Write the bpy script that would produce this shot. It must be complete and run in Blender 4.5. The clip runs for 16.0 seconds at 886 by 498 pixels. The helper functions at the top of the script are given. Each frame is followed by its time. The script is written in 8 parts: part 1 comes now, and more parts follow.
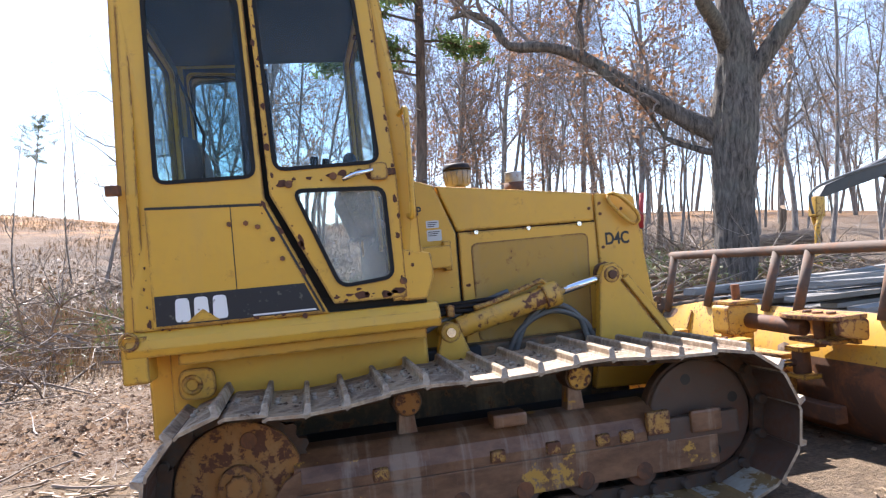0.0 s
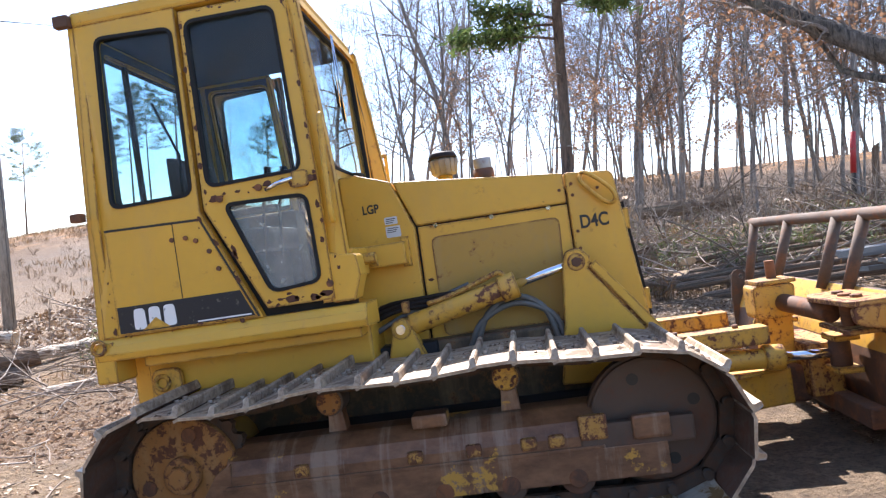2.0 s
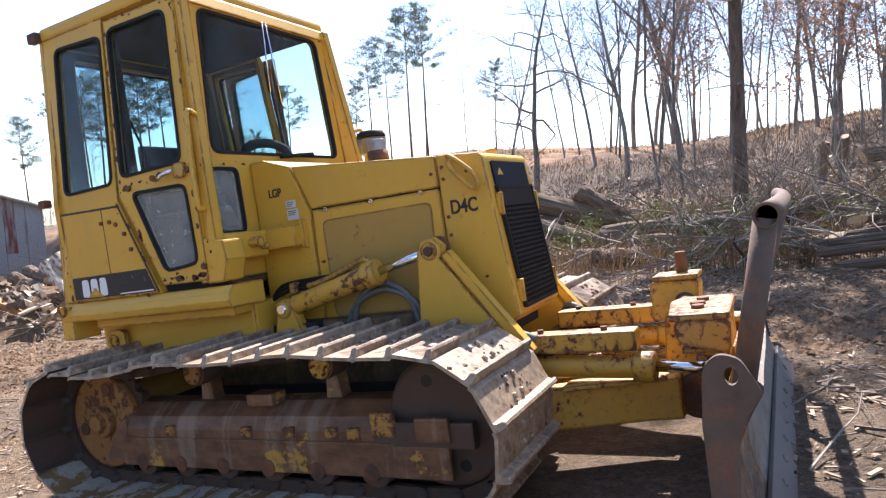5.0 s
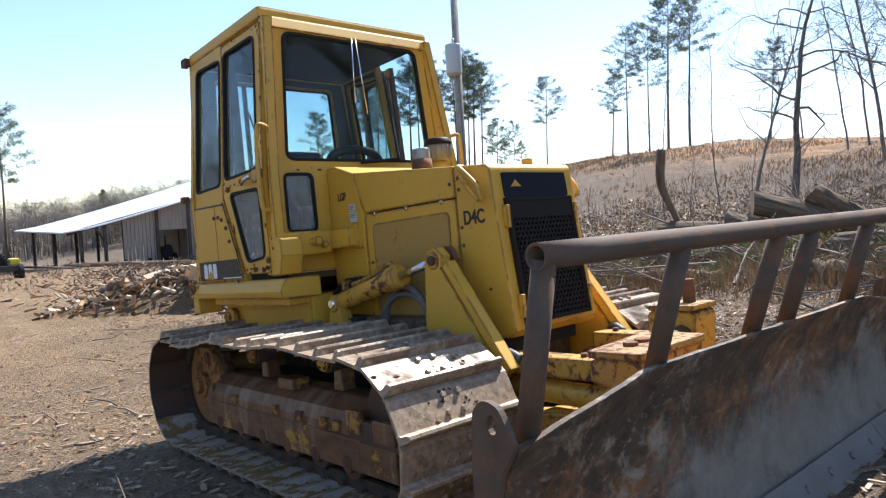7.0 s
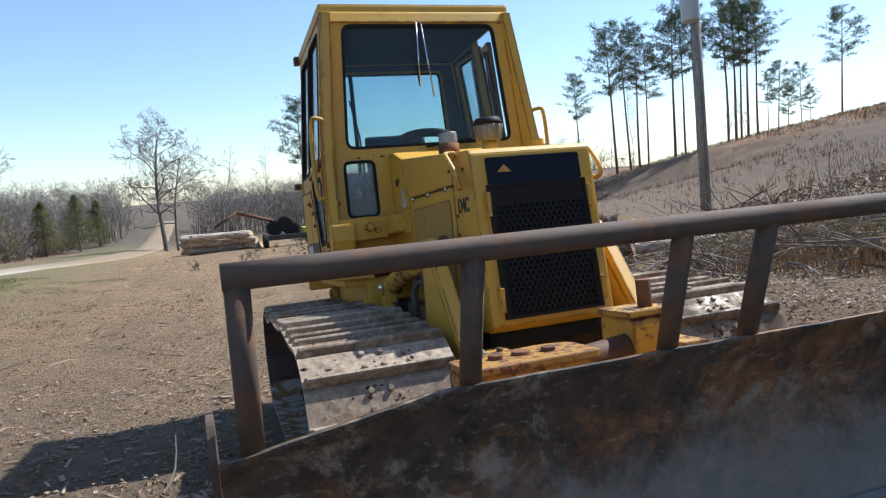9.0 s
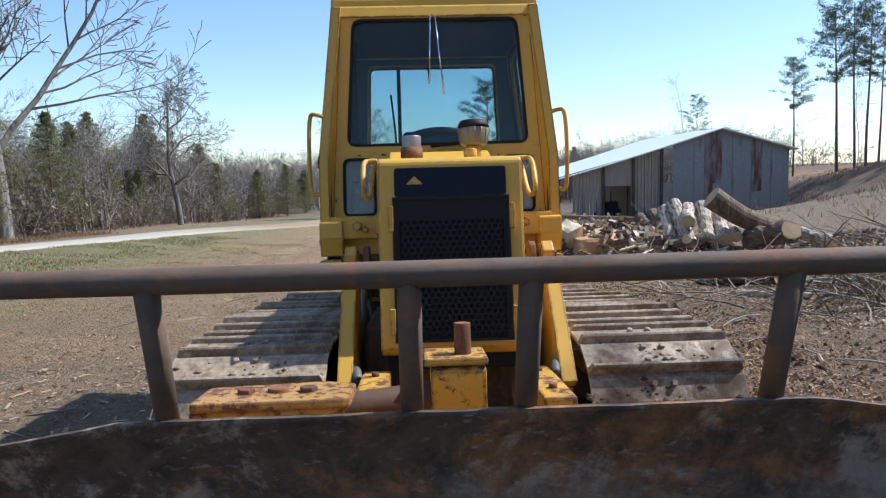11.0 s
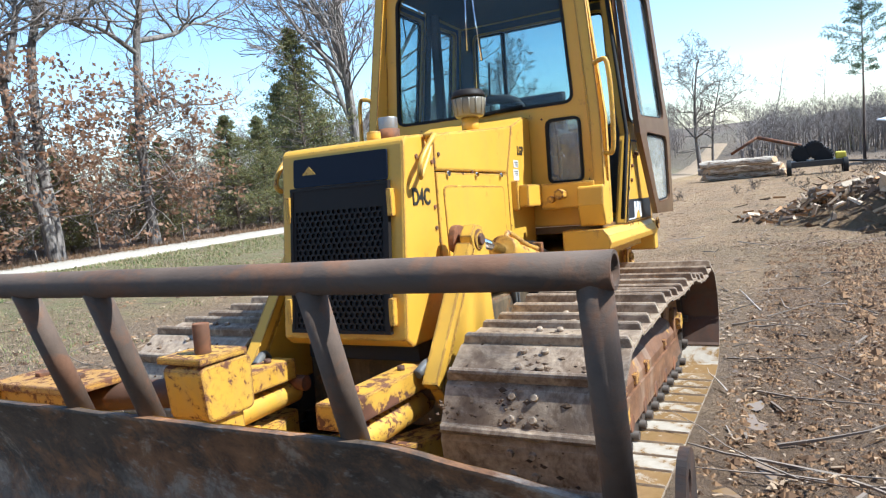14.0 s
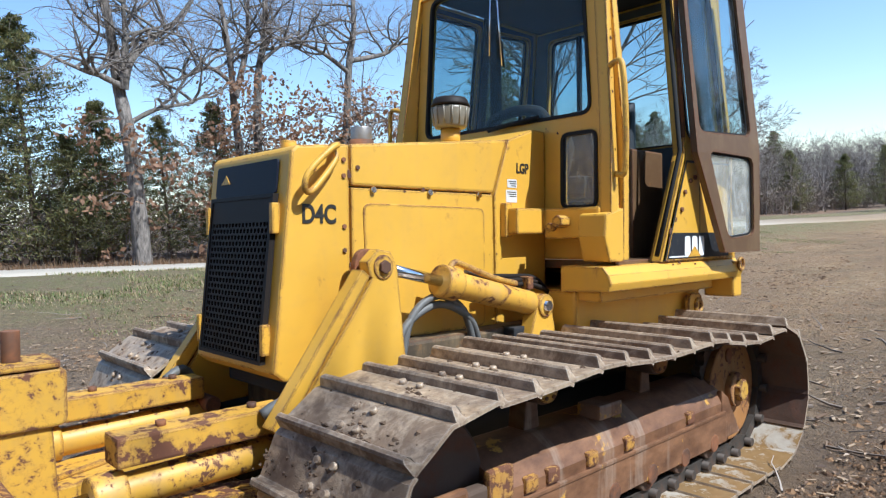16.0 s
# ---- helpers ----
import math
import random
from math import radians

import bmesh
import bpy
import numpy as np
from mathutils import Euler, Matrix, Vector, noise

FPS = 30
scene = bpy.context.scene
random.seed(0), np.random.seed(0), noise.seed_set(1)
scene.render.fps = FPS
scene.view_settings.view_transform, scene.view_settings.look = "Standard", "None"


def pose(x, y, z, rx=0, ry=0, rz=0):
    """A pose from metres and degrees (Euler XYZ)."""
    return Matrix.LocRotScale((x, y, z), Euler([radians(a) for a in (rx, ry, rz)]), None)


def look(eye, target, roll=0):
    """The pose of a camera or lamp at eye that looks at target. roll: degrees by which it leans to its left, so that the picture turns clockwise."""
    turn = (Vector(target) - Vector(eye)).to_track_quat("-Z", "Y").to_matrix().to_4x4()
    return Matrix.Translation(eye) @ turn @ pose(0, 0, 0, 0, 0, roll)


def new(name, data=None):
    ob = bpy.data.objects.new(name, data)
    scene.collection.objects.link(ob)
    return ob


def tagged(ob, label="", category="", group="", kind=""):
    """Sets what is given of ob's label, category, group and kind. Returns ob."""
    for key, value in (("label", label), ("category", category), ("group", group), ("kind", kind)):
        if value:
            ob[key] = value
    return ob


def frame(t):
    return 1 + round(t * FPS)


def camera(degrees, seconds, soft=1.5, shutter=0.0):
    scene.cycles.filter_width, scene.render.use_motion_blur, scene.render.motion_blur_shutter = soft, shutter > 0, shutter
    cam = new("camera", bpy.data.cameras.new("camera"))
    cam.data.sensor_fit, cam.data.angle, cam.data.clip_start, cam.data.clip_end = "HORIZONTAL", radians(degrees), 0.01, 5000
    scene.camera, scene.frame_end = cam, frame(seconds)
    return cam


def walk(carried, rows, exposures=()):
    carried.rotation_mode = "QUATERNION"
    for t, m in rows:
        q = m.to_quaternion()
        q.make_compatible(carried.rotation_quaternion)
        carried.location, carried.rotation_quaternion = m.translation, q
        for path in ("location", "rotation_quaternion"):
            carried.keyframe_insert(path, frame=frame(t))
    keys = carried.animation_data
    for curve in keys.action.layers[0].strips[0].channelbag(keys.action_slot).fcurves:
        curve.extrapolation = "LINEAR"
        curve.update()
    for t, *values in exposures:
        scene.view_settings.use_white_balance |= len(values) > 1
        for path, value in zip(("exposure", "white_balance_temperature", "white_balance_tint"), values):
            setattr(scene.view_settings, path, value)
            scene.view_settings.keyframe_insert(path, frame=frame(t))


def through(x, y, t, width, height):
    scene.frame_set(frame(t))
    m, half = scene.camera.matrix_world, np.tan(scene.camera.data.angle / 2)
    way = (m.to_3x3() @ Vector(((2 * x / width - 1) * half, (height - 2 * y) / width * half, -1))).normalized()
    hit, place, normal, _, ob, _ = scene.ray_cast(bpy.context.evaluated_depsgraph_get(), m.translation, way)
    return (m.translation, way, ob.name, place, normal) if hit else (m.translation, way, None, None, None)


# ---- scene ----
cam = camera(66.6, 16.0, 1.25)
PATH = [
    (0, (-0.983, -3.862, 1.175), (-0.573, -1.906, 1.245), -0.3),
    (0.5, (-0.619, -3.836, 1.215), (-0.27, -1.867, 1.268), -1.6),
    (1, (-0.251, -3.899, 1.26), (-0.181, -1.901, 1.305), 0.4),
    (1.5, (0.086, -3.878, 1.226), (0.019, -1.879, 1.221), -1.1),
    (2, (0.371, -3.883, 1.287), (0.151, -1.895, 1.275), -3.6),
    (2.5, (0.687, -3.958, 1.304), (0.295, -1.997, 1.249), -0.6),
    (3, (0.96, -3.88, 1.296), (0.526, -1.928, 1.301), -1.8),
    (3.5, (1.257, -3.749, 1.3), (0.732, -1.819, 1.303), -3.1),
    (3.7, (1.399, -3.692, 1.305), (0.836, -1.773, 1.297), -3.7),
    (5.8, (2.556, -3.053, 1.437), (1.445, -1.399, 1.26), -4.2),
    (6, (2.645, -2.981, 1.397), (1.494, -1.349, 1.297), -4.0),
    (6.5, (2.887, -2.798, 1.423), (1.63, -1.252, 1.246), -3.3),
    (7, (3.17, -2.603, 1.441), (1.664, -1.293, 1.305), -2.1),
    (7.5, (3.374, -2.317, 1.44), (1.784, -1.105, 1.383), -3.0),
    (8, (3.551, -2.043, 1.461), (1.87, -0.967, 1.339), -2.9),
    (8.5, (3.74, -1.747, 1.472), (1.913, -0.956, 1.278), -3.2),
    (9, (3.757, -1.409, 1.491), (1.866, -0.788, 1.29), -4.5),
    (9.2, (3.772, -1.281, 1.502), (1.86, -0.725, 1.309), -5.4),
    (11.3, (3.79, 0.051, 1.554), (1.802, 0.028, 1.34), -2.1),
    (11.5, (3.754, 0.173, 1.533), (1.766, 0.088, 1.332), -2.9),
    (12, (3.681, 0.491, 1.537), (1.708, 0.26, 1.305), -1.8),
    (12.5, (3.617, 0.837, 1.512), (1.698, 0.375, 1.191), -3.4),
    (13, (3.5, 1.126, 1.51), (1.603, 0.568, 1.211), -5.9),
    (13.5, (3.348, 1.381, 1.492), (1.519, 0.645, 1.154), -7.6),
    (14, (3.206, 1.679, 1.521), (1.46, 0.741, 1.251), -6.7),
    (14.5, (2.994, 1.871, 1.502), (1.354, 0.754, 1.254), -5.3),
    (15, (2.767, 2.029, 1.465), (1.168, 0.859, 1.189), -7.8),
    (15.5, (2.488, 2.254, 1.462), (1.125, 0.807, 1.242), -5.0),
    (16, (2.169, 2.399, 1.403), (0.796, 0.953, 1.245), -4.3),
]
EXPOSURES = [(0, 1.86, 6250, 16), (1.5, 1.86, 6250, 16), (3.5, 1.66, 6300, 18), (6, 1.36, 6300, 18), (7, 1.08, 6150, 11), (9, 0.60, 5800, 8), (11.3, 0.62, 5650, 8), (12.5, 0.98, 5560, 5), (13.5, 1.20, 5600, 5), (14.3, 1.04, 5620, 5), (16, 0.69, 5560, 7)]
walk(cam, [(t, look(e, g, r)) for t, e, g, r in PATH], EXPOSURES)

# ---- sky, sun, exposure ----
SUN_EL, SUN_ROT = radians(51), radians(-14)
world = bpy.data.worlds.new("sky")
scene.world = world
world.use_nodes = True
wn = world.node_tree
sky = wn.nodes.new("ShaderNodeTexSky")
sky.sky_type, sky.sun_disc = "NISHITA", False
sky.sun_elevation, sky.sun_rotation = SUN_EL, SUN_ROT
sky.air_density, sky.dust_density, sky.ozone_density = 1.0, 0.35, 1.4
wn.links.new(sky.outputs[0], wn.nodes["Background"].inputs[0])
wn.nodes["Background"].inputs[1].default_value = 0.12
sun = new("sun", bpy.data.lights.new("sun", "SUN"))
sun.data.energy, sun.data.angle, sun.data.color = 4.6, radians(0.53), (1.0, 0.965, 0.90)
toward = Vector((math.sin(SUN_ROT) * math.cos(SUN_EL), math.cos(SUN_ROT) * math.cos(SUN_EL), math.sin(SUN_EL)))
sun.matrix_world = look(toward * 60, (0, 0, 0))

# ---- small tools ----


def smooth(a, b, v):
    u = max(0.0, min(1.0, (v - a) / (b - a)))
    return u * u * (3 - 2 * u)


def mesh_of(name, verts, faces, mats=(), slots=None, shade=False):
    me = bpy.data.meshes.new(name)
    me.from_pydata([tuple(v) for v in verts], [], faces)
    for m in mats:
        me.materials.append(m)
    if slots:
        me.polygons.foreach_set("material_index", slots)
    if shade:
        me.polygons.foreach_set("use_smooth", [True] * len(me.polygons))
    me.update()
    return me


def part(name, bm, material, parent, label=""):
    """Links a bmesh, or a ready mesh, as one object under a thing or a part."""
    if isinstance(bm, bmesh.types.BMesh):
        bmesh.ops.recalc_face_normals(bm, faces=bm.faces)
        me = bpy.data.meshes.new(name)
        bm.to_mesh(me)
        bm.free()
    else:
        me = bm
    if material and not me.materials:
        me.materials.append(material)
    ob = new(name, me)
    ob.parent = parent
    if label:
        ob["label"] = label
    return ob


def thing(name, label, category, at=(0, 0, 0), turn=(0, 0, 0), group="", kind=""):
    ob = new(name)
    ob.empty_display_size = 0.1
    ob.matrix_basis = pose(*at, *turn)
    return tagged(ob, label, category, group, kind)


def bevelled(bm, w, segs=2, angle=0.5):
    if w > 0:
        bm.normal_update()
        es = [e for e in bm.edges if e.is_manifold and e.calc_face_angle(0) > angle]
        bmesh.ops.bevel(bm, geom=es, offset=w, segments=segs, affect="EDGES", profile=0.6, clamp_overlap=True)
    return bm


def box(x0, x1, y0, y1, z0, z1, bevel=0.006, bm=None):
    own = bmesh.new()
    bmesh.ops.create_cube(own, size=1, matrix=Matrix.Translation(((x0 + x1) / 2, (y0 + y1) / 2, (z0 + z1) / 2)) @ Matrix.Diagonal((abs(x1 - x0), abs(y1 - y0), abs(z1 - z0), 1)))
    bevelled(own, bevel)
    return join(bm, own)


def join(bm, own):
    if bm is None:
        return own
    me = bpy.data.meshes.new("tmp")
    own.to_mesh(me)
    own.free()
    bm.from_mesh(me)
    bpy.data.meshes.remove(me)
    return bm


def prism(poly, a, b, axis="y", bevel=0.006, bm=None):
    """A polygon of two coordinates, drawn out from a to b along the axis."""
    own = bmesh.new()
    put = {"y": lambda p, c: (p[0], c, p[1]), "x": lambda p, c: (c, p[0], p[1]), "z": lambda p, c: (p[0], p[1], c)}[axis]
    lo = [own.verts.new(put(p, a)) for p in poly]
    hi = [own.verts.new(put(p, b)) for p in poly]
    own.faces.new(lo)
    own.faces.new(hi[::-1])
    for i in range(len(poly)):
        j = (i + 1) % len(poly)
        own.faces.new((lo[j], lo[i], hi[i], hi[j]))
    bmesh.ops.recalc_face_normals(own, faces=own.faces)
    bevelled(own, bevel)
    return join(bm, own)


def rod(p, q, r, r2=None, n=14, bevel=0.0, bm=None):
    own = bmesh.new()
    p, q = Vector(p), Vector(q)
    d = q - p
    m = Matrix.Translation((p + q) / 2) @ d.to_track_quat("Z", "Y").to_matrix().to_4x4()
    bmesh.ops.create_cone(own, cap_ends=True, segments=n, radius1=r, radius2=r if r2 is None else r2, depth=d.length, matrix=m)
    for f in own.faces:
        f.smooth = len(f.verts) == 4
    bevelled(own, bevel, 2, 0.9)
    return join(bm, own)


def pipe_data(pts, radii, n=8, cap=True):
    """Vertices and faces of a round tube along points."""
    pts = [Vector(p) for p in pts]
    vs, fs = [], []
    side = None
    for i, p in enumerate(pts):
        d = (pts[min(i + 1, len(pts) - 1)] - pts[max(i - 1, 0)]).normalized()
        if side is None:
            side = d.orthogonal().normalized()
        else:
            side = (side - d * side.dot(d))
            side = side.normalized() if side.length > 1e-6 else d.orthogonal().normalized()
        up = d.cross(side)
        r = radii[i] if isinstance(radii, (list, tuple)) else radii
        for k in range(n):
            a = 2 * math.pi * k / n
            vs.append(p + (side * math.cos(a) + up * math.sin(a)) * r)
    for i in range(len(pts) - 1):
        for k in range(n):
            a, b = i * n + k, i * n + (k + 1) % n
            fs.append((a, b, b + n, a + n))
    if cap:
        fs.append(tuple(range(n))[::-1])
        fs.append(tuple(range((len(pts) - 1) * n, len(pts) * n)))
    return vs, fs


def pipe(pts, radii, n=10, bm=None):
    own = bmesh.new()
    vs, fs = pipe_data(pts, radii, n)
    vv = [own.verts.new(v) for v in vs]
    for f in fs:
        fc = own.faces.new([vv[i] for i in f])
        fc.smooth = len(f) == 4
    return join(bm, own)


def arc_pts(pts, steps=6):
    """A smooth run (Catmull-Rom) through points."""
    pts = [Vector(p) for p in pts]
    out = []
    for i in range(len(pts) - 1):
        a, b, c, d = pts[max(i - 1, 0)], pts[i], pts[i + 1], pts[min(i + 2, len(pts) - 1)]
        for k in range(steps):
            t = k / steps
            out.append(0.5 * (2 * b + (c - a) * t + (2 * a - 5 * b + 4 * c - d) * t * t + (3 * b - a - 3 * c + d) * t ** 3))
    return out + [pts[-1]]


def rounded(poly, r, n=4):
    """A flat polygon with its corners rounded."""
    out = []
    k = len(poly)
    for i in range(k):
        p, a, b = Vector(poly[i]), Vector(poly[i - 1]), Vector(poly[(i + 1) % k])
        da, db = (a - p), (b - p)
        ra = min(r, da.length * 0.45, db.length * 0.45)
        s, e = p + da.normalized() * ra, p + db.normalized() * ra
        for j in range(n + 1):
            t = j / n
            out.append(tuple((1 - t) ** 2 * s + 2 * t * (1 - t) * p + t * t * e))
    return out


def inset(poly, w):
    """A convex polygon moved inwards (w > 0) by w."""
    c = sum((Vector(p) for p in poly), Vector((0, 0))) / len(poly)
    out = []
    k = len(poly)
    for i in range(k):
        p, a, b = Vector(poly[i]), Vector(poly[i - 1]), Vector(poly[(i + 1) % k])
        d1, d2 = (p - a), (b - p)
        d1 = d1.normalized() if d1.length > 1e-7 else d2.normalized()
        d2 = d2.normalized() if d2.length > 1e-7 else d1
        n1, n2 = Vector((-d1.y, d1.x)), Vector((-d2.y, d2.x))
        n = (n1 + n2)
        n = n.normalized() if n.length > 1e-6 else n1
        if n.dot(c - p) < 0:
            n = -n
        out.append(tuple(p + n * w / max(0.5, abs(n.dot(n1)))))
    return out


def panel(outer, holes, place, thick, bm=None):
    """A sheet with holes. place(u, v, d) gives the point at depth d."""
    own = bmesh.new()
    layers = []
    for d in (0.0, thick):
        loops, es = [], []
        for loop in [outer] + list(holes):
            vv = [own.verts.new(place(p[0], p[1], d)) for p in loop]
            es += [own.edges.new((vv[i], vv[(i + 1) % len(vv)])) for i in range(len(vv))]
            loops.append(vv)
        bmesh.ops.triangle_fill(own, use_beauty=True, use_dissolve=False, edges=es)
        layers.append(loops)
    for la, lb in zip(*layers):
        for i in range(len(la)):
            j = (i + 1) % len(la)
            own.faces.new((la[i], la[j], lb[j], lb[i]))
    bmesh.ops.recalc_face_normals(own, faces=own.faces)
    return join(bm, own)


def flat(poly, place, d, thick, bm=None):
    """A thin closed slab of a polygon."""
    own = bmesh.new()
    lo = [own.verts.new(place(p[0], p[1], d)) for p in poly]
    hi = [own.verts.new(place(p[0], p[1], d + thick)) for p in poly]
    own.faces.new(lo)
    own.faces.new(hi[::-1])
    for i in range(len(poly)):
        j = (i + 1) % len(poly)
        own.faces.new((lo[j], lo[i], hi[i], hi[j]))
    bmesh.ops.recalc_face_normals(own, faces=own.faces)
    return join(bm, own)


def lettering(name, text, size, m, mat, parent, label, stretch=1.0):
    cu = bpy.data.curves.new(name, "FONT")
    cu.body, cu.size, cu.extrude, cu.align_x = text, size, 0.0015, "LEFT"
    cu.offset = size * 0.024
    tmp = new(name + "_t", cu)
    me = bpy.data.meshes.new_from_object(tmp.evaluated_get(bpy.context.evaluated_depsgraph_get()))
    bpy.data.objects.remove(tmp)
    bpy.data.curves.remove(cu)
    me.transform(m @ Matrix.Diagonal((stretch, 1, 1, 1)))
    me.materials.clear()
    return part(name, me, mat, parent, label)


# ---- materials ----
def mat(name, rough=0.6, metal=0.0, color=(0.5, 0.5, 0.5)):
    m = bpy.data.materials.new(name)
    m.use_nodes = True
    b = m.node_tree.nodes["Principled BSDF"]
    b.inputs["Base Color"].default_value = (*color, 1)
    b.inputs["Roughness"].default_value, b.inputs["Metallic"].default_value = rough, metal
    return m


def nd(m, kind):
    return m.node_tree.nodes.new("ShaderNode" + kind)


def wire(m, a, b):
    m.node_tree.links.new(a.outputs[0] if isinstance(a, bpy.types.Node) else a, b)


def grain(m, scale, detail=6, rough=0.6, coord="Object", stretch=(1, 1, 1), dist=0.0):
    tc = nd(m, "TexCoord")
    mp = nd(m, "Mapping")
    mp.inputs["Scale"].default_value = stretch
    wire(m, tc.outputs[coord], mp.inputs[0])
    n = nd(m, "TexNoise")
    n.inputs["Scale"].default_value, n.inputs["Detail"].default_value = scale, detail
    n.inputs["Roughness"].default_value, n.inputs["Distortion"].default_value = rough, dist
    wire(m, mp, n.inputs["Vector"])
    return n.outputs["Fac"]


def ramp(m, fac, *stops):
    r = nd(m, "ValToRGB")
    els = r.color_ramp.elements
    while len(els) < len(stops):
        els.new(0.5)
    for e, (p, c) in zip(els, stops):
        e.position, e.color = p, (*c, 1) if len(c) == 3 else c
    wire(m, fac, r.inputs[0])
    return r.outputs[0]


def step(m, fac, a, b):
    return ramp(m, fac, (a, (0, 0, 0)), (b, (1, 1, 1)))


def blend(m, fac, a, b, how="MIX"):
    x = nd(m, "Mix")
    x.data_type, x.blend_type = "RGBA", how
    for v, s in ((fac, 0), (a, 6), (b, 7)):
        if isinstance(v, (int, float)):
            x.inputs[s].default_value = v
        elif isinstance(v, tuple):
            x.inputs[s].default_value = (*v, 1)
        else:
            wire(m, v, x.inputs[s])
    return x.outputs[2]


def calc(m, how, a, b):
    x = nd(m, "Math")
    x.operation = how
    for v, s in ((a, 0), (b, 1)):
        if isinstance(v, (int, float)):
            x.inputs[s].default_value = v
        else:
            wire(m, v, x.inputs[s])
    return x.outputs[0]


def finish(m, color=None, rough=None, metal=None, bump=None, strength=0.3, dist=0.01):
    b = m.node_tree.nodes["Principled BSDF"]
    for v, k in ((color, "Base Color"), (rough, "Roughness"), (metal, "Metallic")):
        if v is not None:
            wire(m, v, b.inputs[k])
    if bump is not None:
        n = nd(m, "Bump")
        n.inputs["Strength"].default_value, n.inputs["Distance"].default_value = strength, dist
        wire(m, bump, n.inputs["Height"])
        wire(m, n, b.inputs["Normal"])
    return m


def paint(name, base, chips=0.62, dust=0.5, rust=(0.06, 0.025, 0.016), rough=0.40, worn=0.27, size=12, patch=0.22, top=0.0):
    """Worn machine paint: faded patches, dust, chips down to rust."""
    m = mat(name)
    big = grain(m, 1.7, 4)
    fine = grain(m, 22, 6)
    chip = grain(m, size, 9, 0.70, dist=0.3)
    geo, bev, dot = nd(m, "NewGeometry"), nd(m, "Bevel"), nd(m, "VectorMath")
    bev.samples = 4
    bev.inputs["Radius"].default_value = 0.02
    dot.operation = "DOT_PRODUCT"
    wire(m, geo.outputs["Normal"], dot.inputs[0])
    wire(m, bev, dot.inputs[1])
    edge = calc(m, "MULTIPLY", step(m, calc(m, "SUBTRACT", 1.0, dot.outputs["Value"]), 0.01, 0.10), worn)
    chip = calc(m, "ADD", calc(m, "ADD", chip, edge), calc(m, "MULTIPLY", calc(m, "SUBTRACT", grain(m, 2.6, 3), 0.5), patch))
    if top:
        nz = nd(m, "SeparateXYZ")
        wire(m, geo.outputs["Normal"], nz.inputs[0])
        chip = calc(m, "ADD", chip, calc(m, "MULTIPLY", step(m, nz.outputs[2], 0.5, 0.9), top))
    streak = grain(m, 5, 5, stretch=(1.6, 1.6, 0.22))
    col = blend(m, big, tuple(c * 0.80 for c in base), tuple(min(1, c * 1.14) for c in base))
    col = blend(m, calc(m, "MULTIPLY", step(m, streak, 0.5, 0.8), dust * 0.55), col, (0.36, 0.25, 0.13))
    col = blend(m, calc(m, "MULTIPLY", step(m, fine, 0.5, 0.75), dust * 0.3), col, (0.30, 0.20, 0.09))
    col = blend(m, calc(m, "MULTIPLY", step(m, chip, chips - 0.075, chips + 0.01), 0.55), col, (0.27, 0.125, 0.035))
    mask = step(m, chip, chips, chips + 0.03)
    col = blend(m, mask, col, blend(m, fine, rust, (0.17, 0.062, 0.025)))
    rg = blend(m, mask, blend(m, big, (rough,) * 3, (rough + 0.16,) * 3), (0.85, 0.85, 0.85))
    hgt = calc(m, "SUBTRACT", calc(m, "MULTIPLY", fine, 0.25), mask)
    return finish(m, col, rg, None, hgt, 0.22, 0.004)


def metal_worn(name, dark, light, rust, share=0.5, rough=(0.35, 0.7), metalness=0.7, scale=6, stretch=(1, 1, 1)):
    m = mat(name)
    a, b, c = grain(m, scale, 8, 0.65, stretch=stretch), grain(m, scale * 5, 6, stretch=stretch), grain(m, scale * 0.5, 5, 0.7, dist=0.5)
    mask = step(m, c, share, share + 0.12)
    col = blend(m, mask, blend(m, a, dark, light), blend(m, b, rust, tuple(v * 1.9 for v in rust)))
    return finish(m, col, blend(m, mask, blend(m, a, (rough[0],) * 3, (rough[1],) * 3), (0.88, 0.88, 0.88)),
                  blend(m, mask, (metalness,) * 3, (0.1, 0.1, 0.1)), calc(m, "ADD", b, c), 0.25, 0.006)


YEL = (0.645, 0.355, 0.036)
M_yellow = paint("yellow_paint", YEL, 0.695, 0.35)
M_yellow_worn = paint("yellow_paint_worn", (0.58, 0.322, 0.038), 0.60, 1.0, (0.070, 0.032, 0.022), worn=0.34, size=28, patch=0.34, top=0.075)
M_flaking = paint("flaking_yellow_paint", (0.60, 0.325, 0.038), 0.545, 0.8, (0.085, 0.036, 0.022), worn=0.30, size=15, patch=0.40)
# Dusty frame paint with the shade under the hood put into its near-black base.
M_belly = paint("shaded_frame_paint", (0.060, 0.042, 0.024), 0.62, 1.0, (0.02, 0.015, 0.012), rough=0.6)
M_yellow_dusty = paint("yellow_paint_dusty", (0.42, 0.245, 0.050), 0.66, 1.0, rough=0.7)
M_brown = paint("brown_inner_paint", (0.115, 0.062, 0.028), 0.70, 0.4)
M_black = finish(mat("black_rubber", 0.9, 0, (0.010, 0.010, 0.010)))
M_trace = paint("paint_traces", (0.44, 0.225, 0.04), 0.50, 1.0, (0.085, 0.038, 0.024), size=30, patch=0.4)
# Near-black trim; also stands for shade in the engine bay and between tracks.
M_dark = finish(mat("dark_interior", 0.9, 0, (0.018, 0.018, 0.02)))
M_seat = mat("seat_vinyl", 0.55, 0, (0.03, 0.033, 0.038))
finish(M_seat, bump=grain(M_seat, 60), strength=0.2)
M_decal = mat("black_decal", 0.5, 0, (0.012, 0.013, 0.017))
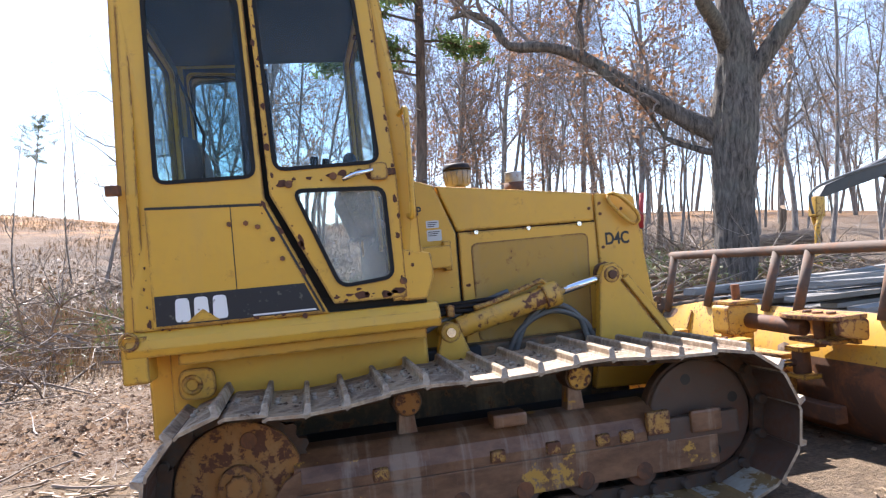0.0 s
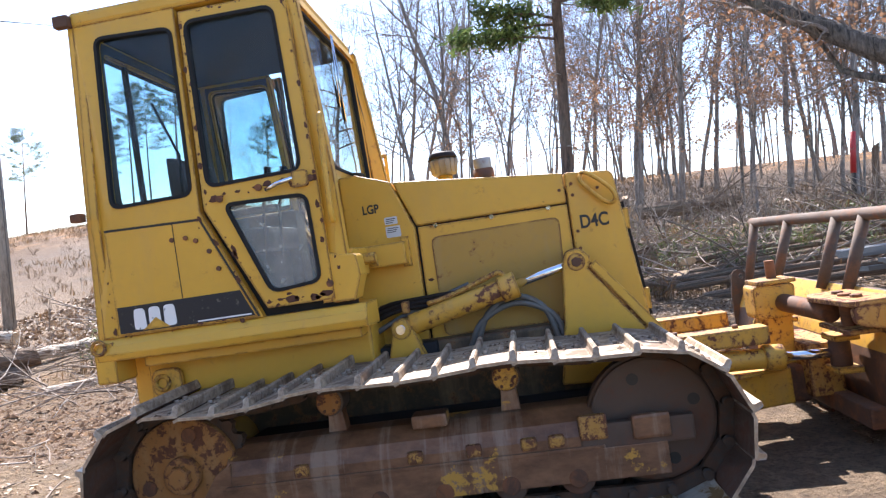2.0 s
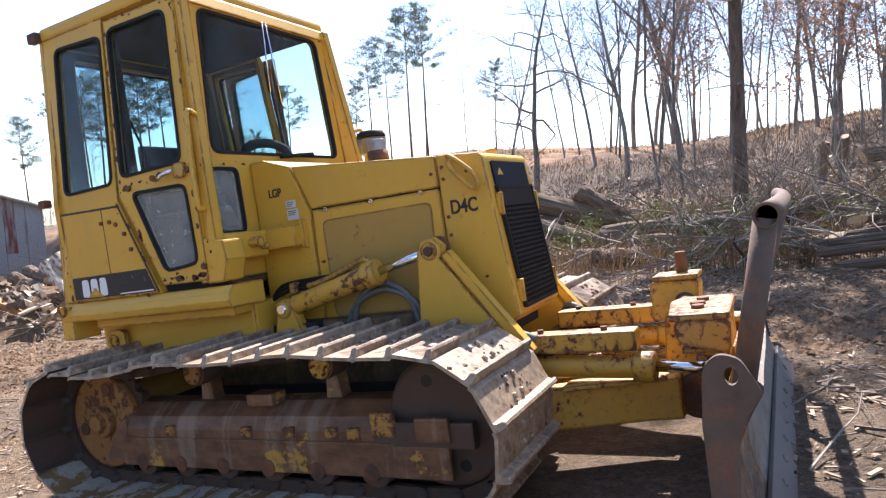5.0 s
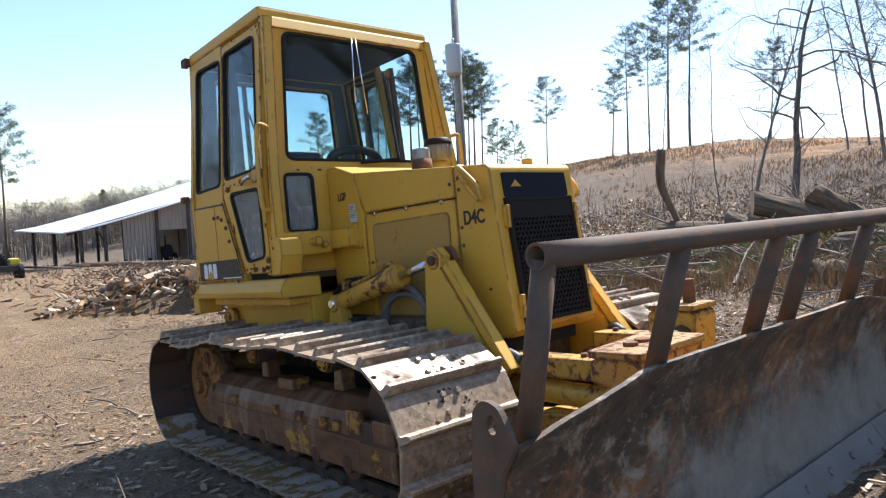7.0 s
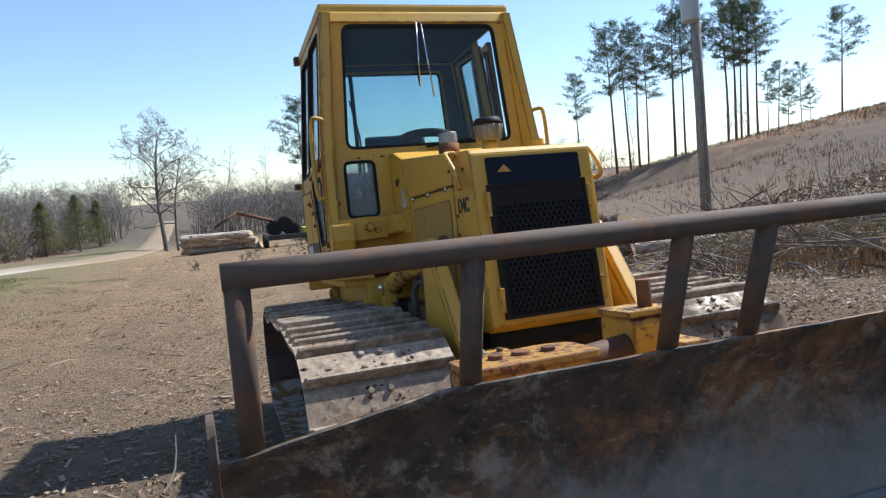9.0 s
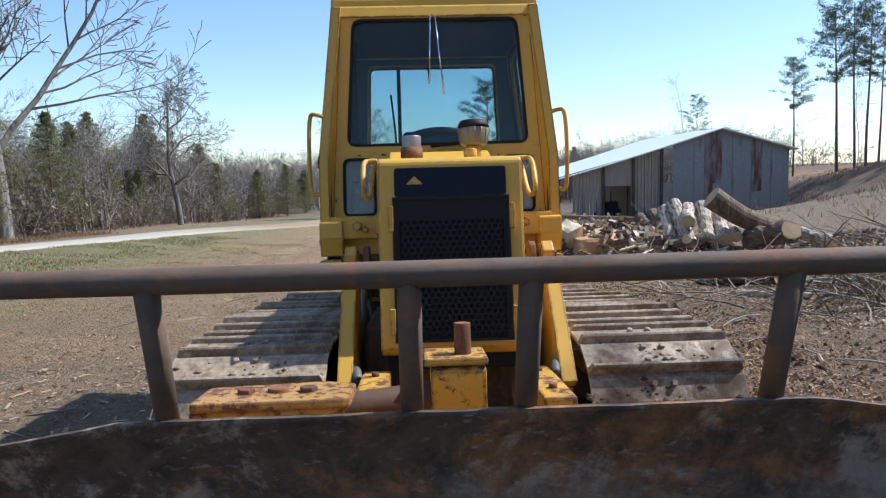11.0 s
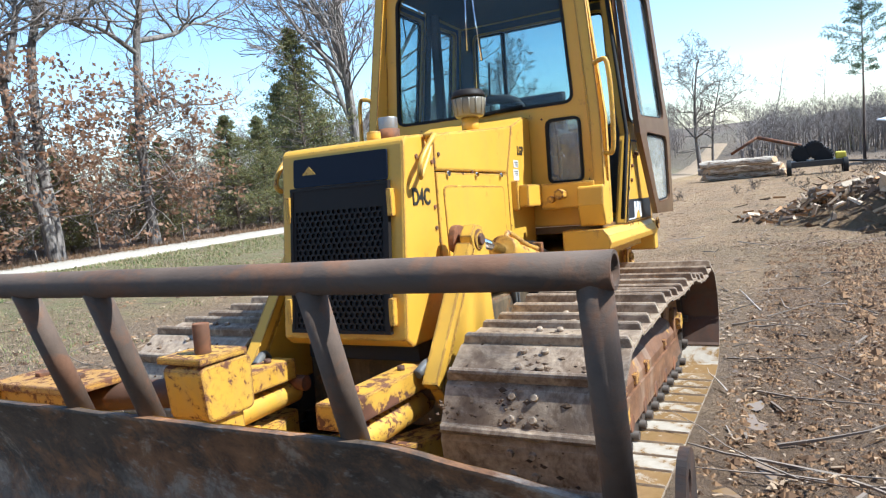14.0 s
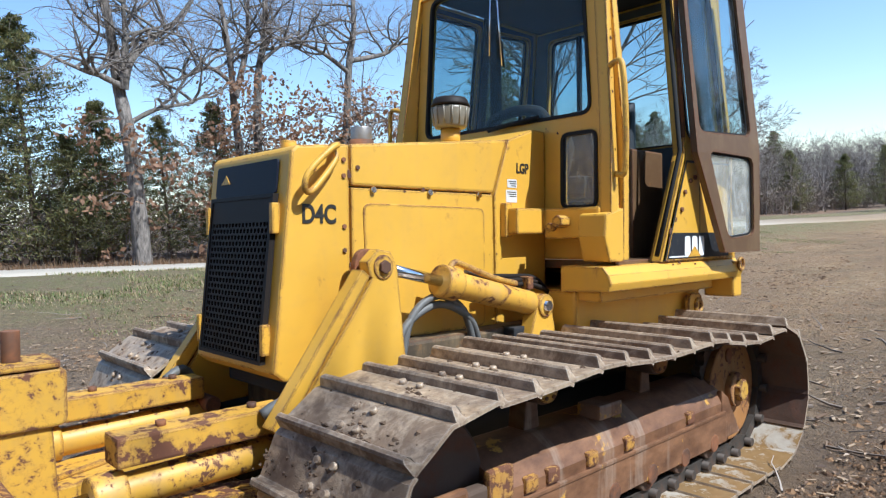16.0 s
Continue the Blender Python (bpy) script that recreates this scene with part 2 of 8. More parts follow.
finish(M_decal, blend(M_decal, step(M_decal, grain(M_decal, 30, 8), 0.6, 0.66), (0.012, 0.013, 0.017), (0.10, 0.09, 0.075)))
M_white = mat("white_decal", 0.5, 0, (0.78, 0.78, 0.76))
finish(M_white, blend(M_white, step(M_white, grain(M_white, 26, 8), 0.60, 0.66), (0.76, 0.76, 0.75), (0.15, 0.14, 0.13)))
M_ink = mat("letter_paint", 0.5, 0, (0.02, 0.018, 0.014))
M_chrome = mat("chrome", 0.12, 1.0, (0.75, 0.76, 0.78))
M_shoe = mat("track_steel")
m = M_shoe
s1_, s2_, s3_, s4_ = grain(m, 3.5, 8, 0.7, "Generated", (3, 8, 1)), grain(m, 26, 8, 0.7), grain(m, 5, 9, 0.72, dist=0.6), grain(m, 60, 5, 0.6, stretch=(1, 0.15, 1))
oi = nd(m, "ObjectInfo")
s3_ = calc(m, "ADD", s3_, calc(m, "MULTIPLY", calc(m, "SUBTRACT", oi.outputs["Random"], 0.5), 0.12))
sc_ = blend(m, step(m, s2_, 0.3, 0.7), (0.155, 0.100, 0.062), (0.53, 0.400, 0.268))
sc_ = blend(m, calc(m, "MULTIPLY", step(m, s4_, 0.5, 0.7), 0.45), sc_, (0.36, 0.305, 0.245))
mud_ = step(m, s3_, 0.47, 0.60)
sc_ = blend(m, calc(m, "MULTIPLY", mud_, 0.85), sc_, blend(m, s2_, (0.065, 0.039, 0.022), (0.24, 0.152, 0.092)))
sgeo, sbev, sdot = nd(m, "NewGeometry"), nd(m, "Bevel"), nd(m, "VectorMath")
sbev.samples = 4
sbev.inputs["Radius"].default_value = 0.009
sdot.operation = "DOT_PRODUCT"
wire(m, sgeo.outputs["Normal"], sdot.inputs[0])
wire(m, sbev, sdot.inputs[1])
rub_ = calc(m, "MULTIPLY", step(m, calc(m, "SUBTRACT", 1.0, sdot.outputs["Value"]), 0.01, 0.07), step(m, s2_, 0.35, 0.6))
sc_ = blend(m, calc(m, "MULTIPLY", rub_, 0.5), sc_, (0.50, 0.43, 0.35))
finish(m, sc_, blend(m, mud_, blend(m, s2_, (0.30, 0.30, 0.30), (0.55, 0.55, 0.55)), (0.9, 0.9, 0.9)), blend(m, mud_, (0.08, 0.08, 0.08), (0.0, 0.0, 0.0)), calc(m, "ADD", calc(m, "MULTIPLY", s2_, 0.5), calc(m, "MULTIPLY", mud_, 0.6)), 0.35, 0.006)
M_link = metal_worn("link_steel", (0.035, 0.03, 0.026), (0.10, 0.085, 0.07), (0.06, 0.032, 0.018), 0.45, (0.5, 0.8), 0.5, 9)
m = M_frame = mat("track_frame_steel")
f1_, f2_, f3_ = grain(m, 7, 8, 0.65, stretch=(1, 1, 2.2)), grain(m, 1.0, 7, 0.62, stretch=(9, 0.8, 0.8), dist=0.25), grain(m, 34, 6)
fc_ = blend(m, step(m, f1_, 0.32, 0.68), (0.090, 0.039, 0.018), (0.235, 0.114, 0.055))
pale_ = step(m, calc(m, "ADD", f2_, calc(m, "MULTIPLY", f3_, 0.12)), 0.61, 0.70)
fc_ = blend(m, calc(m, "MULTIPLY", pale_, 0.5), fc_, (0.34, 0.25, 0.18))
left_ = step(m, calc(m, "ADD", grain(m, 3.1, 8, 0.7), calc(m, "MULTIPLY", f3_, 0.1)), 0.64, 0.665)
fc_ = blend(m, left_, fc_, (0.50, 0.265, 0.045))
finish(m, fc_, blend(m, f3_, (0.36, 0.36, 0.36), (0.62, 0.62, 0.62)), None, calc(m, "ADD", f3_, calc(m, "MULTIPLY", left_, 0.5)), 0.2, 0.004)
M_shoe_inner = metal_worn("shoe_underside", (0.040, 0.024, 0.017), (0.135, 0.078, 0.052), (0.085, 0.040, 0.024), 0.5, (0.4, 0.7), 0.1, 9)
m = M_shoe_wet = mat("wet_muddy_shoe")
w1_, w2_ = grain(m, 6, 8, 0.7, dist=0.4), grain(m, 30, 6)
wi_ = nd(m, "ObjectInfo")
w1_ = calc(m, "ADD", w1_, calc(m, "MULTIPLY", calc(m, "SUBTRACT", wi_.outputs["Random"], 0.5), 0.16))
silt_ = step(m, w1_, 0.50, 0.58)
finish(m, blend(m, silt_, blend(m, w2_, (0.17, 0.095, 0.036), (0.30, 0.19, 0.085)), blend(m, w2_, (0.28, 0.235, 0.18), (0.48, 0.425, 0.35))), blend(m, silt_, (0.14, 0.14, 0.14), (0.6, 0.6, 0.6)), None, calc(m, "MULTIPLY", silt_, w2_), 0.2, 0.004)
M_idler = metal_worn("idler_steel", (0.075, 0.05, 0.037), (0.15, 0.10, 0.07), (0.10, 0.045, 0.025), 0.5, (0.6, 0.8), 0.3, 5)
M_sprocket = paint("sprocket_paint", (0.33, 0.145, 0.036), 0.55, 1.0, rough=0.75, size=18, patch=0.35)
M_blade = mat("blade_steel")
m = M_blade
b1_, b2_, b3_, b4_ = grain(m, 2.4, 10, 0.72, stretch=(1, 0.9, 1.1), dist=0.4), grain(m, 9, 10, 0.78, stretch=(1, 0.9, 1), dist=0.3), grain(m, 3.4, 9, 0.72, stretch=(1, 0.9, 1), dist=0.5), grain(m, 40, 6, stretch=(1, 0.5, 1))
bc = blend(m, step(m, b2_, 0.36, 0.68), (0.036, 0.025, 0.018), (0.165, 0.108, 0.068))
bc = blend(m, calc(m, "MULTIPLY", step(m, calc(m, "ADD", b1_, calc(m, "MULTIPLY", calc(m, "SUBTRACT", b2_, 0.5), 0.35)), 0.47, 0.56), 0.9), bc, blend(m, step(m, b2_, 0.35, 0.7), (0.070, 0.028, 0.012), (0.36, 0.165, 0.065)))
# Pale scuffs, lightened to carry the sky that the worn steel mirrors.
bc = blend(m, calc(m, "MULTIPLY", step(m, calc(m, "ADD", b3_, calc(m, "MULTIPLY", calc(m, "SUBTRACT", b2_, 0.5), 0.4)), 0.55, 0.64), 0.75), bc, blend(m, b2_, (0.16, 0.12, 0.08), (0.56, 0.46, 0.35)))
bc = blend(m, calc(m, "MULTIPLY", step(m, b4_, 0.60, 0.70), 0.5), bc, (0.34, 0.30, 0.26))
# Soil-scoured lower zone; its pale tone also paints in the sky's reflection.
btc, bsx = nd(m, "TexCoord"), nd(m, "SeparateXYZ")
wire(m, btc.outputs["Object"], bsx.inputs[0])
scour_sheen = []
for out_, lo_, hi_ in ((2, 0.66, 0.30), (1, -1.15, -0.35)):
    mr_ = nd(m, "MapRange")
    mr_.inputs[1].default_value, mr_.inputs[2].default_value = lo_, hi_
    wire(m, bsx.outputs[out_], mr_.inputs[0])
    scour_sheen.append(mr_.outputs[0])
scour_sheen = step(m, calc(m, "ADD", calc(m, "MULTIPLY", calc(m, "MULTIPLY", scour_sheen[0], scour_sheen[1]), 0.35), b3_), 0.60, 0.80)
bc = blend(m, calc(m, "MULTIPLY", scour_sheen, 0.85), bc, blend(m, b2_, (0.14, 0.118, 0.095), (0.36, 0.31, 0.255)))
finish(m, bc, blend(m, scour_sheen, blend(m, b2_, (0.5, 0.5, 0.5), (0.85, 0.85, 0.85)), (0.6, 0.6, 0.6)), blend(m, scour_sheen, blend(m, step(m, b1_, 0.48, 0.60), (0.1, 0.1, 0.1), (0.0, 0.0, 0.0)), (0.1, 0.1, 0.1)), calc(m, "ADD", b2_, calc(m, "MULTIPLY", b4_, 0.4)), 0.35, 0.008)
M_edge = metal_worn("cutting_edge_steel", (0.16, 0.15, 0.14), (0.34, 0.32, 0.30), (0.10, 0.06, 0.035), 0.6, (0.4, 0.6), 0.7, 4)
M_pipe = metal_worn("pipe_steel", (0.040, 0.027, 0.020), (0.180, 0.118, 0.080), (0.125, 0.062, 0.034), 0.49, (0.7, 0.9), 0.0, 13, (1, 0.5, 1))
M_rust = metal_worn("rusty_steel", (0.07, 0.035, 0.022), (0.14, 0.07, 0.04), (0.15, 0.06, 0.025), 0.45, (0.6, 0.85), 0.25, 8)
M_grille = mat("grille_black", 0.6, 0.0, (0.019, 0.0145, 0.012))
M_hose = mat("hose_rubber", 0.55, 0, (0.10, 0.102, 0.098))
finish(M_hose, blend(M_hose, grain(M_hose, 14, 6), (0.055, 0.055, 0.055), (0.17, 0.165, 0.15)))
M_stack = metal_worn("dull_exhaust_steel", (0.22, 0.21, 0.20), (0.42, 0.40, 0.38), (0.16, 0.09, 0.06), 0.6, (0.35, 0.6), 0.7, 14)
M_band = mat("grille_band", 0.55, 0, (0.008, 0.010, 0.020))
for m in (M_grille, M_band):
    m.node_tree.nodes["Principled BSDF"].inputs["Specular IOR Level"].default_value = 0.2
M_filter = mat("precleaner_plastic", 0.35, 0, (0.28, 0.24, 0.17))
finish(M_filter, blend(M_filter, grain(M_filter, 20), (0.10, 0.083, 0.058), (0.30, 0.26, 0.19)))
M_flake = mat("rust_flake", 0.9)
finish(M_flake, blend(M_flake, grain(M_flake, 60, 5), (0.035, 0.016, 0.012), (0.15, 0.06, 0.03)), None, None, grain(M_flake, 80, 4), 0.4, 0.003)
M_sticker = mat("paper_sticker", 0.6, 0, (0.55, 0.55, 0.54))


def glass(name, tint, dust=0.05, least=0.0):
    m = bpy.data.materials.new(name)
    m.use_nodes = True
    t = m.node_tree
    t.nodes.clear()
    out, mix = t.nodes.new("ShaderNodeOutputMaterial"), t.nodes.new("ShaderNodeMixShader")
    tr, gl, lw = t.nodes.new("ShaderNodeBsdfTransparent"), t.nodes.new("ShaderNodeBsdfGlossy"), t.nodes.new("ShaderNodeLayerWeight")
    pw, sc = t.nodes.new("ShaderNodeMath"), t.nodes.new("ShaderNodeMath")
    pw.operation, sc.operation = "POWER", "MULTIPLY_ADD"
    pw.inputs[1].default_value, sc.inputs[1].default_value, sc.inputs[2].default_value = 4.0, 0.70, 0.022
    t.links.new(lw.outputs["Facing"], pw.inputs[0])
    t.links.new(pw.outputs[0], sc.inputs[0])
    tr.inputs[0].default_value = (*tint, 1)
    gl.inputs["Roughness"].default_value = 0.03
    t.links.new(sc.outputs[0], mix.inputs[0])
    t.links.new(tr.outputs[0], mix.inputs[1])
    t.links.new(gl.outputs[0], mix.inputs[2])
    film, mx2, tex, mr = t.nodes.new("ShaderNodeBsdfDiffuse"), t.nodes.new("ShaderNodeMixShader"), t.nodes.new("ShaderNodeTexNoise"), t.nodes.new("ShaderNodeMapRange")
    film.inputs[0].default_value = (0.62, 0.60, 0.55, 1)
    tex.inputs["Scale"].default_value, tex.inputs["Detail"].default_value = 6.0, 7.0
    mr.inputs[1].default_value, mr.inputs[2].default_value, mr.inputs[3].default_value, mr.inputs[4].default_value = 0.40, 0.80, least, dust
    t.links.new(tex.outputs[0], mr.inputs[0])
    t.links.new(mr.outputs[0], mx2.inputs[0])
    t.links.new(mix.outputs[0], mx2.inputs[1])
    t.links.new(film.outputs[0], mx2.inputs[2])
    t.links.new(mx2.outputs[0], out.inputs[0])
    return m


M_glass_dusty = glass("dusty_cab_glass", (0.84, 0.89, 0.88), 0.42, 0.16)
M_glass = glass("cab_glass", (0.74, 0.83, 0.85))


def bark(name, a, b, scale=9):
    m = mat(name, 0.92)
    n, k = grain(m, scale, 8, 0.7, stretch=(1, 1, 0.22), dist=0.6), grain(m, 1.2, 4)
    c = blend(m, step(m, n, 0.34, 0.66), a, b)
    c = blend(m, calc(m, "MULTIPLY", step(m, k, 0.5, 0.75), 0.45), c, (0.16, 0.17, 0.13))
    return finish(m, c, None, None, n, 0.9, 0.03)


M_bark = bark("grey_bark", (0.035, 0.028, 0.023), (0.29, 0.25, 0.215), 13)
M_bark_wood = bark("woodland_bark", (0.085, 0.07, 0.06), (0.36, 0.315, 0.28), 12)
M_bark_dark = bark("dark_bark", (0.022, 0.017, 0.014), (0.10, 0.08, 0.066))
M_bark_pine = bark("pine_bark", (0.035, 0.026, 0.02), (0.19, 0.125, 0.09))
M_twig = bark("twig_bark", (0.12, 0.095, 0.08), (0.30, 0.25, 0.215), 20)


def leafy(name, *cols, rough=0.65, through=0.25):
    """Leaves, each of its own tint, that let some light through."""
    m = mat(name, rough)
    g = nd(m, "NewGeometry")
    stops = [(i / max(1, len(cols) - 1), c) for i, c in enumerate(cols)]
    c = ramp(m, g.outputs["Random Per Island"], *stops)
    wire(m, c, m.node_tree.nodes["Principled BSDF"].inputs["Base Color"])
    tl, mx = nd(m, "BsdfTranslucent"), nd(m, "MixShader")
    wire(m, c, tl.inputs[0])
    mx.inputs[0].default_value = through
    wire(m, m.node_tree.nodes["Principled BSDF"], mx.inputs[1])
    wire(m, tl, mx.inputs[2])
    wire(m, mx, m.node_tree.nodes["Material Output"].inputs[0])
    return m


M_oakleaf = leafy("dry_oak_leaves", (0.19, 0.10, 0.055), (0.33, 0.18, 0.10), (0.26, 0.14, 0.08), (0.42, 0.27, 0.17), through=0.4)
M_needle = leafy("pine_needles", (0.03, 0.05, 0.022), (0.055, 0.085, 0.03), (0.075, 0.095, 0.035))
M_cedar = leafy("cedar_leaves", (0.09, 0.105, 0.045), (0.155, 0.16, 0.055), (0.21, 0.195, 0.06), (0.22, 0.18, 0.075), (0.115, 0.135, 0.065), through=0.4)
M_litter = leafy("leaf_litter", (0.085, 0.047, 0.026), (0.24, 0.145, 0.08), (0.38, 0.26, 0.155), (0.14, 0.078, 0.042), (0.42, 0.30, 0.19), rough=0.55, through=0.12)
M_chip = leafy("wood_chips", (0.22, 0.14, 0.08), (0.42, 0.30, 0.185), (0.14, 0.08, 0.042), through=0.0)
M_grass = leafy("grass_blades", (0.08, 0.125, 0.030), (0.14, 0.18, 0.045), (0.21, 0.22, 0.075), (0.33, 0.27, 0.13), (0.34, 0.24, 0.13), (0.44, 0.34, 0.20))
M_drygrass = leafy("dry_grass", (0.15, 0.078, 0.032), (0.26, 0.14, 0.06), (0.18, 0.12, 0.066), (0.10, 0.072, 0.04))
M_stick = leafy("sticks", (0.09, 0.068, 0.05), (0.25, 0.195, 0.15), (0.16, 0.12, 0.088), (0.38, 0.32, 0.265), rough=0.9, through=0.0)
M_mud = leafy("dried_mud", (0.045, 0.026, 0.015), (0.11, 0.068, 0.039), (0.17, 0.11, 0.068), rough=0.95, through=0.0)

# ---- the bulldozer: built level in its own frame (x ahead, y to its left), then set on the slope ----
PITCH = 5.0
dozer = thing("bulldozer", "worn yellow crawler bulldozer with enclosed cab and pipe-racked blade", "bulldozer", (0, 0, 0), (0, -PITCH, 0))
D = dozer

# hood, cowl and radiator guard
# Solid near-black block puts the engine bay's shade into colour.
part("engine_core", box(-0.36, 0.98, -0.285, 0.285, 0.62, 1.48, 0.01), M_dark, D, "solid near-black block standing for the unlit engine bay")
part("cowl", prism([(-0.425, 0.80), (-0.425, 1.725), (-0.335, 1.728), (-0.145, 1.662), (-0.045, 1.398), (-0.052, 0.78)], -0.31, 0.31, bevel=0.012), M_yellow, D)
part("hood_top", prism([(-0.137, 1.66), (0.765, 1.563), (0.765, 1.405), (-0.038, 1.405)], -0.31, 0.31, bevel=0.012), M_yellow, D)
guard = part("radiator_guard", prism([(0.771, 0.70), (0.771, 1.563), (1.0, 1.54), (1.02, 1.52), (1.105, 0.735), (1.06, 0.70)], -0.31, 0.31, bevel=0.012), M_yellow, D)
for s in (-1, 1):
    part("engine_side_panel", prism([(-0.040, 0.79), (-0.032, 1.398), (0.765, 1.398), (0.765, 0.79)], s * 0.285, s * 0.311, bevel=0.006), M_yellow, D)
    lid = part("engine_door", prism(rounded([(0.03, 0.80), (0.03, 1.335), (0.715, 1.341), (0.69, 0.80)], 0.04, 3), s * 0.309, s * 0.316, bevel=0.003),
               M_yellow_dusty if s < 0 else M_yellow, D, "dusty mesh-backed engine door")
    for x in (0.065, 0.365, 0.665):
        part("panel_bolt", rod((x, s * 0.308, 1.392), (x, s * 0.324, 1.392), 0.013, n=6), M_chrome, D)
    for x, z in ((0.80, 1.50), (0.80, 1.44), (0.93, 1.46), (0.80, 1.25), (0.80, 1.16), (0.735, 1.475)):
        part("guard_bolt", rod((x, s * 0.304, z), (x, s * 0.3165, z), 0.0095, n=6), M_rust, D)
# grille
gx = lambda z, d=0.0: 1.021 + (1.52 - z) * 0.108 + d
gplace = lambda u, v, d: (gx(v, d), u, v)
part("band", flat(rounded([(-0.238, 1.372), (0.238, 1.372), (0.238, 1.495), (-0.238, 1.495)], 0.012, 2), gplace, 0.001, 0.008), M_band, guard, "dark blue band over the grille")
part("badge", flat([(-0.188, 1.424), (-0.116, 1.424), (-0.152, 1.459)], gplace, 0.0095, 0.003), M_yellow, guard, "small yellow triangular badge")
part("grille_back", flat([(-0.236, 0.772), (0.236, 0.772), (0.236, 1.366), (-0.236, 1.366)], gplace, 0.0012, 0.003), M_dark, guard)
hexes = bmesh.new()
cols, rows, cw = 16, 21, 0.0272
rh = cw * 0.866
for r in range(rows):
    for c in range(cols):
        cy = (c - (cols - 1) / 2) * cw + (r % 2 - 0.5) * cw * 0.5
        cz = 0.790 + r * rh
        rim, hole = [], []
        for k in range(6):
            a = radians(60 * k + 30)
            for lst, rad in ((rim, cw * 0.5774), (hole, cw * 0.385)):
                lst.append((cy + math.cos(a) * rad, cz + math.sin(a) * rad))
        f0 = [hexes.verts.new(gplace(y, z, 0.018)) for y, z in rim]
        f1 = [hexes.verts.new(gplace(y, z, 0.018)) for y, z in hole]
        f2 = [hexes.verts.new(gplace(y, z, 0.009)) for y, z in hole]
        for k in range(6):
            j = (k + 1) % 6
            hexes.faces.new((f0[k], f0[j], f1[j], f1[k]))
            hexes.faces.new((f1[k], f1[j], f2[j], f2[k]))
for y0, y1, z0, z1 in ((-0.236, 0.236, 1.268, 1.364), (-0.236, -0.2205, 0.774, 1.268), (0.2205, 0.236, 0.774, 1.268)):
    corners = [(y0, z0), (y1, z0), (y1, z1), (y0, z1)]
    hexes.faces.new([hexes.verts.new(gplace(y, z, 0.0176)) for y, z in corners])
part("grille", hexes, M_grille, guard, "black perforated steel grille")
part("grille_frame", panel([(-0.248, 0.762), (0.248, 0.762), (0.248, 1.370), (-0.248, 1.370)], [inset([(-0.248, 0.762), (0.248, 0.762), (0.248, 1.370), (-0.248, 1.370)], 0.014)], gplace, 0.022), M_grille, guard)
for s in (-1, 1):
    for z in (1.28, 0.85):
        part("grille_hinge", box(gx(z) - 0.004, gx(z) + 0.030, s * 0.245, s * 0.268, z - 0.055, z + 0.055, 0.005), M_yellow, guard)
    # looped grab handle on the shoulder
    loop = [(0.86, 0.318, 1.545), (0.86, 0.362, 1.545), (0.90, 0.375, 1.525), (0.985, 0.372, 1.445), (1.005, 0.368, 1.39), (0.98, 0.355, 1.37), (0.935, 0.345, 1.40), (0.85, 0.338, 1.50), (0.86, 0.318, 1.545)]
    part("grab_loop", pipe([(x, s * y, z) for x, y, z in arc_pts(loop, 4)], 0.0115, 8), M_yellow, D, "bent rod grab handle")
    a = pose(0.815 if s < 0 else 0.985, s * 0.3115, 1.263, 90, 0, 0 if s < 0 else 180)
    lettering("model_letters", "D4C", 0.096, a, M_ink, D, "black painted letters on the hood", 0.80)
    b = pose(-0.318 if s < 0 else -0.20, s * 0.3115, 1.508, 90, 0, 0 if s < 0 else 180)
    lettering("side_letters", "LGP", 0.066, b, M_ink, D, "black painted letters on the cowl", 0.80)
    for z0, z1, x0, x1 in ((1.435, 1.475, -0.205, -0.135), (1.365, 1.425, -0.205, -0.125)):
        lab = part("warning_sticker", flat(rounded([(x0, z0), (x1, z0), (x1, z1), (x0, z1)], 0.006, 2), lambda u, v, d, s=s: (u, s * (0.3105 + d), v), 0, 0.001), M_sticker, D, "white paper sticker")
        for k in range(3):
            part("print_bar", box(x0 + 0.008, x1 - 0.010 - 0.008 * k, s * 0.3116, s * 0.3122, z1 - 0.013 - k * 0.010, z1 - 0.009 - k * 0.010, 0), M_ink, lab)

# pre-cleaner bowl and exhaust stub on the hood
pc = part("precleaner", rod((0.11, 0.183, 1.615), (0.11, 0.183, 1.70), 0.045, n=18), M_yellow, D, "air pre-cleaner with plastic bowl")
part("bowl", rod((0.11, 0.183, 1.70), (0.11, 0.183, 1.80), 0.074, 0.088, 24, 0.016), M_filter, pc)
part("lid", rod((0.11, 0.183, 1.80), (0.11, 0.183, 1.842), 0.094, 0.074, 24, 0.014), M_grille, pc, "dark domed lid")
for k in range(14):
    a = k * math.pi / 7
    part("bowl_rib", rod((0.11 + 0.077 * math.cos(a), 0.183 + 0.077 * math.sin(a), 1.715), (0.11 + 0.088 * math.cos(a), 0.183 + 0.088 * math.sin(a), 1.795), 0.004, n=5), M_filter, pc)
part("cap_nut", rod((0.11, 0.183, 1.83), (0.11, 0.183, 1.85), 0.012, n=8), M_rust, pc)
ex = part("exhaust_stub", rod((0.356, -0.165, 1.59), (0.356, -0.165, 1.665), 0.058, n=18), M_rust, D, "short dull steel exhaust stub")
part("steel_collar", rod((0.356, -0.165, 1.655), (0.356, -0.165, 1.725), 0.050, n=18, bevel=0.004), M_stack, ex)
part("filler_cap", rod((0.905, 0.10, 1.545), (0.905, 0.10, 1.585), 0.03, n=12, bevel=0.005), M_yellow, D)

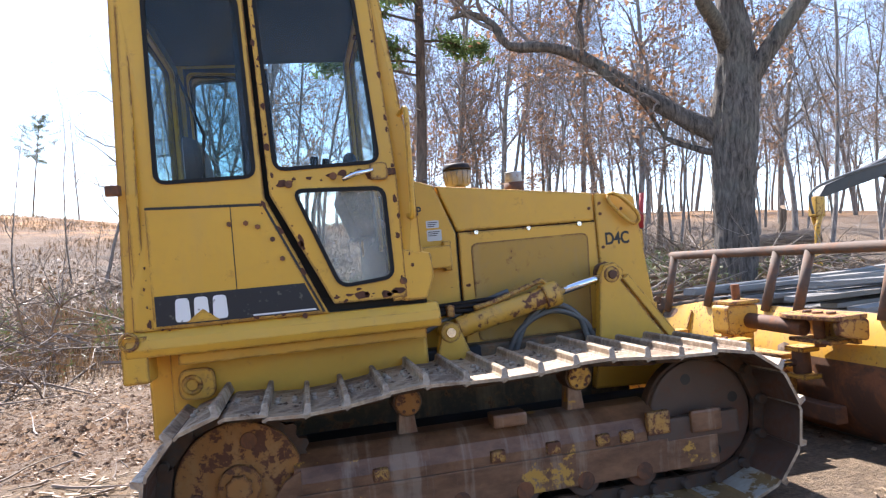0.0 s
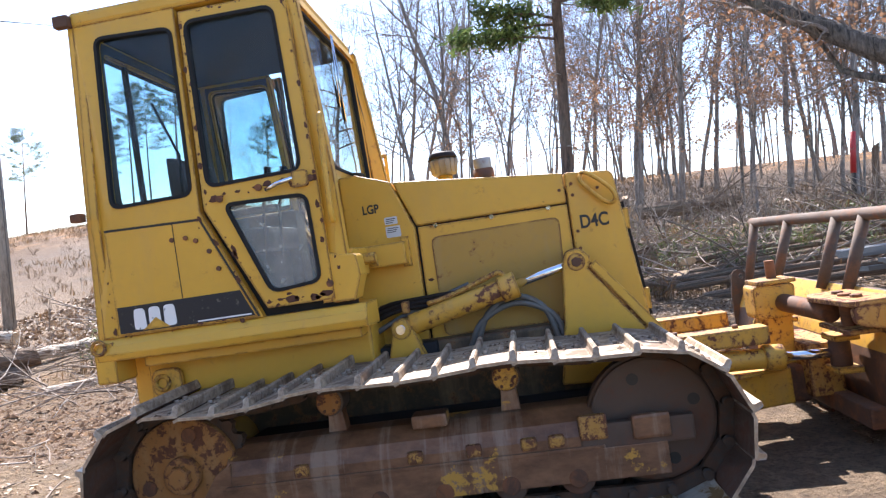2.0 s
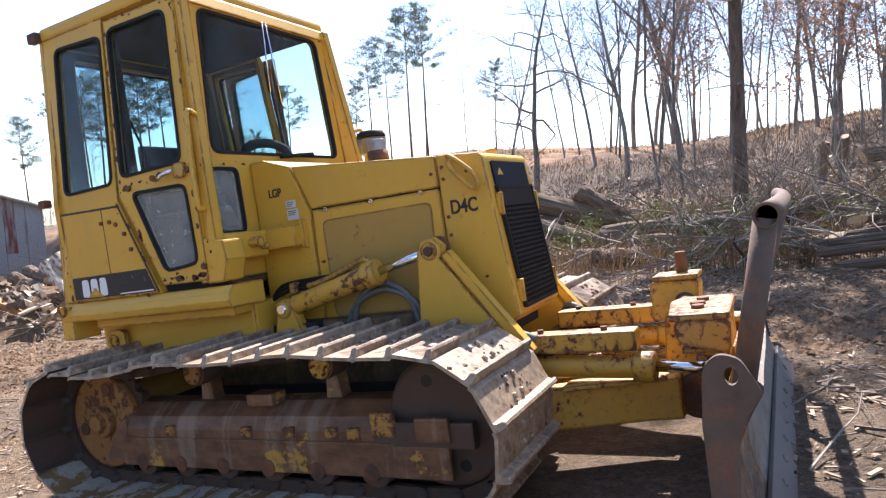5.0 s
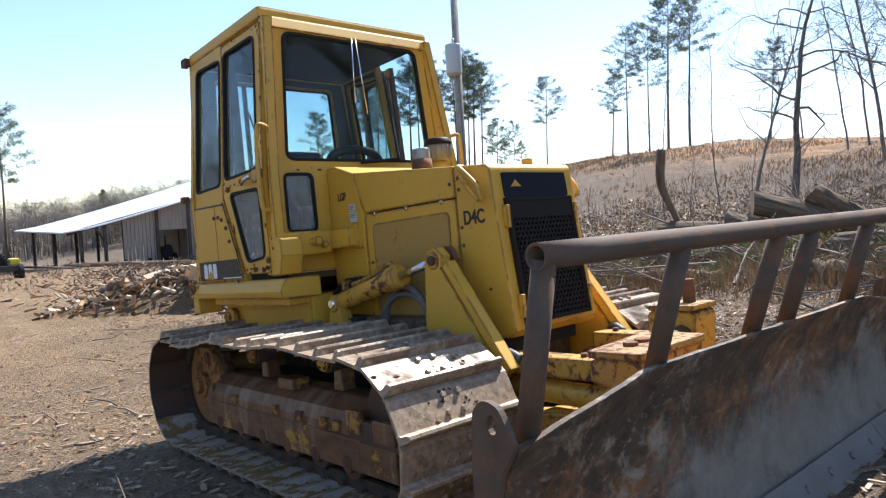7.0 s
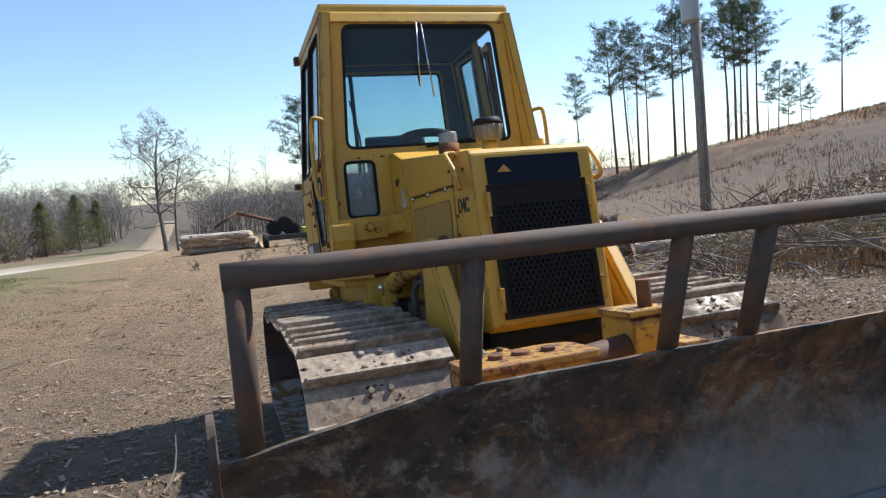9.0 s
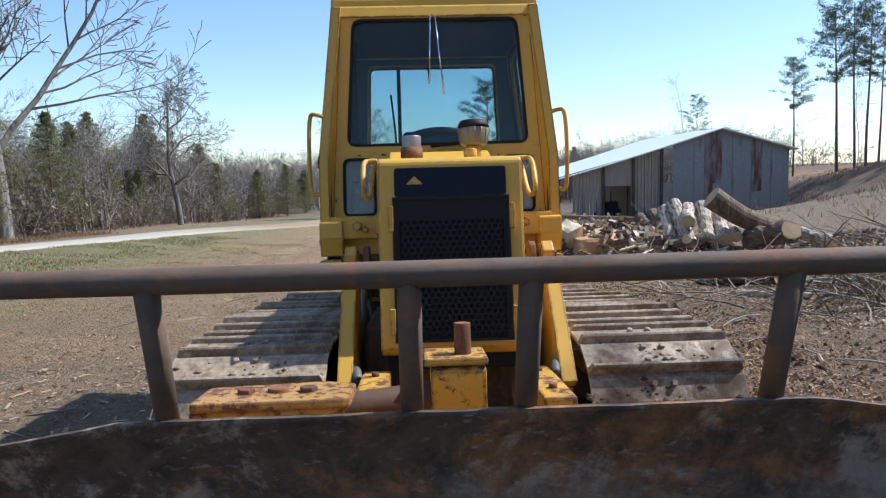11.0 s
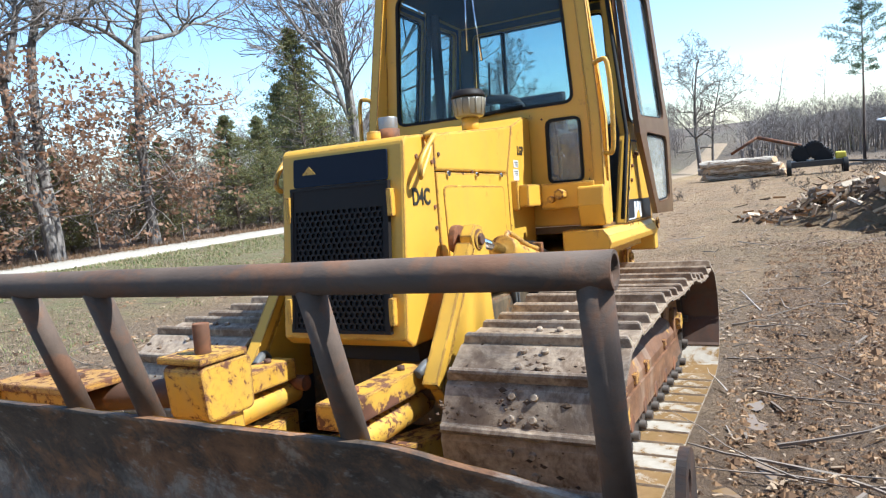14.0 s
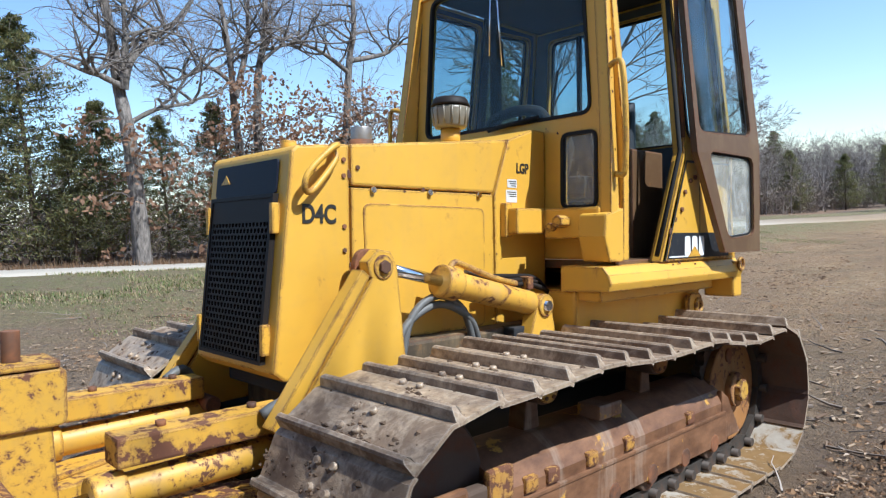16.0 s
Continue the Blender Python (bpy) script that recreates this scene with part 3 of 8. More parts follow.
# cab
side = lambda s: (lambda u, v, d: (u, s * (0.755 - max(0.0, v - 1.66) * 0.098 - d), v))
front = lambda u, v, d: (-0.425 - (v - 1.1) * 0.012 - d, u, v)
rear = lambda u, v, d: (-1.585 + d, u, v)
cab = part("cab", box(-1.60, -0.46, -0.665, 0.665, 2.655, 2.735, 0.022), M_yellow, D, "boxy steel cab roof with rolled edge")
part("gutter", prism([(-0.478, 2.60), (-0.425, 2.60), (-0.445, 2.668), (-0.485, 2.70)], -0.645, 0.645, bevel=0.006), M_yellow, cab)
part("headliner", box(-1.56, -0.48, -0.60, 0.60, 2.625, 2.652, 0.004), M_dark, cab, "black cab headliner")


def glazed(poly, r, place, owner, name, rim=0.011):
    """A pane with its black rubber seal, set in a hole."""
    ring = rounded(poly, r)
    part(name, flat(inset(ring, 0.004), place, 0.012, 0.005), M_glass_dusty if "lower" in name or "small" in name else M_glass, owner).visible_shadow = False
    part("seal", panel(inset(ring, -0.006), [inset(ring, rim)], lambda u, v, d: place(u, v, d - 0.006), 0.024), M_black, owner)


W_REAR = [(-1.465, 1.70), (-1.043, 1.705), (-1.066, 2.56), (-1.475, 2.58)]
W_DOOR = [(-0.958, 1.727), (-0.483, 1.738), (-0.53, 2.57), (-0.99, 2.575)]
W_LOW = [(-0.885, 1.632), (-0.472, 1.62), (-0.462, 1.20), (-0.71, 1.178)]
DOOR = [(-0.742, 1.105), (-0.408, 1.105), (-0.408, 1.66), (-0.462, 2.63), (-1.018, 2.63), (-0.988, 1.62)]
for s in (-1, 1):
    P = side(s)
    q = part("quarter_panel", panel([(-1.60, 1.068), (-0.772, 1.068), (-1.012, 1.612), (-1.042, 2.66), (-1.585, 2.66)], [rounded(W_REAR, 0.05)], P, 0.045), M_yellow, cab)
    glazed(W_REAR, 0.05, P, q, "rear_side_pane")
    part("access_cover", flat([(-1.515, 1.075), (-0.795, 1.075), (-1.02, 1.585), (-1.515, 1.60)], P, -0.005, 0.005), M_yellow, q)
    part("cover_gap", flat([(-1.515, 1.598), (-1.015, 1.583), (-0.785, 1.075), (-0.797, 1.075), (-1.022, 1.572), (-1.515, 1.587)], P, -0.0065, 0.0025), M_ink, q)
    part("cover_seam", box(-1.163, -1.159, s * 0.7575, s * 0.7615, 1.075, 1.585, 0), M_ink, q)
    dec = part("decal_band", flat([(-1.505, 1.082), (-0.81, 1.082), (-0.868, 1.212), (-1.505, 1.212)], P, -0.007, 0.002), M_decal, q, "black decal band with plain white and yellow marks")
    x0 = -1.425 if s < 0 else -1.205
    for k in range(3):
        u = x0 + 0.078 * k
        part("white_mark", flat(rounded([(u, 1.092), (u + 0.064, 1.092), (u + 0.060, 1.195), (u + 0.004, 1.195)], 0.018, 3), P, -0.0095, 0.0025), M_white, dec)
    part("yellow_mark", flat([(x0 + 0.045, 1.088), (x0 + 0.185, 1.088), (x0 + 0.115, 1.142)], P, -0.012, 0.0025), M_yellow, dec)
    part("white_line", flat([(-1.10, 1.088), (-0.825, 1.088), (-0.828, 1.095), (-1.10, 1.095)], P, -0.0095, 0.0025), M_white, dec)
    for x, z in ((-1.17, 1.50), (-1.05, 1.48), (-0.955, 1.33), (-0.99, 1.42), (-1.10, 1.50)):
        part("cover_bolt", rod((x, s * 0.758, z), (x, s * 0.772, z), 0.012, n=6), M_rust, q)
    # pillars and front corner
    part("front_pillar", panel([(-0.402, 1.088), (-0.318, 1.088), (-0.330, 1.70), (-0.415, 2.66), (-0.456, 2.66)], [], P, 0.06), M_yellow, cab)
    part("rear_pillar", panel([(-1.64, 0.86), (-1.585, 0.86), (-1.585, 2.66), (-1.615, 2.66)], [], P, 0.05), M_yellow, cab)
    part("corner_lamp_bracket", box(-1.665, -1.585, s * 0.655, s * 0.70, 2.655, 2.715, 0.006), M_rust, cab)
    part("door_stop", box(-1.66, -1.60, s * 0.75, s * 0.80, 1.655, 1.70, 0.008), M_rust, cab)
    grab = [(-0.372, 0.70, 1.955), (-0.350, 0.765, 1.975), (-0.345, 0.800, 1.95), (-0.350, 0.812, 1.75), (-0.355, 0.805, 1.50), (-0.36, 0.765, 1.475), (-0.372, 0.70, 1.50)]
    part("grab_rail", pipe([(x, s * y, z) for x, y, z in arc_pts(grab, 4)], 0.0135, 8), M_yellow, cab, "bent rod grab rail beside the door")
    # fender step and body below
    part("fender", prism([(0.52, 0.945), (0.775, 0.955), (0.788, 0.99), (0.775, 1.03), (0.745, 1.066), (0.52, 1.066)] if s > 0 else
                         [(-0.52, 0.945), (-0.775, 0.955), (-0.788, 0.99), (-0.775, 1.03), (-0.745, 1.066), (-0.52, 1.066)], -1.635, -0.262, "x", 0.006), M_yellow, D)
    part("rear_upright", box(-1.655, -1.545, s * 0.60, s * 0.775, 0.845, 1.05, 0.012), M_yellow, D)
    part("tie_ring", pipe([(-1.615 + 0.035 * math.cos(a), s * 0.787, 1.03 + 0.035 * math.sin(a)) for a in [k * math.pi / 6 for k in range(13)]], 0.009, 6), M_yellow_worn, D)
    eye = part("tow_eye", prism(rounded([(-1.46, 0.73), (-1.30, 0.73), (-1.30, 0.87), (-1.46, 0.87)], 0.05), s * 0.60, s * 0.63, bevel=0.005), M_yellow_worn, D)
    part("ring", pipe([(-1.40 + 0.036 * math.cos(a), s * 0.636, 0.80 + 0.036 * math.sin(a)) for a in [k * math.pi / 6 for k in range(13)]], 0.012, 6), M_yellow_worn, eye)
    # cab mount bracket beside the hood
    br = part("mount_bracket", box(-0.40, -0.10, s * 0.305, s * 0.40, 1.215, 1.335, 0.01), M_yellow, D)
    part("arm", box(-0.42, -0.305, s * 0.39, s * 0.70, 1.19, 1.335, 0.012), M_yellow, br)
    part("plate", prism([(-0.425, 1.085), (-0.31, 1.085), (-0.27, 1.20), (-0.28, 1.30), (-0.425, 1.33)], s * 0.61, s * 0.755, bevel=0.01), M_yellow, br)
    part("mount_bolt", rod((-0.33, s * 0.52, 1.27), (-0.235, s * 0.52, 1.27), 0.030, n=6, bevel=0.003), M_yellow_worn, br)
    part("mount_nut", rod((-0.28, s * 0.47, 1.245), (-0.24, s * 0.47, 1.245), 0.020, n=6), M_yellow_worn, br)
    part("mount_lug", box(-0.13, -0.085, s * 0.30, s * 0.345, 1.20, 1.36, 0.008), M_yellow, br)

LINER = mat("cab_lining", 0.8)
finish(LINER, blend(LINER, grain(LINER, 14), (0.05, 0.055, 0.055), (0.10, 0.11, 0.108)))
for s in (-1, 1):
    P = lambda u, v, d, s=s: side(s)(u, v, d + 0.0475)
    part("side_lining", panel([(-1.52, 1.10), (-0.80, 1.10), (-1.03, 1.62), (-1.052, 2.61), (-1.50, 2.61)], [rounded(inset(W_REAR, -0.012), 0.05)], P, 0.006), LINER, cab)
    part("pillar_lining", panel([(-0.44, 1.12), (-0.36, 1.12), (-0.375, 1.70), (-0.452, 2.60), (-0.488, 2.60)], [], lambda u, v, d, s=s: side(s)(u, v, d + 0.063), 0.006), LINER, cab)
part("door_lining", panel(inset(DOOR, 0.02), [rounded(inset(W_DOOR, -0.012), 0.055), rounded(inset(W_LOW, -0.012), 0.05)], lambda u, v, d: side(-1)(u, v, d + 0.032), 0.005), LINER, cab)
fp = [(-0.752, 1.09), (0.752, 1.09), (0.752, 1.68), (0.652, 2.66), (-0.652, 2.66), (-0.752, 1.68)]
WS = [(-0.578, 1.785), (0.578, 1.785), (0.525, 2.585), (-0.525, 2.585)]
LW = [(0.41, 1.34), (0.612, 1.34), (0.608, 1.70), (0.41, 1.70)]
RW = [(-x, z) for x, z in LW][::-1]
cf = part("front_panel", panel(fp, [rounded(WS, 0.06), rounded(LW, 0.04), rounded(RW, 0.04)], front, 0.045), M_yellow, cab)
glazed(WS, 0.06, front, cf, "windshield")
glazed(LW, 0.04, front, cf, "lower_pane")
glazed(RW, 0.04, front, cf, "lower_pane")
rw = [(-0.53, 1.74), (0.53, 1.74), (0.50, 2.55), (-0.50, 2.55)]
cr = part("rear_panel", panel([(-0.74, 1.0), (0.74, 1.0), (0.752, 1.66), (0.655, 2.66), (-0.655, 2.66), (-0.752, 1.66)], [rounded(rw, 0.05)], rear, 0.045), M_yellow, cab)
glazed(rw, 0.05, rear, cr, "rear_pane")
part("rear_lining", panel([(-0.69, 1.12), (0.69, 1.12), (0.69, 1.66), (0.60, 2.61), (-0.60, 2.61), (-0.69, 1.66)], [rounded(inset(rw, -0.012), 0.05)], lambda u, v, d: rear(u, v, d + 0.0475), 0.006), LINER, cr)
part("front_lining", panel(inset(fp, 0.06), [rounded(inset(WS, -0.012), 0.06), rounded(inset(LW, -0.012), 0.04), rounded(inset(RW, -0.012), 0.04)], lambda u, v, d: front(u, v, d + 0.0475), 0.006), LINER, cf)
part("divider", box(-1.575, -1.55, -0.285, -0.255, 1.74, 2.55, 0.003), M_black, cr)
# wipers
for a, b in (((-0.03, 2.60), (-0.045, 2.17)), ((0.0, 2.60), (0.045, 2.10))):
    w = part("wiper_arm", rod(front(*a, -0.03), front(*b, -0.025), 0.005, n=6), M_chrome, cab, "wiper arm hanging from the top of the windshield")
    part("wiper_blade", rod(front(b[0], b[1], -0.016), front(b[0] - 0.01, b[1] + 0.13, -0.016), 0.005, n=6), M_black, w)
part("wiper_motor", box(-0.475, -0.44, -0.04, 0.03, 2.575, 2.625, 0.006), M_rust, cab)
part("cowl_wiper", pipe([front(-0.05, 1.77, -0.03), front(0.12, 1.785, -0.035), front(0.28, 1.80, -0.02)], 0.012, 6), M_black, cab)

# closed right door and open left door: the same leaf, hung differently


def door_leaf(place, paintwork, owner, label):
    leaf = part("cab_door", panel(DOOR, [rounded(W_DOOR, 0.055), rounded(W_LOW, 0.05)], place, 0.035), paintwork, owner, label)
    glazed(W_DOOR, 0.055, place, leaf, "door_pane")
    glazed(W_LOW, 0.05, place, leaf, "lower_door_pane")
    for u, v in ((-0.90, 1.66), (-0.70, 1.685), (-0.42, 1.18), (-0.44, 1.69)):
        part("door_bolt", rod(place(u, v, -0.014), place(u, v, 0.0), 0.017, n=10), M_rust, leaf)
    h = part("door_handle", pipe([place(-0.66, 1.665, -0.02), place(-0.60, 1.685, -0.035), place(-0.52, 1.70, -0.03)], 0.011, 8), M_chrome, leaf, "chrome lever handle")
    part("latch", flat(rounded([(-0.53, 1.655), (-0.45, 1.655), (-0.45, 1.735), (-0.53, 1.735)], 0.02), place, -0.02, 0.02), M_yellow_worn, leaf)
    return leaf


door_leaf(lambda u, v, d: side(-1)(u, v, d - 0.006), M_yellow, cab, "closed cab door with rust along its lower edge")
ca, sa = math.cos(radians(8)), math.sin(radians(8))


def swung(u, v, d):
    w = u + 1.0
    y = 0.79 - max(0.0, v - 1.66) * 0.075
    return (-1.005 - w * ca - (d - 0.03) * sa, y + w * sa + (0.03 - d) * ca, v)


door_leaf(lambda u, v, d: swung(u, v, 0.035 - d), M_brown, cab, "cab door swung wide open showing its brown inner face")
part("door_hinge", rod((-1.01, 0.745, 1.70), (-1.01, 0.70, 2.55), 0.012, n=8), M_rust, cab)
# rubber seal behind the closed door's edges
part("door_seal", flat([(-0.81, 1.06), (-0.70, 1.06), (-0.965, 1.63), (-0.995, 2.655), (-1.06, 2.655), (-1.04, 1.60)], side(-1), 0.046, 0.012), M_black, cab)
part("sill_seal", flat([(-0.80, 1.05), (-0.31, 1.05), (-0.31, 1.13), (-0.80, 1.13)], side(-1), 0.040, 0.012), M_black, cab)


flakes = bmesh.new()


def rust_spots(runs, place, seed, gap=0.07, size=0.016, off=0.014):
    """Irregular flakes where the paint has gone, strung along edges."""
    g = random.Random(seed)
    bm = flakes
    for (u0, v0), (u1, v1) in runs:
        ln = math.hypot(u1 - u0, v1 - v0)
        for _ in range(max(1, int(ln / gap))):
            t = g.random()
            r = size * (0.16 + 0.75 * g.random() ** 3)
            cu, cv = u0 + (u1 - u0) * t + g.gauss(0, off), v0 + (v1 - v0) * t + g.gauss(0, off)
            a, st = math.atan2(v1 - v0, u1 - u0), 1 + g.random()
            poly = []
            for k in range(9):
                w, q = k * 2 * math.pi / 9, r * (0.55 + 0.6 * g.random())
                x, y = math.cos(w) * q * st, math.sin(w) * q
                poly.append((cu + x * math.cos(a) - y * math.sin(a), cv + x * math.sin(a) + y * math.cos(a)))
            flat(poly, place, -0.0012, 0.002, bm)


pd = lambda u, v, d: side(-1)(u, v, d - 0.006)
rust_spots([(inset(DOOR, 0.014)[i], inset(DOOR, 0.014)[(i + 1) % len(DOOR)]) for i in range(len(DOOR))], pd, 1, 0.05, 0.015, 0.007)
rust_spots([(inset(DOOR, 0.03)[0], inset(DOOR, 0.03)[1])] * 2 + [((-0.93, 1.68), (-0.48, 1.685))], pd, 2, 0.035, 0.024, 0.012)
for s in (-1, 1):
    P = lambda u, v, d, s=s: side(s)(u, v, d - 0.006)
    rust_spots([((-0.79, 1.08), (-1.03, 1.60)), ((-1.52, 1.07), (-0.80, 1.07)), ((-1.53, 1.10), (-1.53, 1.58))], P, 3 + s, 0.055, 0.014, 0.010)
    rust_spots([((-0.385, 1.12), (-0.345, 1.66)), ((-0.36, 1.7), (-0.43, 2.6))], lambda u, v, d, s=s: side(s)(u, v, d - 0.001), 9 + s, 0.11, 0.012, 0.006)
    hs = lambda u, v, d, s=s: (u, s * (0.3105 - d), v)
    rust_spots([((0.775, 1.08), (0.775, 1.50)), ((0.0, 1.385), (0.74, 1.41)), ((-0.30, 1.12), (0.0, 1.10)), ((0.80, 0.95), (0.98, 0.98))], hs, 15 + s, 0.10, 0.014, 0.016)
rust_spots([((-0.62, 2.62), (0.62, 2.62)), ((-0.60, 1.72), (0.60, 1.72)), ((-0.66, 1.2), (-0.66, 1.6)), ((0.66, 1.2), (0.66, 1.6))], lambda u, v, d: front(u, v, d - 0.001), 21, 0.09, 0.012, 0.012)
tagged(part("rust_flaking", flakes, M_flake, cab), "dark rust flakes where the paint has gone", kind="stuff")
# left door jamb
part("jamb", panel([(-0.79, 1.07), (-0.752, 1.07), (-0.998, 1.62), (-1.03, 2.62), (-1.055, 2.62), (-1.02, 1.60)], [], side(1), 0.06), M_yellow, cab)
part("jamb_seal", pipe([side(1)(-0.735, 1.10, 0.01), side(1)(-0.975, 1.63, 0.01), side(1)(-1.0, 2.60, 0.01)], 0.012, 6), M_black, cab)

# inside the cab
part("cab_floor", box(-1.56, -0.44, -0.70, 0.70, 1.045, 1.085, 0.004), M_brown, cab)
part("side_console", box(-1.22, -0.90, 0.34, 0.52, 1.085, 1.66, 0.012), M_brown, cab, "brown painted side console")
part("side_console", box(-1.35, -0.98, -0.58, -0.36, 1.085, 1.50, 0.012), M_dark, cab)
seat = part("operator_seat", box(-1.34, -0.86, -0.25, 0.25, 1.40, 1.54, 0.04), M_seat, cab, "black vinyl seat")
part("seat_back", prism([(-1.42, 1.50), (-1.28, 1.50), (-1.34, 1.99), (-1.42, 2.02)], -0.245, 0.245, bevel=0.03), M_seat, seat)
part("seat_base", box(-1.30, -0.92, -0.20, 0.20, 1.085, 1.40, 0.02), M_dark, seat)
for s in (-1, 1):
    part("armrest", box(-1.32, -0.98, s * 0.27 - 0.03, s * 0.27 + 0.03, 1.66, 1.71, 0.015), M_seat, seat)
dash = part("dashboard", prism([(-0.48, 1.42), (-0.48, 1.80), (-0.58, 1.82), (-0.65, 1.66), (-0.56, 1.42)], -0.34, 0.34, bevel=0.02), M_dark, cab, "black dashboard")
part("dash_hood", pipe(arc_pts([(-0.56, -0.20, 1.79), (-0.56, -0.14, 1.86), (-0.56, 0.02, 1.885), (-0.56, 0.17, 1.86), (-0.56, 0.23, 1.79)], 5), 0.03, 8), M_dark, dash)
for y, x in ((0.36, -0.80), (-0.34, -0.78), (-0.42, -0.84)):
    lv = part("lever", pipe([(x, y, 1.35), (x + 0.02, y, 1.62), (x + 0.07, y, 1.80)], 0.009, 6), M_dark, cab)
    part("knob", rod((x + 0.07, y, 1.79), (x + 0.075, y, 1.835), 0.02, n=10, bevel=0.008), M_black, lv)
part("belt_strap", pipe([(-1.40, -0.33, 2.30), (-1.30, -0.30, 2.0), (-1.33, -0.28, 1.62)], 0.008, 6), M_black, cab)
part("inner_post", box(-1.10, -1.045, -0.62, -0.56, 1.6, 2.63, 0.01), M_dark, cab)

# belly between the tracks
# Main frame, coloured dark to carry the shade below the hood.
part("belly", box(-1.45, 0.84, -0.40, 0.40, 0.30, 0.80, 0.02), M_belly, D, "dusty main frame, near-black for the shade under the hood")
part("rear_housing", box(-1.50, -0.30, -0.58, 0.58, 0.66, 0.95, 0.02), M_yellow, D)
part("rear_plate", box(-1.60, -1.48, -0.55, 0.55, 0.55, 1.05, 0.02), M_yellow, D)
# Near-black filler block for the shade under the cowl.
part("shade_block", box(-0.30, 0.0, -0.46, 0.46, 0.62, 0.80, 0.01), M_dark, D)
part("deck_skirt", box(-1.44, -0.32, -0.70, 0.70, 0.90, 0.95, 0.006), M_yellow, D)

# lift arms and cylinders
for s in (-1, 1):
    y = s * 0.455
    up = part("lift_arm", prism([(0.685, 1.10), (0.715, 1.155), (0.775, 1.165), (0.825, 1.12), (0.8146, 1.0697), (0.8032, 1.0615), (1.1636, 0.5618), (1.10, 0.48), (0.60, 0.50), (0.655, 0.80)], y - 0.028, y + 0.028, bevel=0.008), M_yellow, D, "triangular lift arm plate")
    part("arm_web", prism([(0.795, 1.075), (0.83, 1.09), (1.19, 0.595), (1.15, 0.555)], y - 0.012, y + 0.012), M_trace, up)
    part("arm_flange", prism([(0.8146, 1.0697), (0.8496, 1.0947), (1.215, 0.60), (1.175, 0.57)], y - 0.0315, y + 0.0315, bevel=0.003), M_yellow, up)
    part("pin", rod((0.753, y - 0.048, 1.10), (0.753, y + 0.048, 1.10), 0.026, n=6, bevel=0.004), M_rust, up)
    part("pin_plate", rod((0.753, y - 0.034, 1.10), (0.753, y + 0.034, 1.10), 0.045, n=18, bevel=0.004), M_yellow_worn, up)
    part("clevis", prism(rounded([(0.69, 1.03), (0.83, 1.06), (0.80, 1.17), (0.70, 1.16)], 0.05), y - s * 0.055, y - s * 0.085, bevel=0.006), M_rust, up)
    p0, p1, p2 = Vector((-0.165, y, 0.889)), Vector((0.43, y, 1.028)), Vector((0.753, y, 1.10))
    lc = part("lift_cylinder", rod(p0.lerp(p1, 0.08), p1, 0.054, n=20, bevel=0.006), M_flaking, D, "hydraulic lift cylinder with flaking paint")
    part("gland", rod(p0.lerp(p1, 0.88), p0.lerp(p1, 1.03), 0.068, n=20, bevel=0.008), M_flaking, lc, "gland ring flaking to rust")
    part("cylinder_rod", rod(p1, p2, 0.023, n=16), M_chrome, lc, "bright chrome piston rod")
    part("rear_eye", rod((-0.165, y - 0.06, 0.889), (-0.165, y + 0.06, 0.889), 0.052, n=16, bevel=0.006), M_yellow_worn, lc)
    part("eye_pin", rod((-0.165, y - 0.075, 0.889), (-0.165, y + 0.075, 0.889), 0.024, n=12), M_chrome, lc)
    for k in range(3):
        part("oil_hose", pipe(arc_pts([(-0.42 + 0.03 * k, y - s * 0.07, 0.86 + 0.02 * k), (-0.28, y - s * (0.04 + 0.03 * k), 0.95 + 0.025 * k), (-0.12 + 0.05 * k, y - s * 0.05, 0.985 + 0.02 * k), (0.04 + 0.04 * k, y - s * 0.03, 0.97 + 0.03 * k)], 4), 0.013, 7), M_grille, D)
    part("hose_clamp", box(-0.16, -0.12, y - s * 0.08, y - s * 0.01, 0.96, 1.02, 0.008), M_trace, D)
    part("oil_pipe", pipe(arc_pts([(-0.02, y, 0.995), (0.12, y, 1.025), (0.30, y, 1.085), (0.37, y, 1.10), (0.40, y, 1.04)], 4), 0.014, 8), M_yellow_worn, lc)
    part("foot_bracket", prism([(-0.26, 0.70), (-0.04, 0.70), (-0.12, 0.93), (-0.20, 0.93)], y - s * 0.02, y + s * 0.05, bevel=0.008), M_yellow, D)
    for k, dx in enumerate((0.0, 0.035)):
        part("hydraulic_hose", pipe(arc_pts([(0.16 + dx, s * 0.40, 0.72), (0.24 + dx, s * 0.42, 0.86 + dx), (0.42, s * 0.42, 0.935 + dx), (0.60 - dx, s * 0.42, 0.86 + dx), (0.66 - dx, s * 0.42, 0.70)], 5), 0.016, 8), M_hose, D, "black hydraulic hose")
    part("hose", pipe(arc_pts([(-0.35, s * 0.42, 0.86), (-0.2, s * 0.40, 0.93), (0.0, s * 0.38, 1.0), (0.2, s * 0.36, 1.06)], 4), 0.014, 8), M_hose, D)

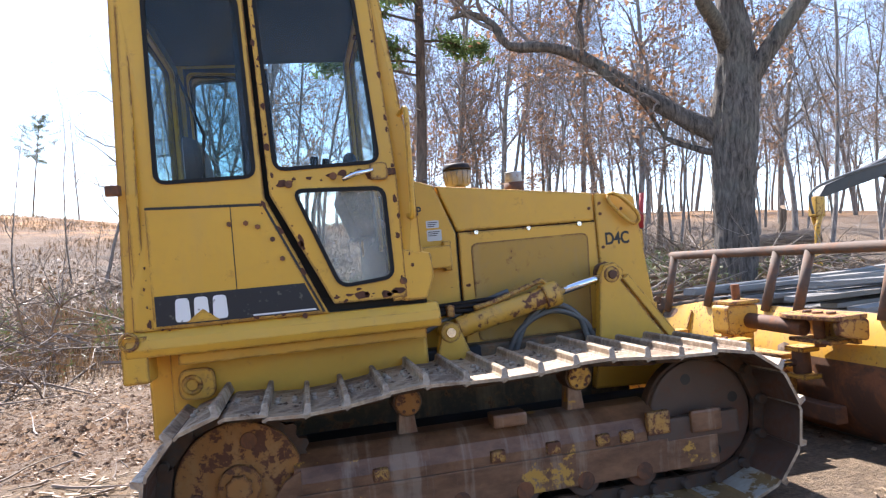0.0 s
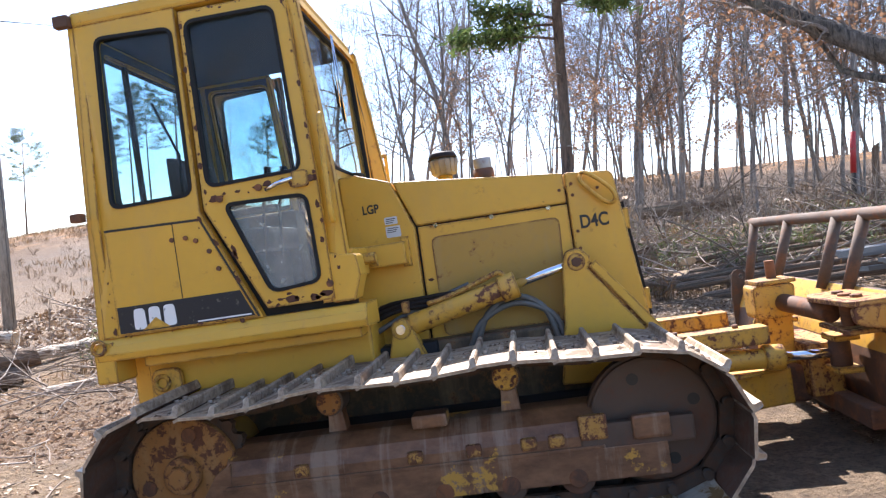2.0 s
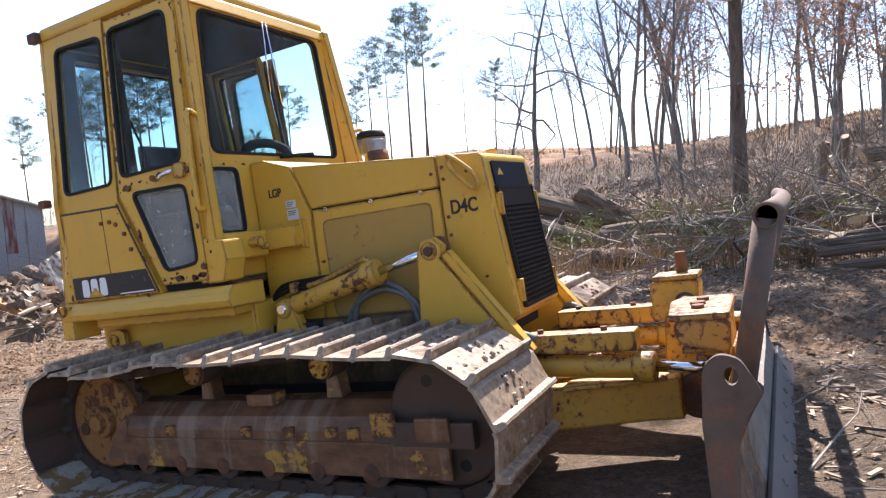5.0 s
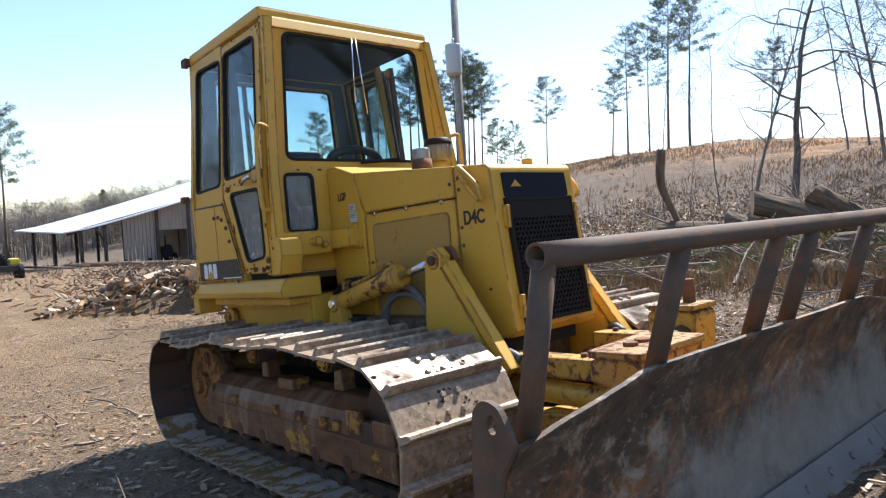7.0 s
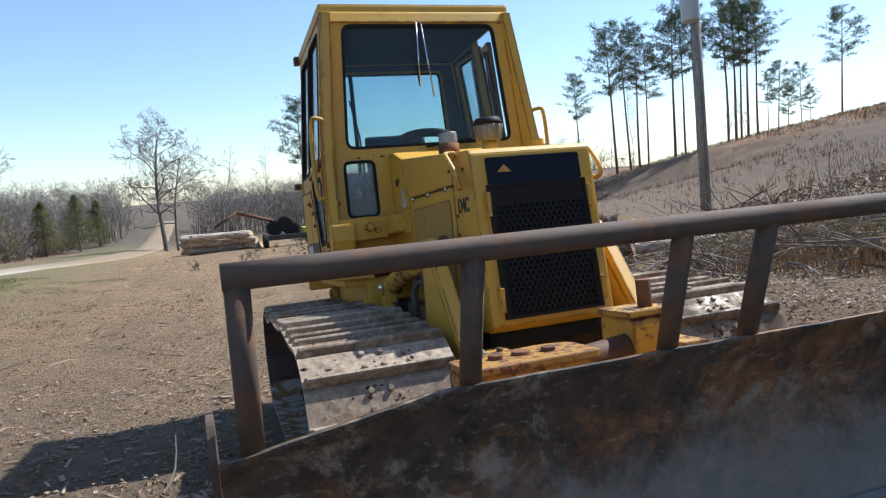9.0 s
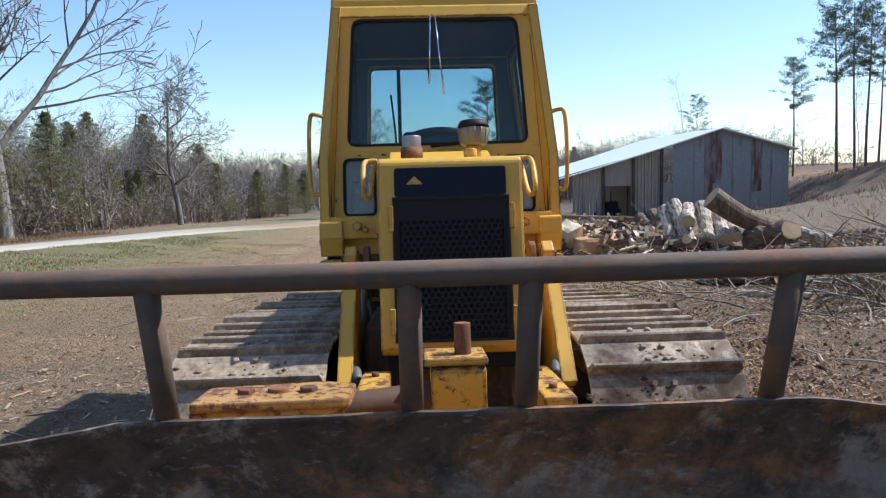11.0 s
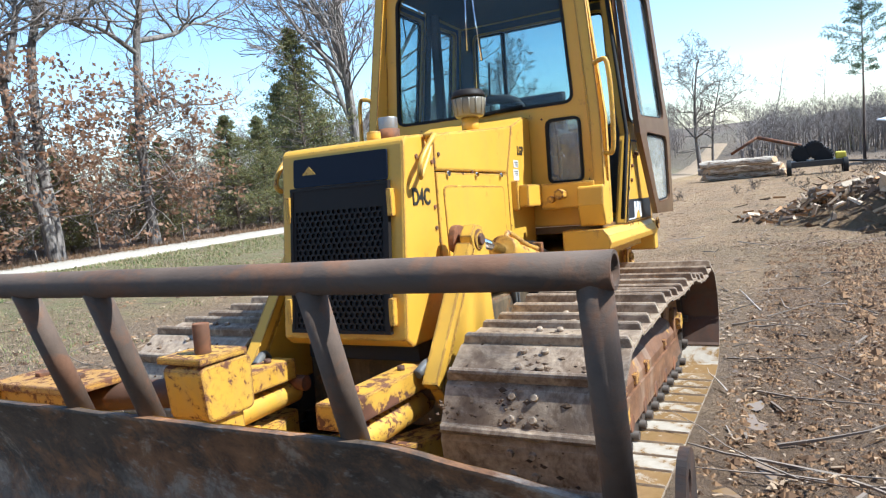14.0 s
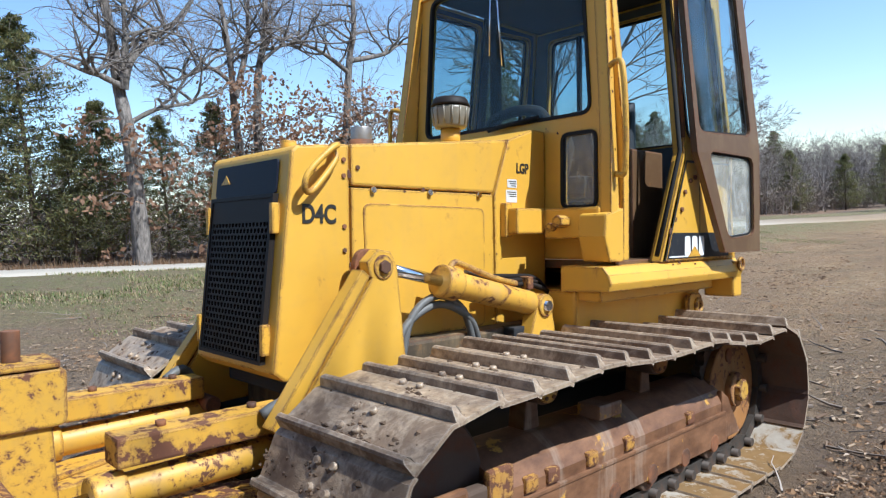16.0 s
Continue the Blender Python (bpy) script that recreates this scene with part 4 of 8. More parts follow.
# push frame, angle cylinders, swivel tower
for s in (-1, 1):
    g = part("cylinder_guard", box(1.09, 1.645, s * 0.33 - 0.058, s * 0.33 + 0.058, 0.555, 0.645, 0.010), M_flaking, D, "box guard over the angle cylinder, paint flaking to rust")
    for x in (1.2, 1.5):
        part("guard_bolt", rod((x, s * 0.33, 0.64), (x, s * 0.33, 0.662), 0.016, n=6), M_rust, g)
    ac = part("angle_cylinder", rod((1.05, s * 0.33, 0.49), (1.66, s * 0.335, 0.475), 0.052, n=20, bevel=0.006), M_yellow_worn, D, "hydraulic angle cylinder")
    part("gland", rod((1.61, s * 0.335, 0.476), (1.71, s * 0.337, 0.473), 0.066, n=20, bevel=0.012), M_yellow_worn, ac)
    part("cylinder_rod", rod((1.70, s * 0.337, 0.473), (2.00, s * 0.36, 0.465), 0.024, n=14), M_chrome, ac)
    part("rod_end", rod((1.97, s * 0.36, 0.40), (1.97, s * 0.36, 0.53), 0.05, n=14, bevel=0.008), M_rust, ac)
    part("rear_pin", rod((1.07, s * 0.33 - 0.09, 0.53), (1.07, s * 0.33 + 0.09, 0.53), 0.034, n=14, bevel=0.004), M_rust, ac)
    part("push_arm", prism([(1.0, s * 0.50), (1.0, s * 0.36), (1.62, s * 0.10), (1.78, s * 0.10), (1.78, s * 0.22), (1.62, s * 0.26)], 0.20, 0.39, "z", 0.012), M_yellow_worn, D)
    part("arm_cap", prism([(1.30, s * 0.44), (1.30, s * 0.30), (1.66, s * 0.16), (1.74, s * 0.27)], 0.39, 0.412, "z", 0.006), M_yellow_worn, D)
    part("hose", pipe(arc_pts([(1.04, s * 0.46, 0.58), (1.12, s * 0.42, 0.66), (1.20, s * 0.40, 0.63)], 4), 0.02, 8), M_hose, D)
tower = part("swivel_tower", prism(rounded([(1.68, 0.63), (1.88, 0.63), (1.90, 0.81), (1.68, 0.815)], 0.03), -0.115, 0.055, bevel=0.012), M_yellow_worn, D, "yellow swivel tower behind the blade")
part("top_plate", box(1.70, 1.90, -0.135, 0.06, 0.815, 0.838, 0.006), M_yellow_worn, tower)
part("swivel_pin", rod((1.82, -0.012, 0.835), (1.82, -0.012, 0.935), 0.026, n=14, bevel=0.003), M_rust, tower)
part("neck", prism([(1.70, 0.30), (1.86, 0.30), (1.88, 0.64), (1.72, 0.64)], -0.08, 0.04, bevel=0.012), M_yellow_worn, tower)
part("pivot_ball", rod((1.84, -0.16, 0.28), (1.84, 0.16, 0.28), 0.10, n=18, bevel=0.02), M_rust, D)
part("lock_lever", box(1.90, 1.935, 0.10, 0.135, 0.40, 0.55, 0.008), M_yellow_worn, D)
tc = part("tilt_cylinder", rod((1.90, -0.50, 0.685), (1.83, -0.10, 0.71), 0.048, n=18, bevel=0.008), M_rust, D, "rusty tilt cylinder across the push frame")
tp = part("tilt_bracket", prism(rounded([(1.86, -0.78), (1.82, -0.44), (1.86, -0.34), (2.06, -0.34), (2.07, -0.78)], 0.02, 2), 0.742, 0.768, "z", 0.006), M_trace, D, "flaking yellow bracket plate with bolt holes")
part("bracket_side", prism(rounded([(1.88, 0.66), (2.06, 0.62), (2.07, 0.743), (1.87, 0.743)], 0.03), -0.78, -0.74, bevel=0.006), M_trace, tp)
part("bracket_front", box(2.02, 2.05, -0.74, -0.36, 0.60, 0.743, 0.006), M_trace, tp)
part("bracket_low", box(1.88, 2.04, -0.70, -0.38, 0.605, 0.628, 0.006), M_trace, tp)
for x, y in ((1.95, -0.65), (1.95, -0.47)):
    part("bracket_bolt", rod((x, y, 0.766), (x, y, 0.782), 0.026, n=6, bevel=0.003), M_rust, tp)
part("bracket_pin", rod((1.94, -0.56, 0.58), (1.94, -0.56, 0.780), 0.030, n=14, bevel=0.004), M_rust, tp)

# blade
BP = [(2.185, 0.755), (2.150, 0.69), (2.118, 0.61), (2.090, 0.52), (2.075, 0.42), (2.074, 0.32), (2.088, 0.22), (2.120, 0.12), (2.165, 0.045)]
blade = part("blade", box(1.96, 2.04, -0.60, 0.60, 0.14, 0.24, 0.012), M_rust, D, "blade back beam")


def top_z(y):
    return 0.755 - max(0.0, abs(y) - 0.9) * 0.145


def mould(offset, zcut=0.0):
    pts = arc_pts([(x, 0, z) for x, z in BP], 3)
    ny = 60
    own = bmesh.new()
    grid = []
    for i in range(ny + 1):
        y = -1.47 + 2.94 * i / ny
        k = (top_z(y) - 0.045) / (0.755 - 0.045)
        row = []
        for p in pts:
            dent = 0.006 * noise.noise(Vector((p.x * 2, y * 3.1, p.z * 5))) if offset == 0 else 0
            row.append(own.verts.new((p.x - offset + dent, y, 0.045 + (p.z - 0.045) * k + (0.004 * noise.noise(Vector((0, y * 9, 3))) if p.z > 0.74 else 0))))
        grid.append(row)
    for i in range(ny):
        for j in range(len(pts) - 1):
            own.faces.new((grid[i][j], grid[i + 1][j], grid[i + 1][j + 1], grid[i][j + 1])).smooth = True
    return own, grid


bm, g1 = mould(0)
back = []
for row in g1:
    back.append([bm.verts.new((v.co.x - 0.022, v.co.y, v.co.z)) for v in row])
n, k = len(g1), len(g1[0])
for i in range(n - 1):
    for j in range(k - 1):
        bm.faces.new((back[i][j], back[i][j + 1], back[i + 1][j + 1], back[i + 1][j])).smooth = True
    bm.faces.new((g1[i][0], back[i][0], back[i + 1][0], g1[i + 1][0]))
    bm.faces.new((g1[i][-1], g1[i + 1][-1], back[i + 1][-1], back[i][-1]))
for i in (0, n - 1):
    for j in range(k - 1):
        bm.faces.new((g1[i][j], g1[i][j + 1], back[i][j + 1], back[i][j]))
part("mouldboard", bm, M_blade, blade, "curved rusty mouldboard, scoured and scratched, with sky sheen in its colour")
bm, g2 = mould(0.026)
low = [f for f in bm.faces if f.calc_center_median().z < 0.50]
own = bmesh.new()
grid_ = {}
for f in low:
    own.faces.new([grid_.setdefault(v, None) or grid_.update({v: own.verts.new(v.co)}) or grid_[v] for v in f.verts]).smooth = True
bmesh.ops.delete(bm, geom=low, context="FACES")
part("back_skin", bm, M_yellow_worn, blade)
part("lower_back_skin", own, M_rust, blade, "rusted dark lower back of the blade")
for y0, y1 in ((-1.47, -0.98), (-0.97, 0.97), (0.98, 1.47)):
    ce = part("cutting_edge", prism([(2.118, 0.135), (2.135, 0.145), (2.215, 0.0), (2.225, -0.035), (2.20, -0.035)], y0, y1, bevel=0.003), M_edge, blade, "bright worn cutting edge")
    for m in range(max(2, int((y1 - y0) / 0.24))):
        yy = y0 + (m + 0.5) * (y1 - y0) / max(2, int((y1 - y0) / 0.24))
        part("edge_bolt", rod((2.16, yy, 0.082), (2.176, yy, 0.092), 0.016, n=8), M_edge, ce)
for s in (-1, 1):
    ear = rounded([(2.03, 0.20), (2.03, 0.60), (2.05, 0.755), (2.09, 0.785), (2.14, 0.77), (2.185, 0.68), (2.13, 0.60), (2.10, 0.48), (2.085, 0.32), (2.10, 0.20)], 0.02, 3)
    hole = [(2.115 + 0.017 * math.cos(a), 0.725 + 0.024 * math.sin(a)) for a in [k * math.pi / 6 for k in range(12)]]
    part("end_plate", panel(ear, [hole], lambda u, v, d, s=s: (u, s * (1.472 + d), v), 0.018), M_pipe, blade, "end plate with a torn lifting hole")
for y in (-0.98, 0.98):
    part("rib", prism([(2.0, 0.30), (2.0, 0.44), (2.105, 0.69), (2.125, 0.66), (2.045, 0.42), (2.045, 0.30)], y - 0.012, y + 0.012, bevel=0.003), M_yellow_worn, blade)
part("pivot_box", box(1.86, 2.03, -0.24, 0.24, 0.22, 0.50, 0.02), M_trace, blade)
for s in (-1, 1):
    part("rod_bracket", box(1.92, 2.04, s * 0.36 - 0.075, s * 0.36 + 0.075, 0.37, 0.40, 0.006), M_yellow_worn, blade)
    part("rod_bracket", box(1.92, 2.04, s * 0.36 - 0.075, s * 0.36 + 0.075, 0.53, 0.56, 0.006), M_yellow_worn, blade)

# brush rack on the blade


def bow(y):
    return 0.034 * (1 - (y / 1.415) ** 2)


bar = bmesh.new()
rings = []
for r_ in (0.0335, 0.0265):
    for i in range(13):
        y = -1.418 + 2.83 * i / 12
        rings.append([bar.verts.new((2.240 + bow(y) + r_ * math.cos(2 * math.pi * k / 22), y, 1.118 + r_ * math.sin(2 * math.pi * k / 22))) for k in range(22)])
for i in list(range(12)) + list(range(13, 25)):
    for k in range(22):
        j = (k + 1) % 22
        bar.faces.new((rings[i][k], rings[i][j], rings[i + 1][j], rings[i + 1][k])).smooth = True
for i in (0, 12):
    for k in range(22):
        j = (k + 1) % 22
        bar.faces.new((rings[i][k], rings[i][j], rings[i + 13][j], rings[i + 13][k]))
bmesh.ops.recalc_face_normals(bar, faces=bar.faces)
rack = part("brush_rack", bar, M_pipe, D, "grey steel pipe brush rack welded over the blade")
for y in (-1.385, -0.802, -0.165, 0.136, 0.797, 1.375):
    post = part("rack_post", rod((2.236 + bow(y), y, 1.11), (2.130, y - 0.004, top_z(y) - 0.032), 0.031, n=18), M_pipe, rack)

# ---- tracks ----
SPX, SPZ, IDX, IDZ, RAD = -1.20, 0.402, 0.945, 0.402, 0.30


def track_path():
    top = [(SPX, SPZ + RAD), (-0.98, 0.672), (-0.72, 0.685), (-0.47, 0.722), (-0.2, 0.712), (0.08, 0.715), (0.34, 0.735), (0.62, 0.712), (0.80, 0.705), (IDX, IDZ + RAD)]
    run = [(p.x, p.z) for p in arc_pts([(x, 0, z) for x, z in top], 8)]
    run += [(IDX + RAD * math.sin(a), IDZ + RAD * math.cos(a)) for a in [math.pi * k / 30 for k in range(1, 31)]]
    run += [(IDX + (SPX - IDX) * k / 40, IDZ - RAD) for k in range(1, 41)]
    run += [(SPX - RAD * math.sin(a), SPZ - RAD * math.cos(a)) for a in [math.pi * k / 30 for k in range(1, 30)]]
    return run


def along(run, count):
    n = len(run)
    lens = [math.dist(run[i], run[(i + 1) % n]) for i in range(n)]
    total = sum(lens)
    out = []
    for k in range(count):
        d, i = total * (k + 0.35) / count, 0
        while d > lens[i]:
            d -= lens[i]
            i += 1
        a, b = run[i], run[(i + 1) % n]
        t = d / lens[i]
        out.append((a[0] + (b[0] - a[0]) * t, a[1] + (b[1] - a[1]) * t))
    return out, total / count


RUN = track_path()
SPOTS, PITCH_M = along(RUN, 38)
half = PITCH_M / 2


def shoe_mesh():
    bm = bmesh.new()
    w = 0.318
    # rolled plate: lip, flat, grouser foot
    prof = [(-half - 0.012, 0.030), (-half + 0.012, 0.042), (half - 0.022, 0.042), (half - 0.014, 0.052), (half - 0.012, 0.074), (half - 0.006, 0.080), (half + 0.006, 0.080), (half + 0.012, 0.073), (half + 0.013, 0.034), (half + 0.006, 0.028), (-half + 0.012, 0.028), (-half - 0.008, 0.018)]
    prism(prof, -w, w, "y", 0.0, bm)
    for v in bm.verts:
        if v.co.z > 0.048 and abs(v.co.y) > 0.2:
            v.co.y *= 0.985 if v.co.z < 0.06 else (0.965 if v.co.z < 0.078 else 0.94)
    for y in (-0.058, 0.022):
        for x in (-0.045, 0.03):
            rod((x, y, 0.04), (x, y, 0.056), 0.015, 0.011, 8, 0, bm)
    return bm


bm = shoe_mesh()
bmesh.ops.recalc_face_normals(bm, faces=bm.faces)
SHOE = bpy.data.meshes.new("track_shoe")
bm.to_mesh(SHOE)
bm.free()
SHOE.materials.append(M_shoe)
SHOE.materials.append(M_shoe_inner)
for f in SHOE.polygons:
    if f.normal.z < -0.4:
        f.material_index = 1
WET_SHOE = SHOE.copy()
WET_SHOE.materials[1] = M_shoe_wet
bm = bmesh.new()
for y in (-0.075, 0.055):
    prism(rounded([(-half - 0.02, -0.028), (half + 0.0, -0.034), (half + 0.03, 0.0), (half + 0.0, 0.028), (-half - 0.02, 0.028)], 0.02, 2), y, y + 0.03, "y", 0.0, bm)
rod((-half, -0.11, 0), (-half, 0.12, 0), 0.022, n=10, bm=bm)
bmesh.ops.recalc_face_normals(bm, faces=bm.faces)
LINK = bpy.data.meshes.new("track_link")
bm.to_mesh(LINK)
bm.free()
LINK.materials.append(M_link)


def disc(cx, cz, y0, y1, r, n=36, bevel=0.008, bm=None):
    return rod((cx, y0, cz), (cx, y1, cz), r, n=n, bevel=bevel, bm=bm)


mg = random.Random(17)
mud_v, mud_f = [], []
for s in (-1, 1):
    yc = s * 0.85
    n = len(SPOTS)
    for i in range(n):
        a, b, c = SPOTS[i - 1], SPOTS[i], SPOTS[(i + 1) % n]
        t = Vector((c[0] - a[0], 0, c[1] - a[1])).normalized()
        up = Vector((-t.z, 0, t.x))
        m = Matrix((t, (0, 1, 0), up)).transposed().to_4x4()
        m.translation = (b[0], yc, b[1])
        for nm, me in (("track_shoe", WET_SHOE if up.z < -0.7 else SHOE), ("track_link", LINK)):
            ob = part(nm, me, None, D)
            ob.matrix_basis = m
        # dried mud and crumbs lying on the shoe
        heaps = [(mg.uniform(-half * 0.6, half * 0.7), mg.gauss(0, 0.12), mg.uniform(0.008, 0.026)) for k in range(3)]
        for k in range(int((95 if s > 0 else 30) * (1.0 if up.z > 0.3 else 0.25))):
            foot = mg.random() < 0.55
            p = Vector((half - 0.028 - abs(mg.gauss(0, 0.012)) if foot else mg.uniform(-half, half), mg.gauss(0, 0.12) if mg.random() < 0.6 else mg.uniform(-0.3, 0.3), 0.042))
            r = 0.0025 + 0.010 * mg.random() ** 3
            if mg.random() < 0.5:
                hx, hy, hr = mg.choice(heaps)
                p = Vector((min(half - 0.025, hx + mg.gauss(0, hr)), hy + mg.gauss(0, hr * 1.3), 0.042))
            o = len(mud_v)
            for q in ((1, 0, 0), (0, 1, 0), (-1, 0, 0), (0, -1, 0), (0.2, 0.1, 0.8), (-0.3, -0.2, 0.6)):
                mud_v.append(m @ (p + Vector((q[0] * r * mg.uniform(0.6, 1.5), q[1] * r * mg.uniform(0.8, 2.2), q[2] * r * mg.uniform(0.4, 1.1)))))
            mud_f.extend([(o, o + 1, o + 4), (o + 1, o + 5, o + 4), (o + 1, o + 2, o + 5), (o + 2, o + 3, o + 5), (o + 3, o + 4, o + 5), (o + 3, o, o + 4)])
    # sprocket
    teeth = []
    for k in range(23 * 4):
        a = 2 * math.pi * k / (23 * 4)
        r = (0.292, 0.292, 0.318, 0.318)[k % 4]
        teeth.append((SPX + r * math.cos(a), SPZ + r * math.sin(a)))
    sp = part("sprocket", prism(teeth, yc - s * 0.02, yc + s * 0.025, bevel=0.0), M_link, D, "drive sprocket with worn bright teeth")
    part("sprocket_disc", disc(SPX, SPZ, yc + s * 0.02, yc + s * 0.060, 0.262), M_sprocket, sp, "rusty yellow final drive cover")
    part("hub", disc(SPX, SPZ, yc + s * 0.05, yc + s * 0.095, 0.088, 28), M_sprocket, sp)
    part("hub_cap", prism([(SPX + (0.058 if k % 2 else 0.047) * math.cos(k * math.pi / 8), SPZ + (0.058 if k % 2 else 0.047) * math.sin(k * math.pi / 8)) for k in range(16)], yc + s * 0.09, yc + s * 0.125, bevel=0.006), M_sprocket if s < 0 else M_yellow_worn, sp)
    for a in (75, 195, 315):
        part("plug", disc(SPX + 0.185 * math.cos(radians(a)), SPZ + 0.185 * math.sin(radians(a)), yc + s * 0.055, yc + s * 0.068, 0.036, 16, 0.004), M_rust, sp)
    # idler
    il = part("idler", disc(IDX, IDZ, yc - s * 0.05, yc + s * 0.05, 0.268, 40, 0.014), M_idler, D, "plain steel front idler")
    part("idler_rim", disc(IDX, IDZ, yc - s * 0.03, yc + s * 0.03, 0.282, 40, 0.006), M_link, il)
    for a in (110, 20, 200, 290):
        part("idler_hole", disc(IDX + 0.19 * math.cos(radians(a)), IDZ + 0.19 * math.sin(radians(a)), yc + s * 0.046, yc + s * 0.0515, 0.026, 14, 0), M_ink, il)
    # carrier rollers
    for x, z in ((-0.47, 0.648), (0.34, 0.660)):
        cr_ = part("carrier_roller", disc(x, z, yc - s * 0.08, yc + s * 0.045, 0.066, 22), M_idler, D, "track carrier roller with bolted cap")
        part("roller_cap", disc(x, z, yc + s * 0.045, yc + s * 0.062, 0.058, 22, 0.005), M_sprocket if x < 0 else M_yellow_worn, cr_)
        for k in range(6):
            a = k * math.pi / 3
            part("cap_bolt", disc(x + 0.042 * math.cos(a), z + 0.042 * math.sin(a), yc + s * 0.06, yc + s * 0.068, 0.008, 6, 0), M_rust, cr_)
        part("roller_post", prism([(x - 0.05, 0.45), (x + 0.05, 0.45), (x + 0.03, 0.62), (x - 0.03, 0.62)], yc - s * 0.10, yc - s * 0.02, bevel=0.008), M_frame, cr_)
    # bottom rollers
    for k in range(6):
        x = -0.86 + k * 0.29
        br_ = part("track_roller", disc(x, 0.205, yc - s * 0.10, yc + s * 0.10, 0.078, 20, 0.01), M_idler, D, "bottom track roller")
        part("roller_hub", disc(x, 0.205, yc + s * 0.095, yc + s * 0.125, 0.042, 14, 0.006), M_rust, br_)
    # roller frame: rounded box beam with a lower guard
    cs = [(0.71, 0.28), (0.94, 0.28), (0.965, 0.31), (0.965, 0.38), (0.935, 0.44), (0.86, 0.495), (0.75, 0.50), (0.71, 0.47)]
    cs = [(s * y, z) for y, z in cs]
    fr = part("roller_frame", prism(cs if s > 0 else cs[::-1], -0.98, 0.70, "x", 0.014), M_frame, D, "rust-brown track roller frame")
    part("roller_guard", box(-1.0, 0.98, yc + s * 0.095, yc + s * 0.122, 0.185, 0.325, 0.006), M_frame, fr)
    part("guard_lip", box(-0.98, 0.72, yc + s * 0.098, yc + s * 0.127, 0.322, 0.338, 0.004), M_frame, fr)
    part("front_yoke", box(0.62, 1.10, yc + s * 0.072, yc + s * 0.122, 0.315, 0.425, 0.012), M_idler, fr)
    part("yoke_block", box(0.62, 0.74, yc + s * 0.10, yc + s * 0.132, 0.36, 0.47, 0.012), M_trace, fr)
    part("yoke_cap", box(0.84, 1.0, yc + s * 0.11, yc + s * 0.14, 0.345, 0.45, 0.014), M_frame, fr)
    for x in (-0.62, -0.1, 0.16, 0.40, 0.52):
        part("frame_lug", box(x - 0.035, x + 0.035, yc + s * 0.092, yc + s * 0.128, 0.345, 0.400, 0.012), M_trace, fr)
    part("step_pad", box(-0.10, 0.06, yc - s * 0.02, yc + s * 0.09, 0.485, 0.545, 0.012), M_frame, fr)
    part("rear_guard", prism([(-1.16, 0.20), (-0.95, 0.20), (-0.95, 0.44), (-1.02, 0.40)], yc + s * 0.092, yc + s * 0.118, bevel=0.006), M_frame, fr)
    # Near-black filler for the shade between main frame and roller frame.
    part("shade_filler", box(-1.0, 0.95, s * 0.40, s * 0.72, 0.34, 0.46, 0.02), M_dark, fr)
part("final_drive", rod((SPX, -0.80, SPZ), (SPX, 0.80, SPZ), 0.17, n=24, bevel=0.02), M_yellow_dusty, D)

tagged(part("dried_mud", mesh_of("dried_mud", mud_v, mud_f, [M_mud]), None, D), "crumbs of dried mud on the track shoes", kind="stuff")

# ---- lie of the land ----
TAN = math.tan(radians(PITCH))


def road_y(x):
    return -14.3 + 2.4 * smooth(-12, -26, x) + 3.8 * smooth(-24, -46, x) - 0.6 * smooth(-60, -100, x)


def land(x, y, fine=True):
    """Height of the ground."""
    if x > 8:
        z = TAN * 8 + 0.03 * (x - 8)
    elif x > -6:
        z = TAN * x
    else:
        z = -TAN * 6 + 0.04 * (max(x, -44) + 6) - 0.05 * (min(0, max(x, -70) + 44)) * -1
        z += 2.6 * smooth(-78, -128, x) * smooth(1, -7, y)
    z = min(z, 3.2)
    z += 0.02
    z += 7.0 * smooth(2, 57, y) * (1 - 0.36 * smooth(-24, -72, x)) * (1 - 0.28 * smooth(-26, -2, x))
    z -= (1.2 + 1.0 * smooth(18, 26, y)) * smooth(-22, -38, x) * (1 - smooth(-66, -80, x)) * smooth(7, 16, y) * (1 - smooth(28, 38, y))
    z += 0.5 * smooth(-4, -12.5, y) + 0.02 * max(0, -16 - max(y, -60))
    if fine:
        near = 1 - smooth(25, 60, math.hypot(x, y))
        calm = smooth(0.1, 1.3, max(abs(x - 0.35) - 1.95, abs(y) - 1.5))
        road = smooth(1.6, 2.4, abs(y - road_y(x)))
        v = Vector((x, y, 0))
        z += near * (0.02 + 0.98 * calm) * road * (0.07 * noise.noise(v * 0.55) + 0.045 * noise.noise(v * 1.9) + 0.03 * noise.noise(v * 5.3 + Vector((7, 0, 0))))
        z += (1 - near) * road * 0.5 * noise.noise(v * 0.045)
        # wheel ruts and churned mud beside the machine
        mud = smooth(1.1, 1.5, y) * (1 - smooth(3.2, 5.0, y)) * smooth(-9, -5, x) * (1 - smooth(2.5, 4, x))
        z += mud * (0.06 * noise.noise(v * 3.7 + Vector((3, 1, 0))) + 0.03 * noise.noise(v * 8.3) - 0.02)
    return z


def spread(lim, fine_to, step, grow):
    out, d, st = [0.0], 0.0, step
    while d < lim:
        if d > fine_to:
            st *= grow
        d += st
        out.append(d)
    return out


pos = spread(1100, 5.5, 0.11, 1.11)
axis = [-p for p in pos[:0:-1]] + pos
n = len(axis)
verts = [(x, y, land(x, y)) for x in axis for y in axis]
faces = [(i * n + j, (i + 1) * n + j, (i + 1) * n + j + 1, i * n + j + 1) for i in range(n - 1) for j in range(n - 1)]

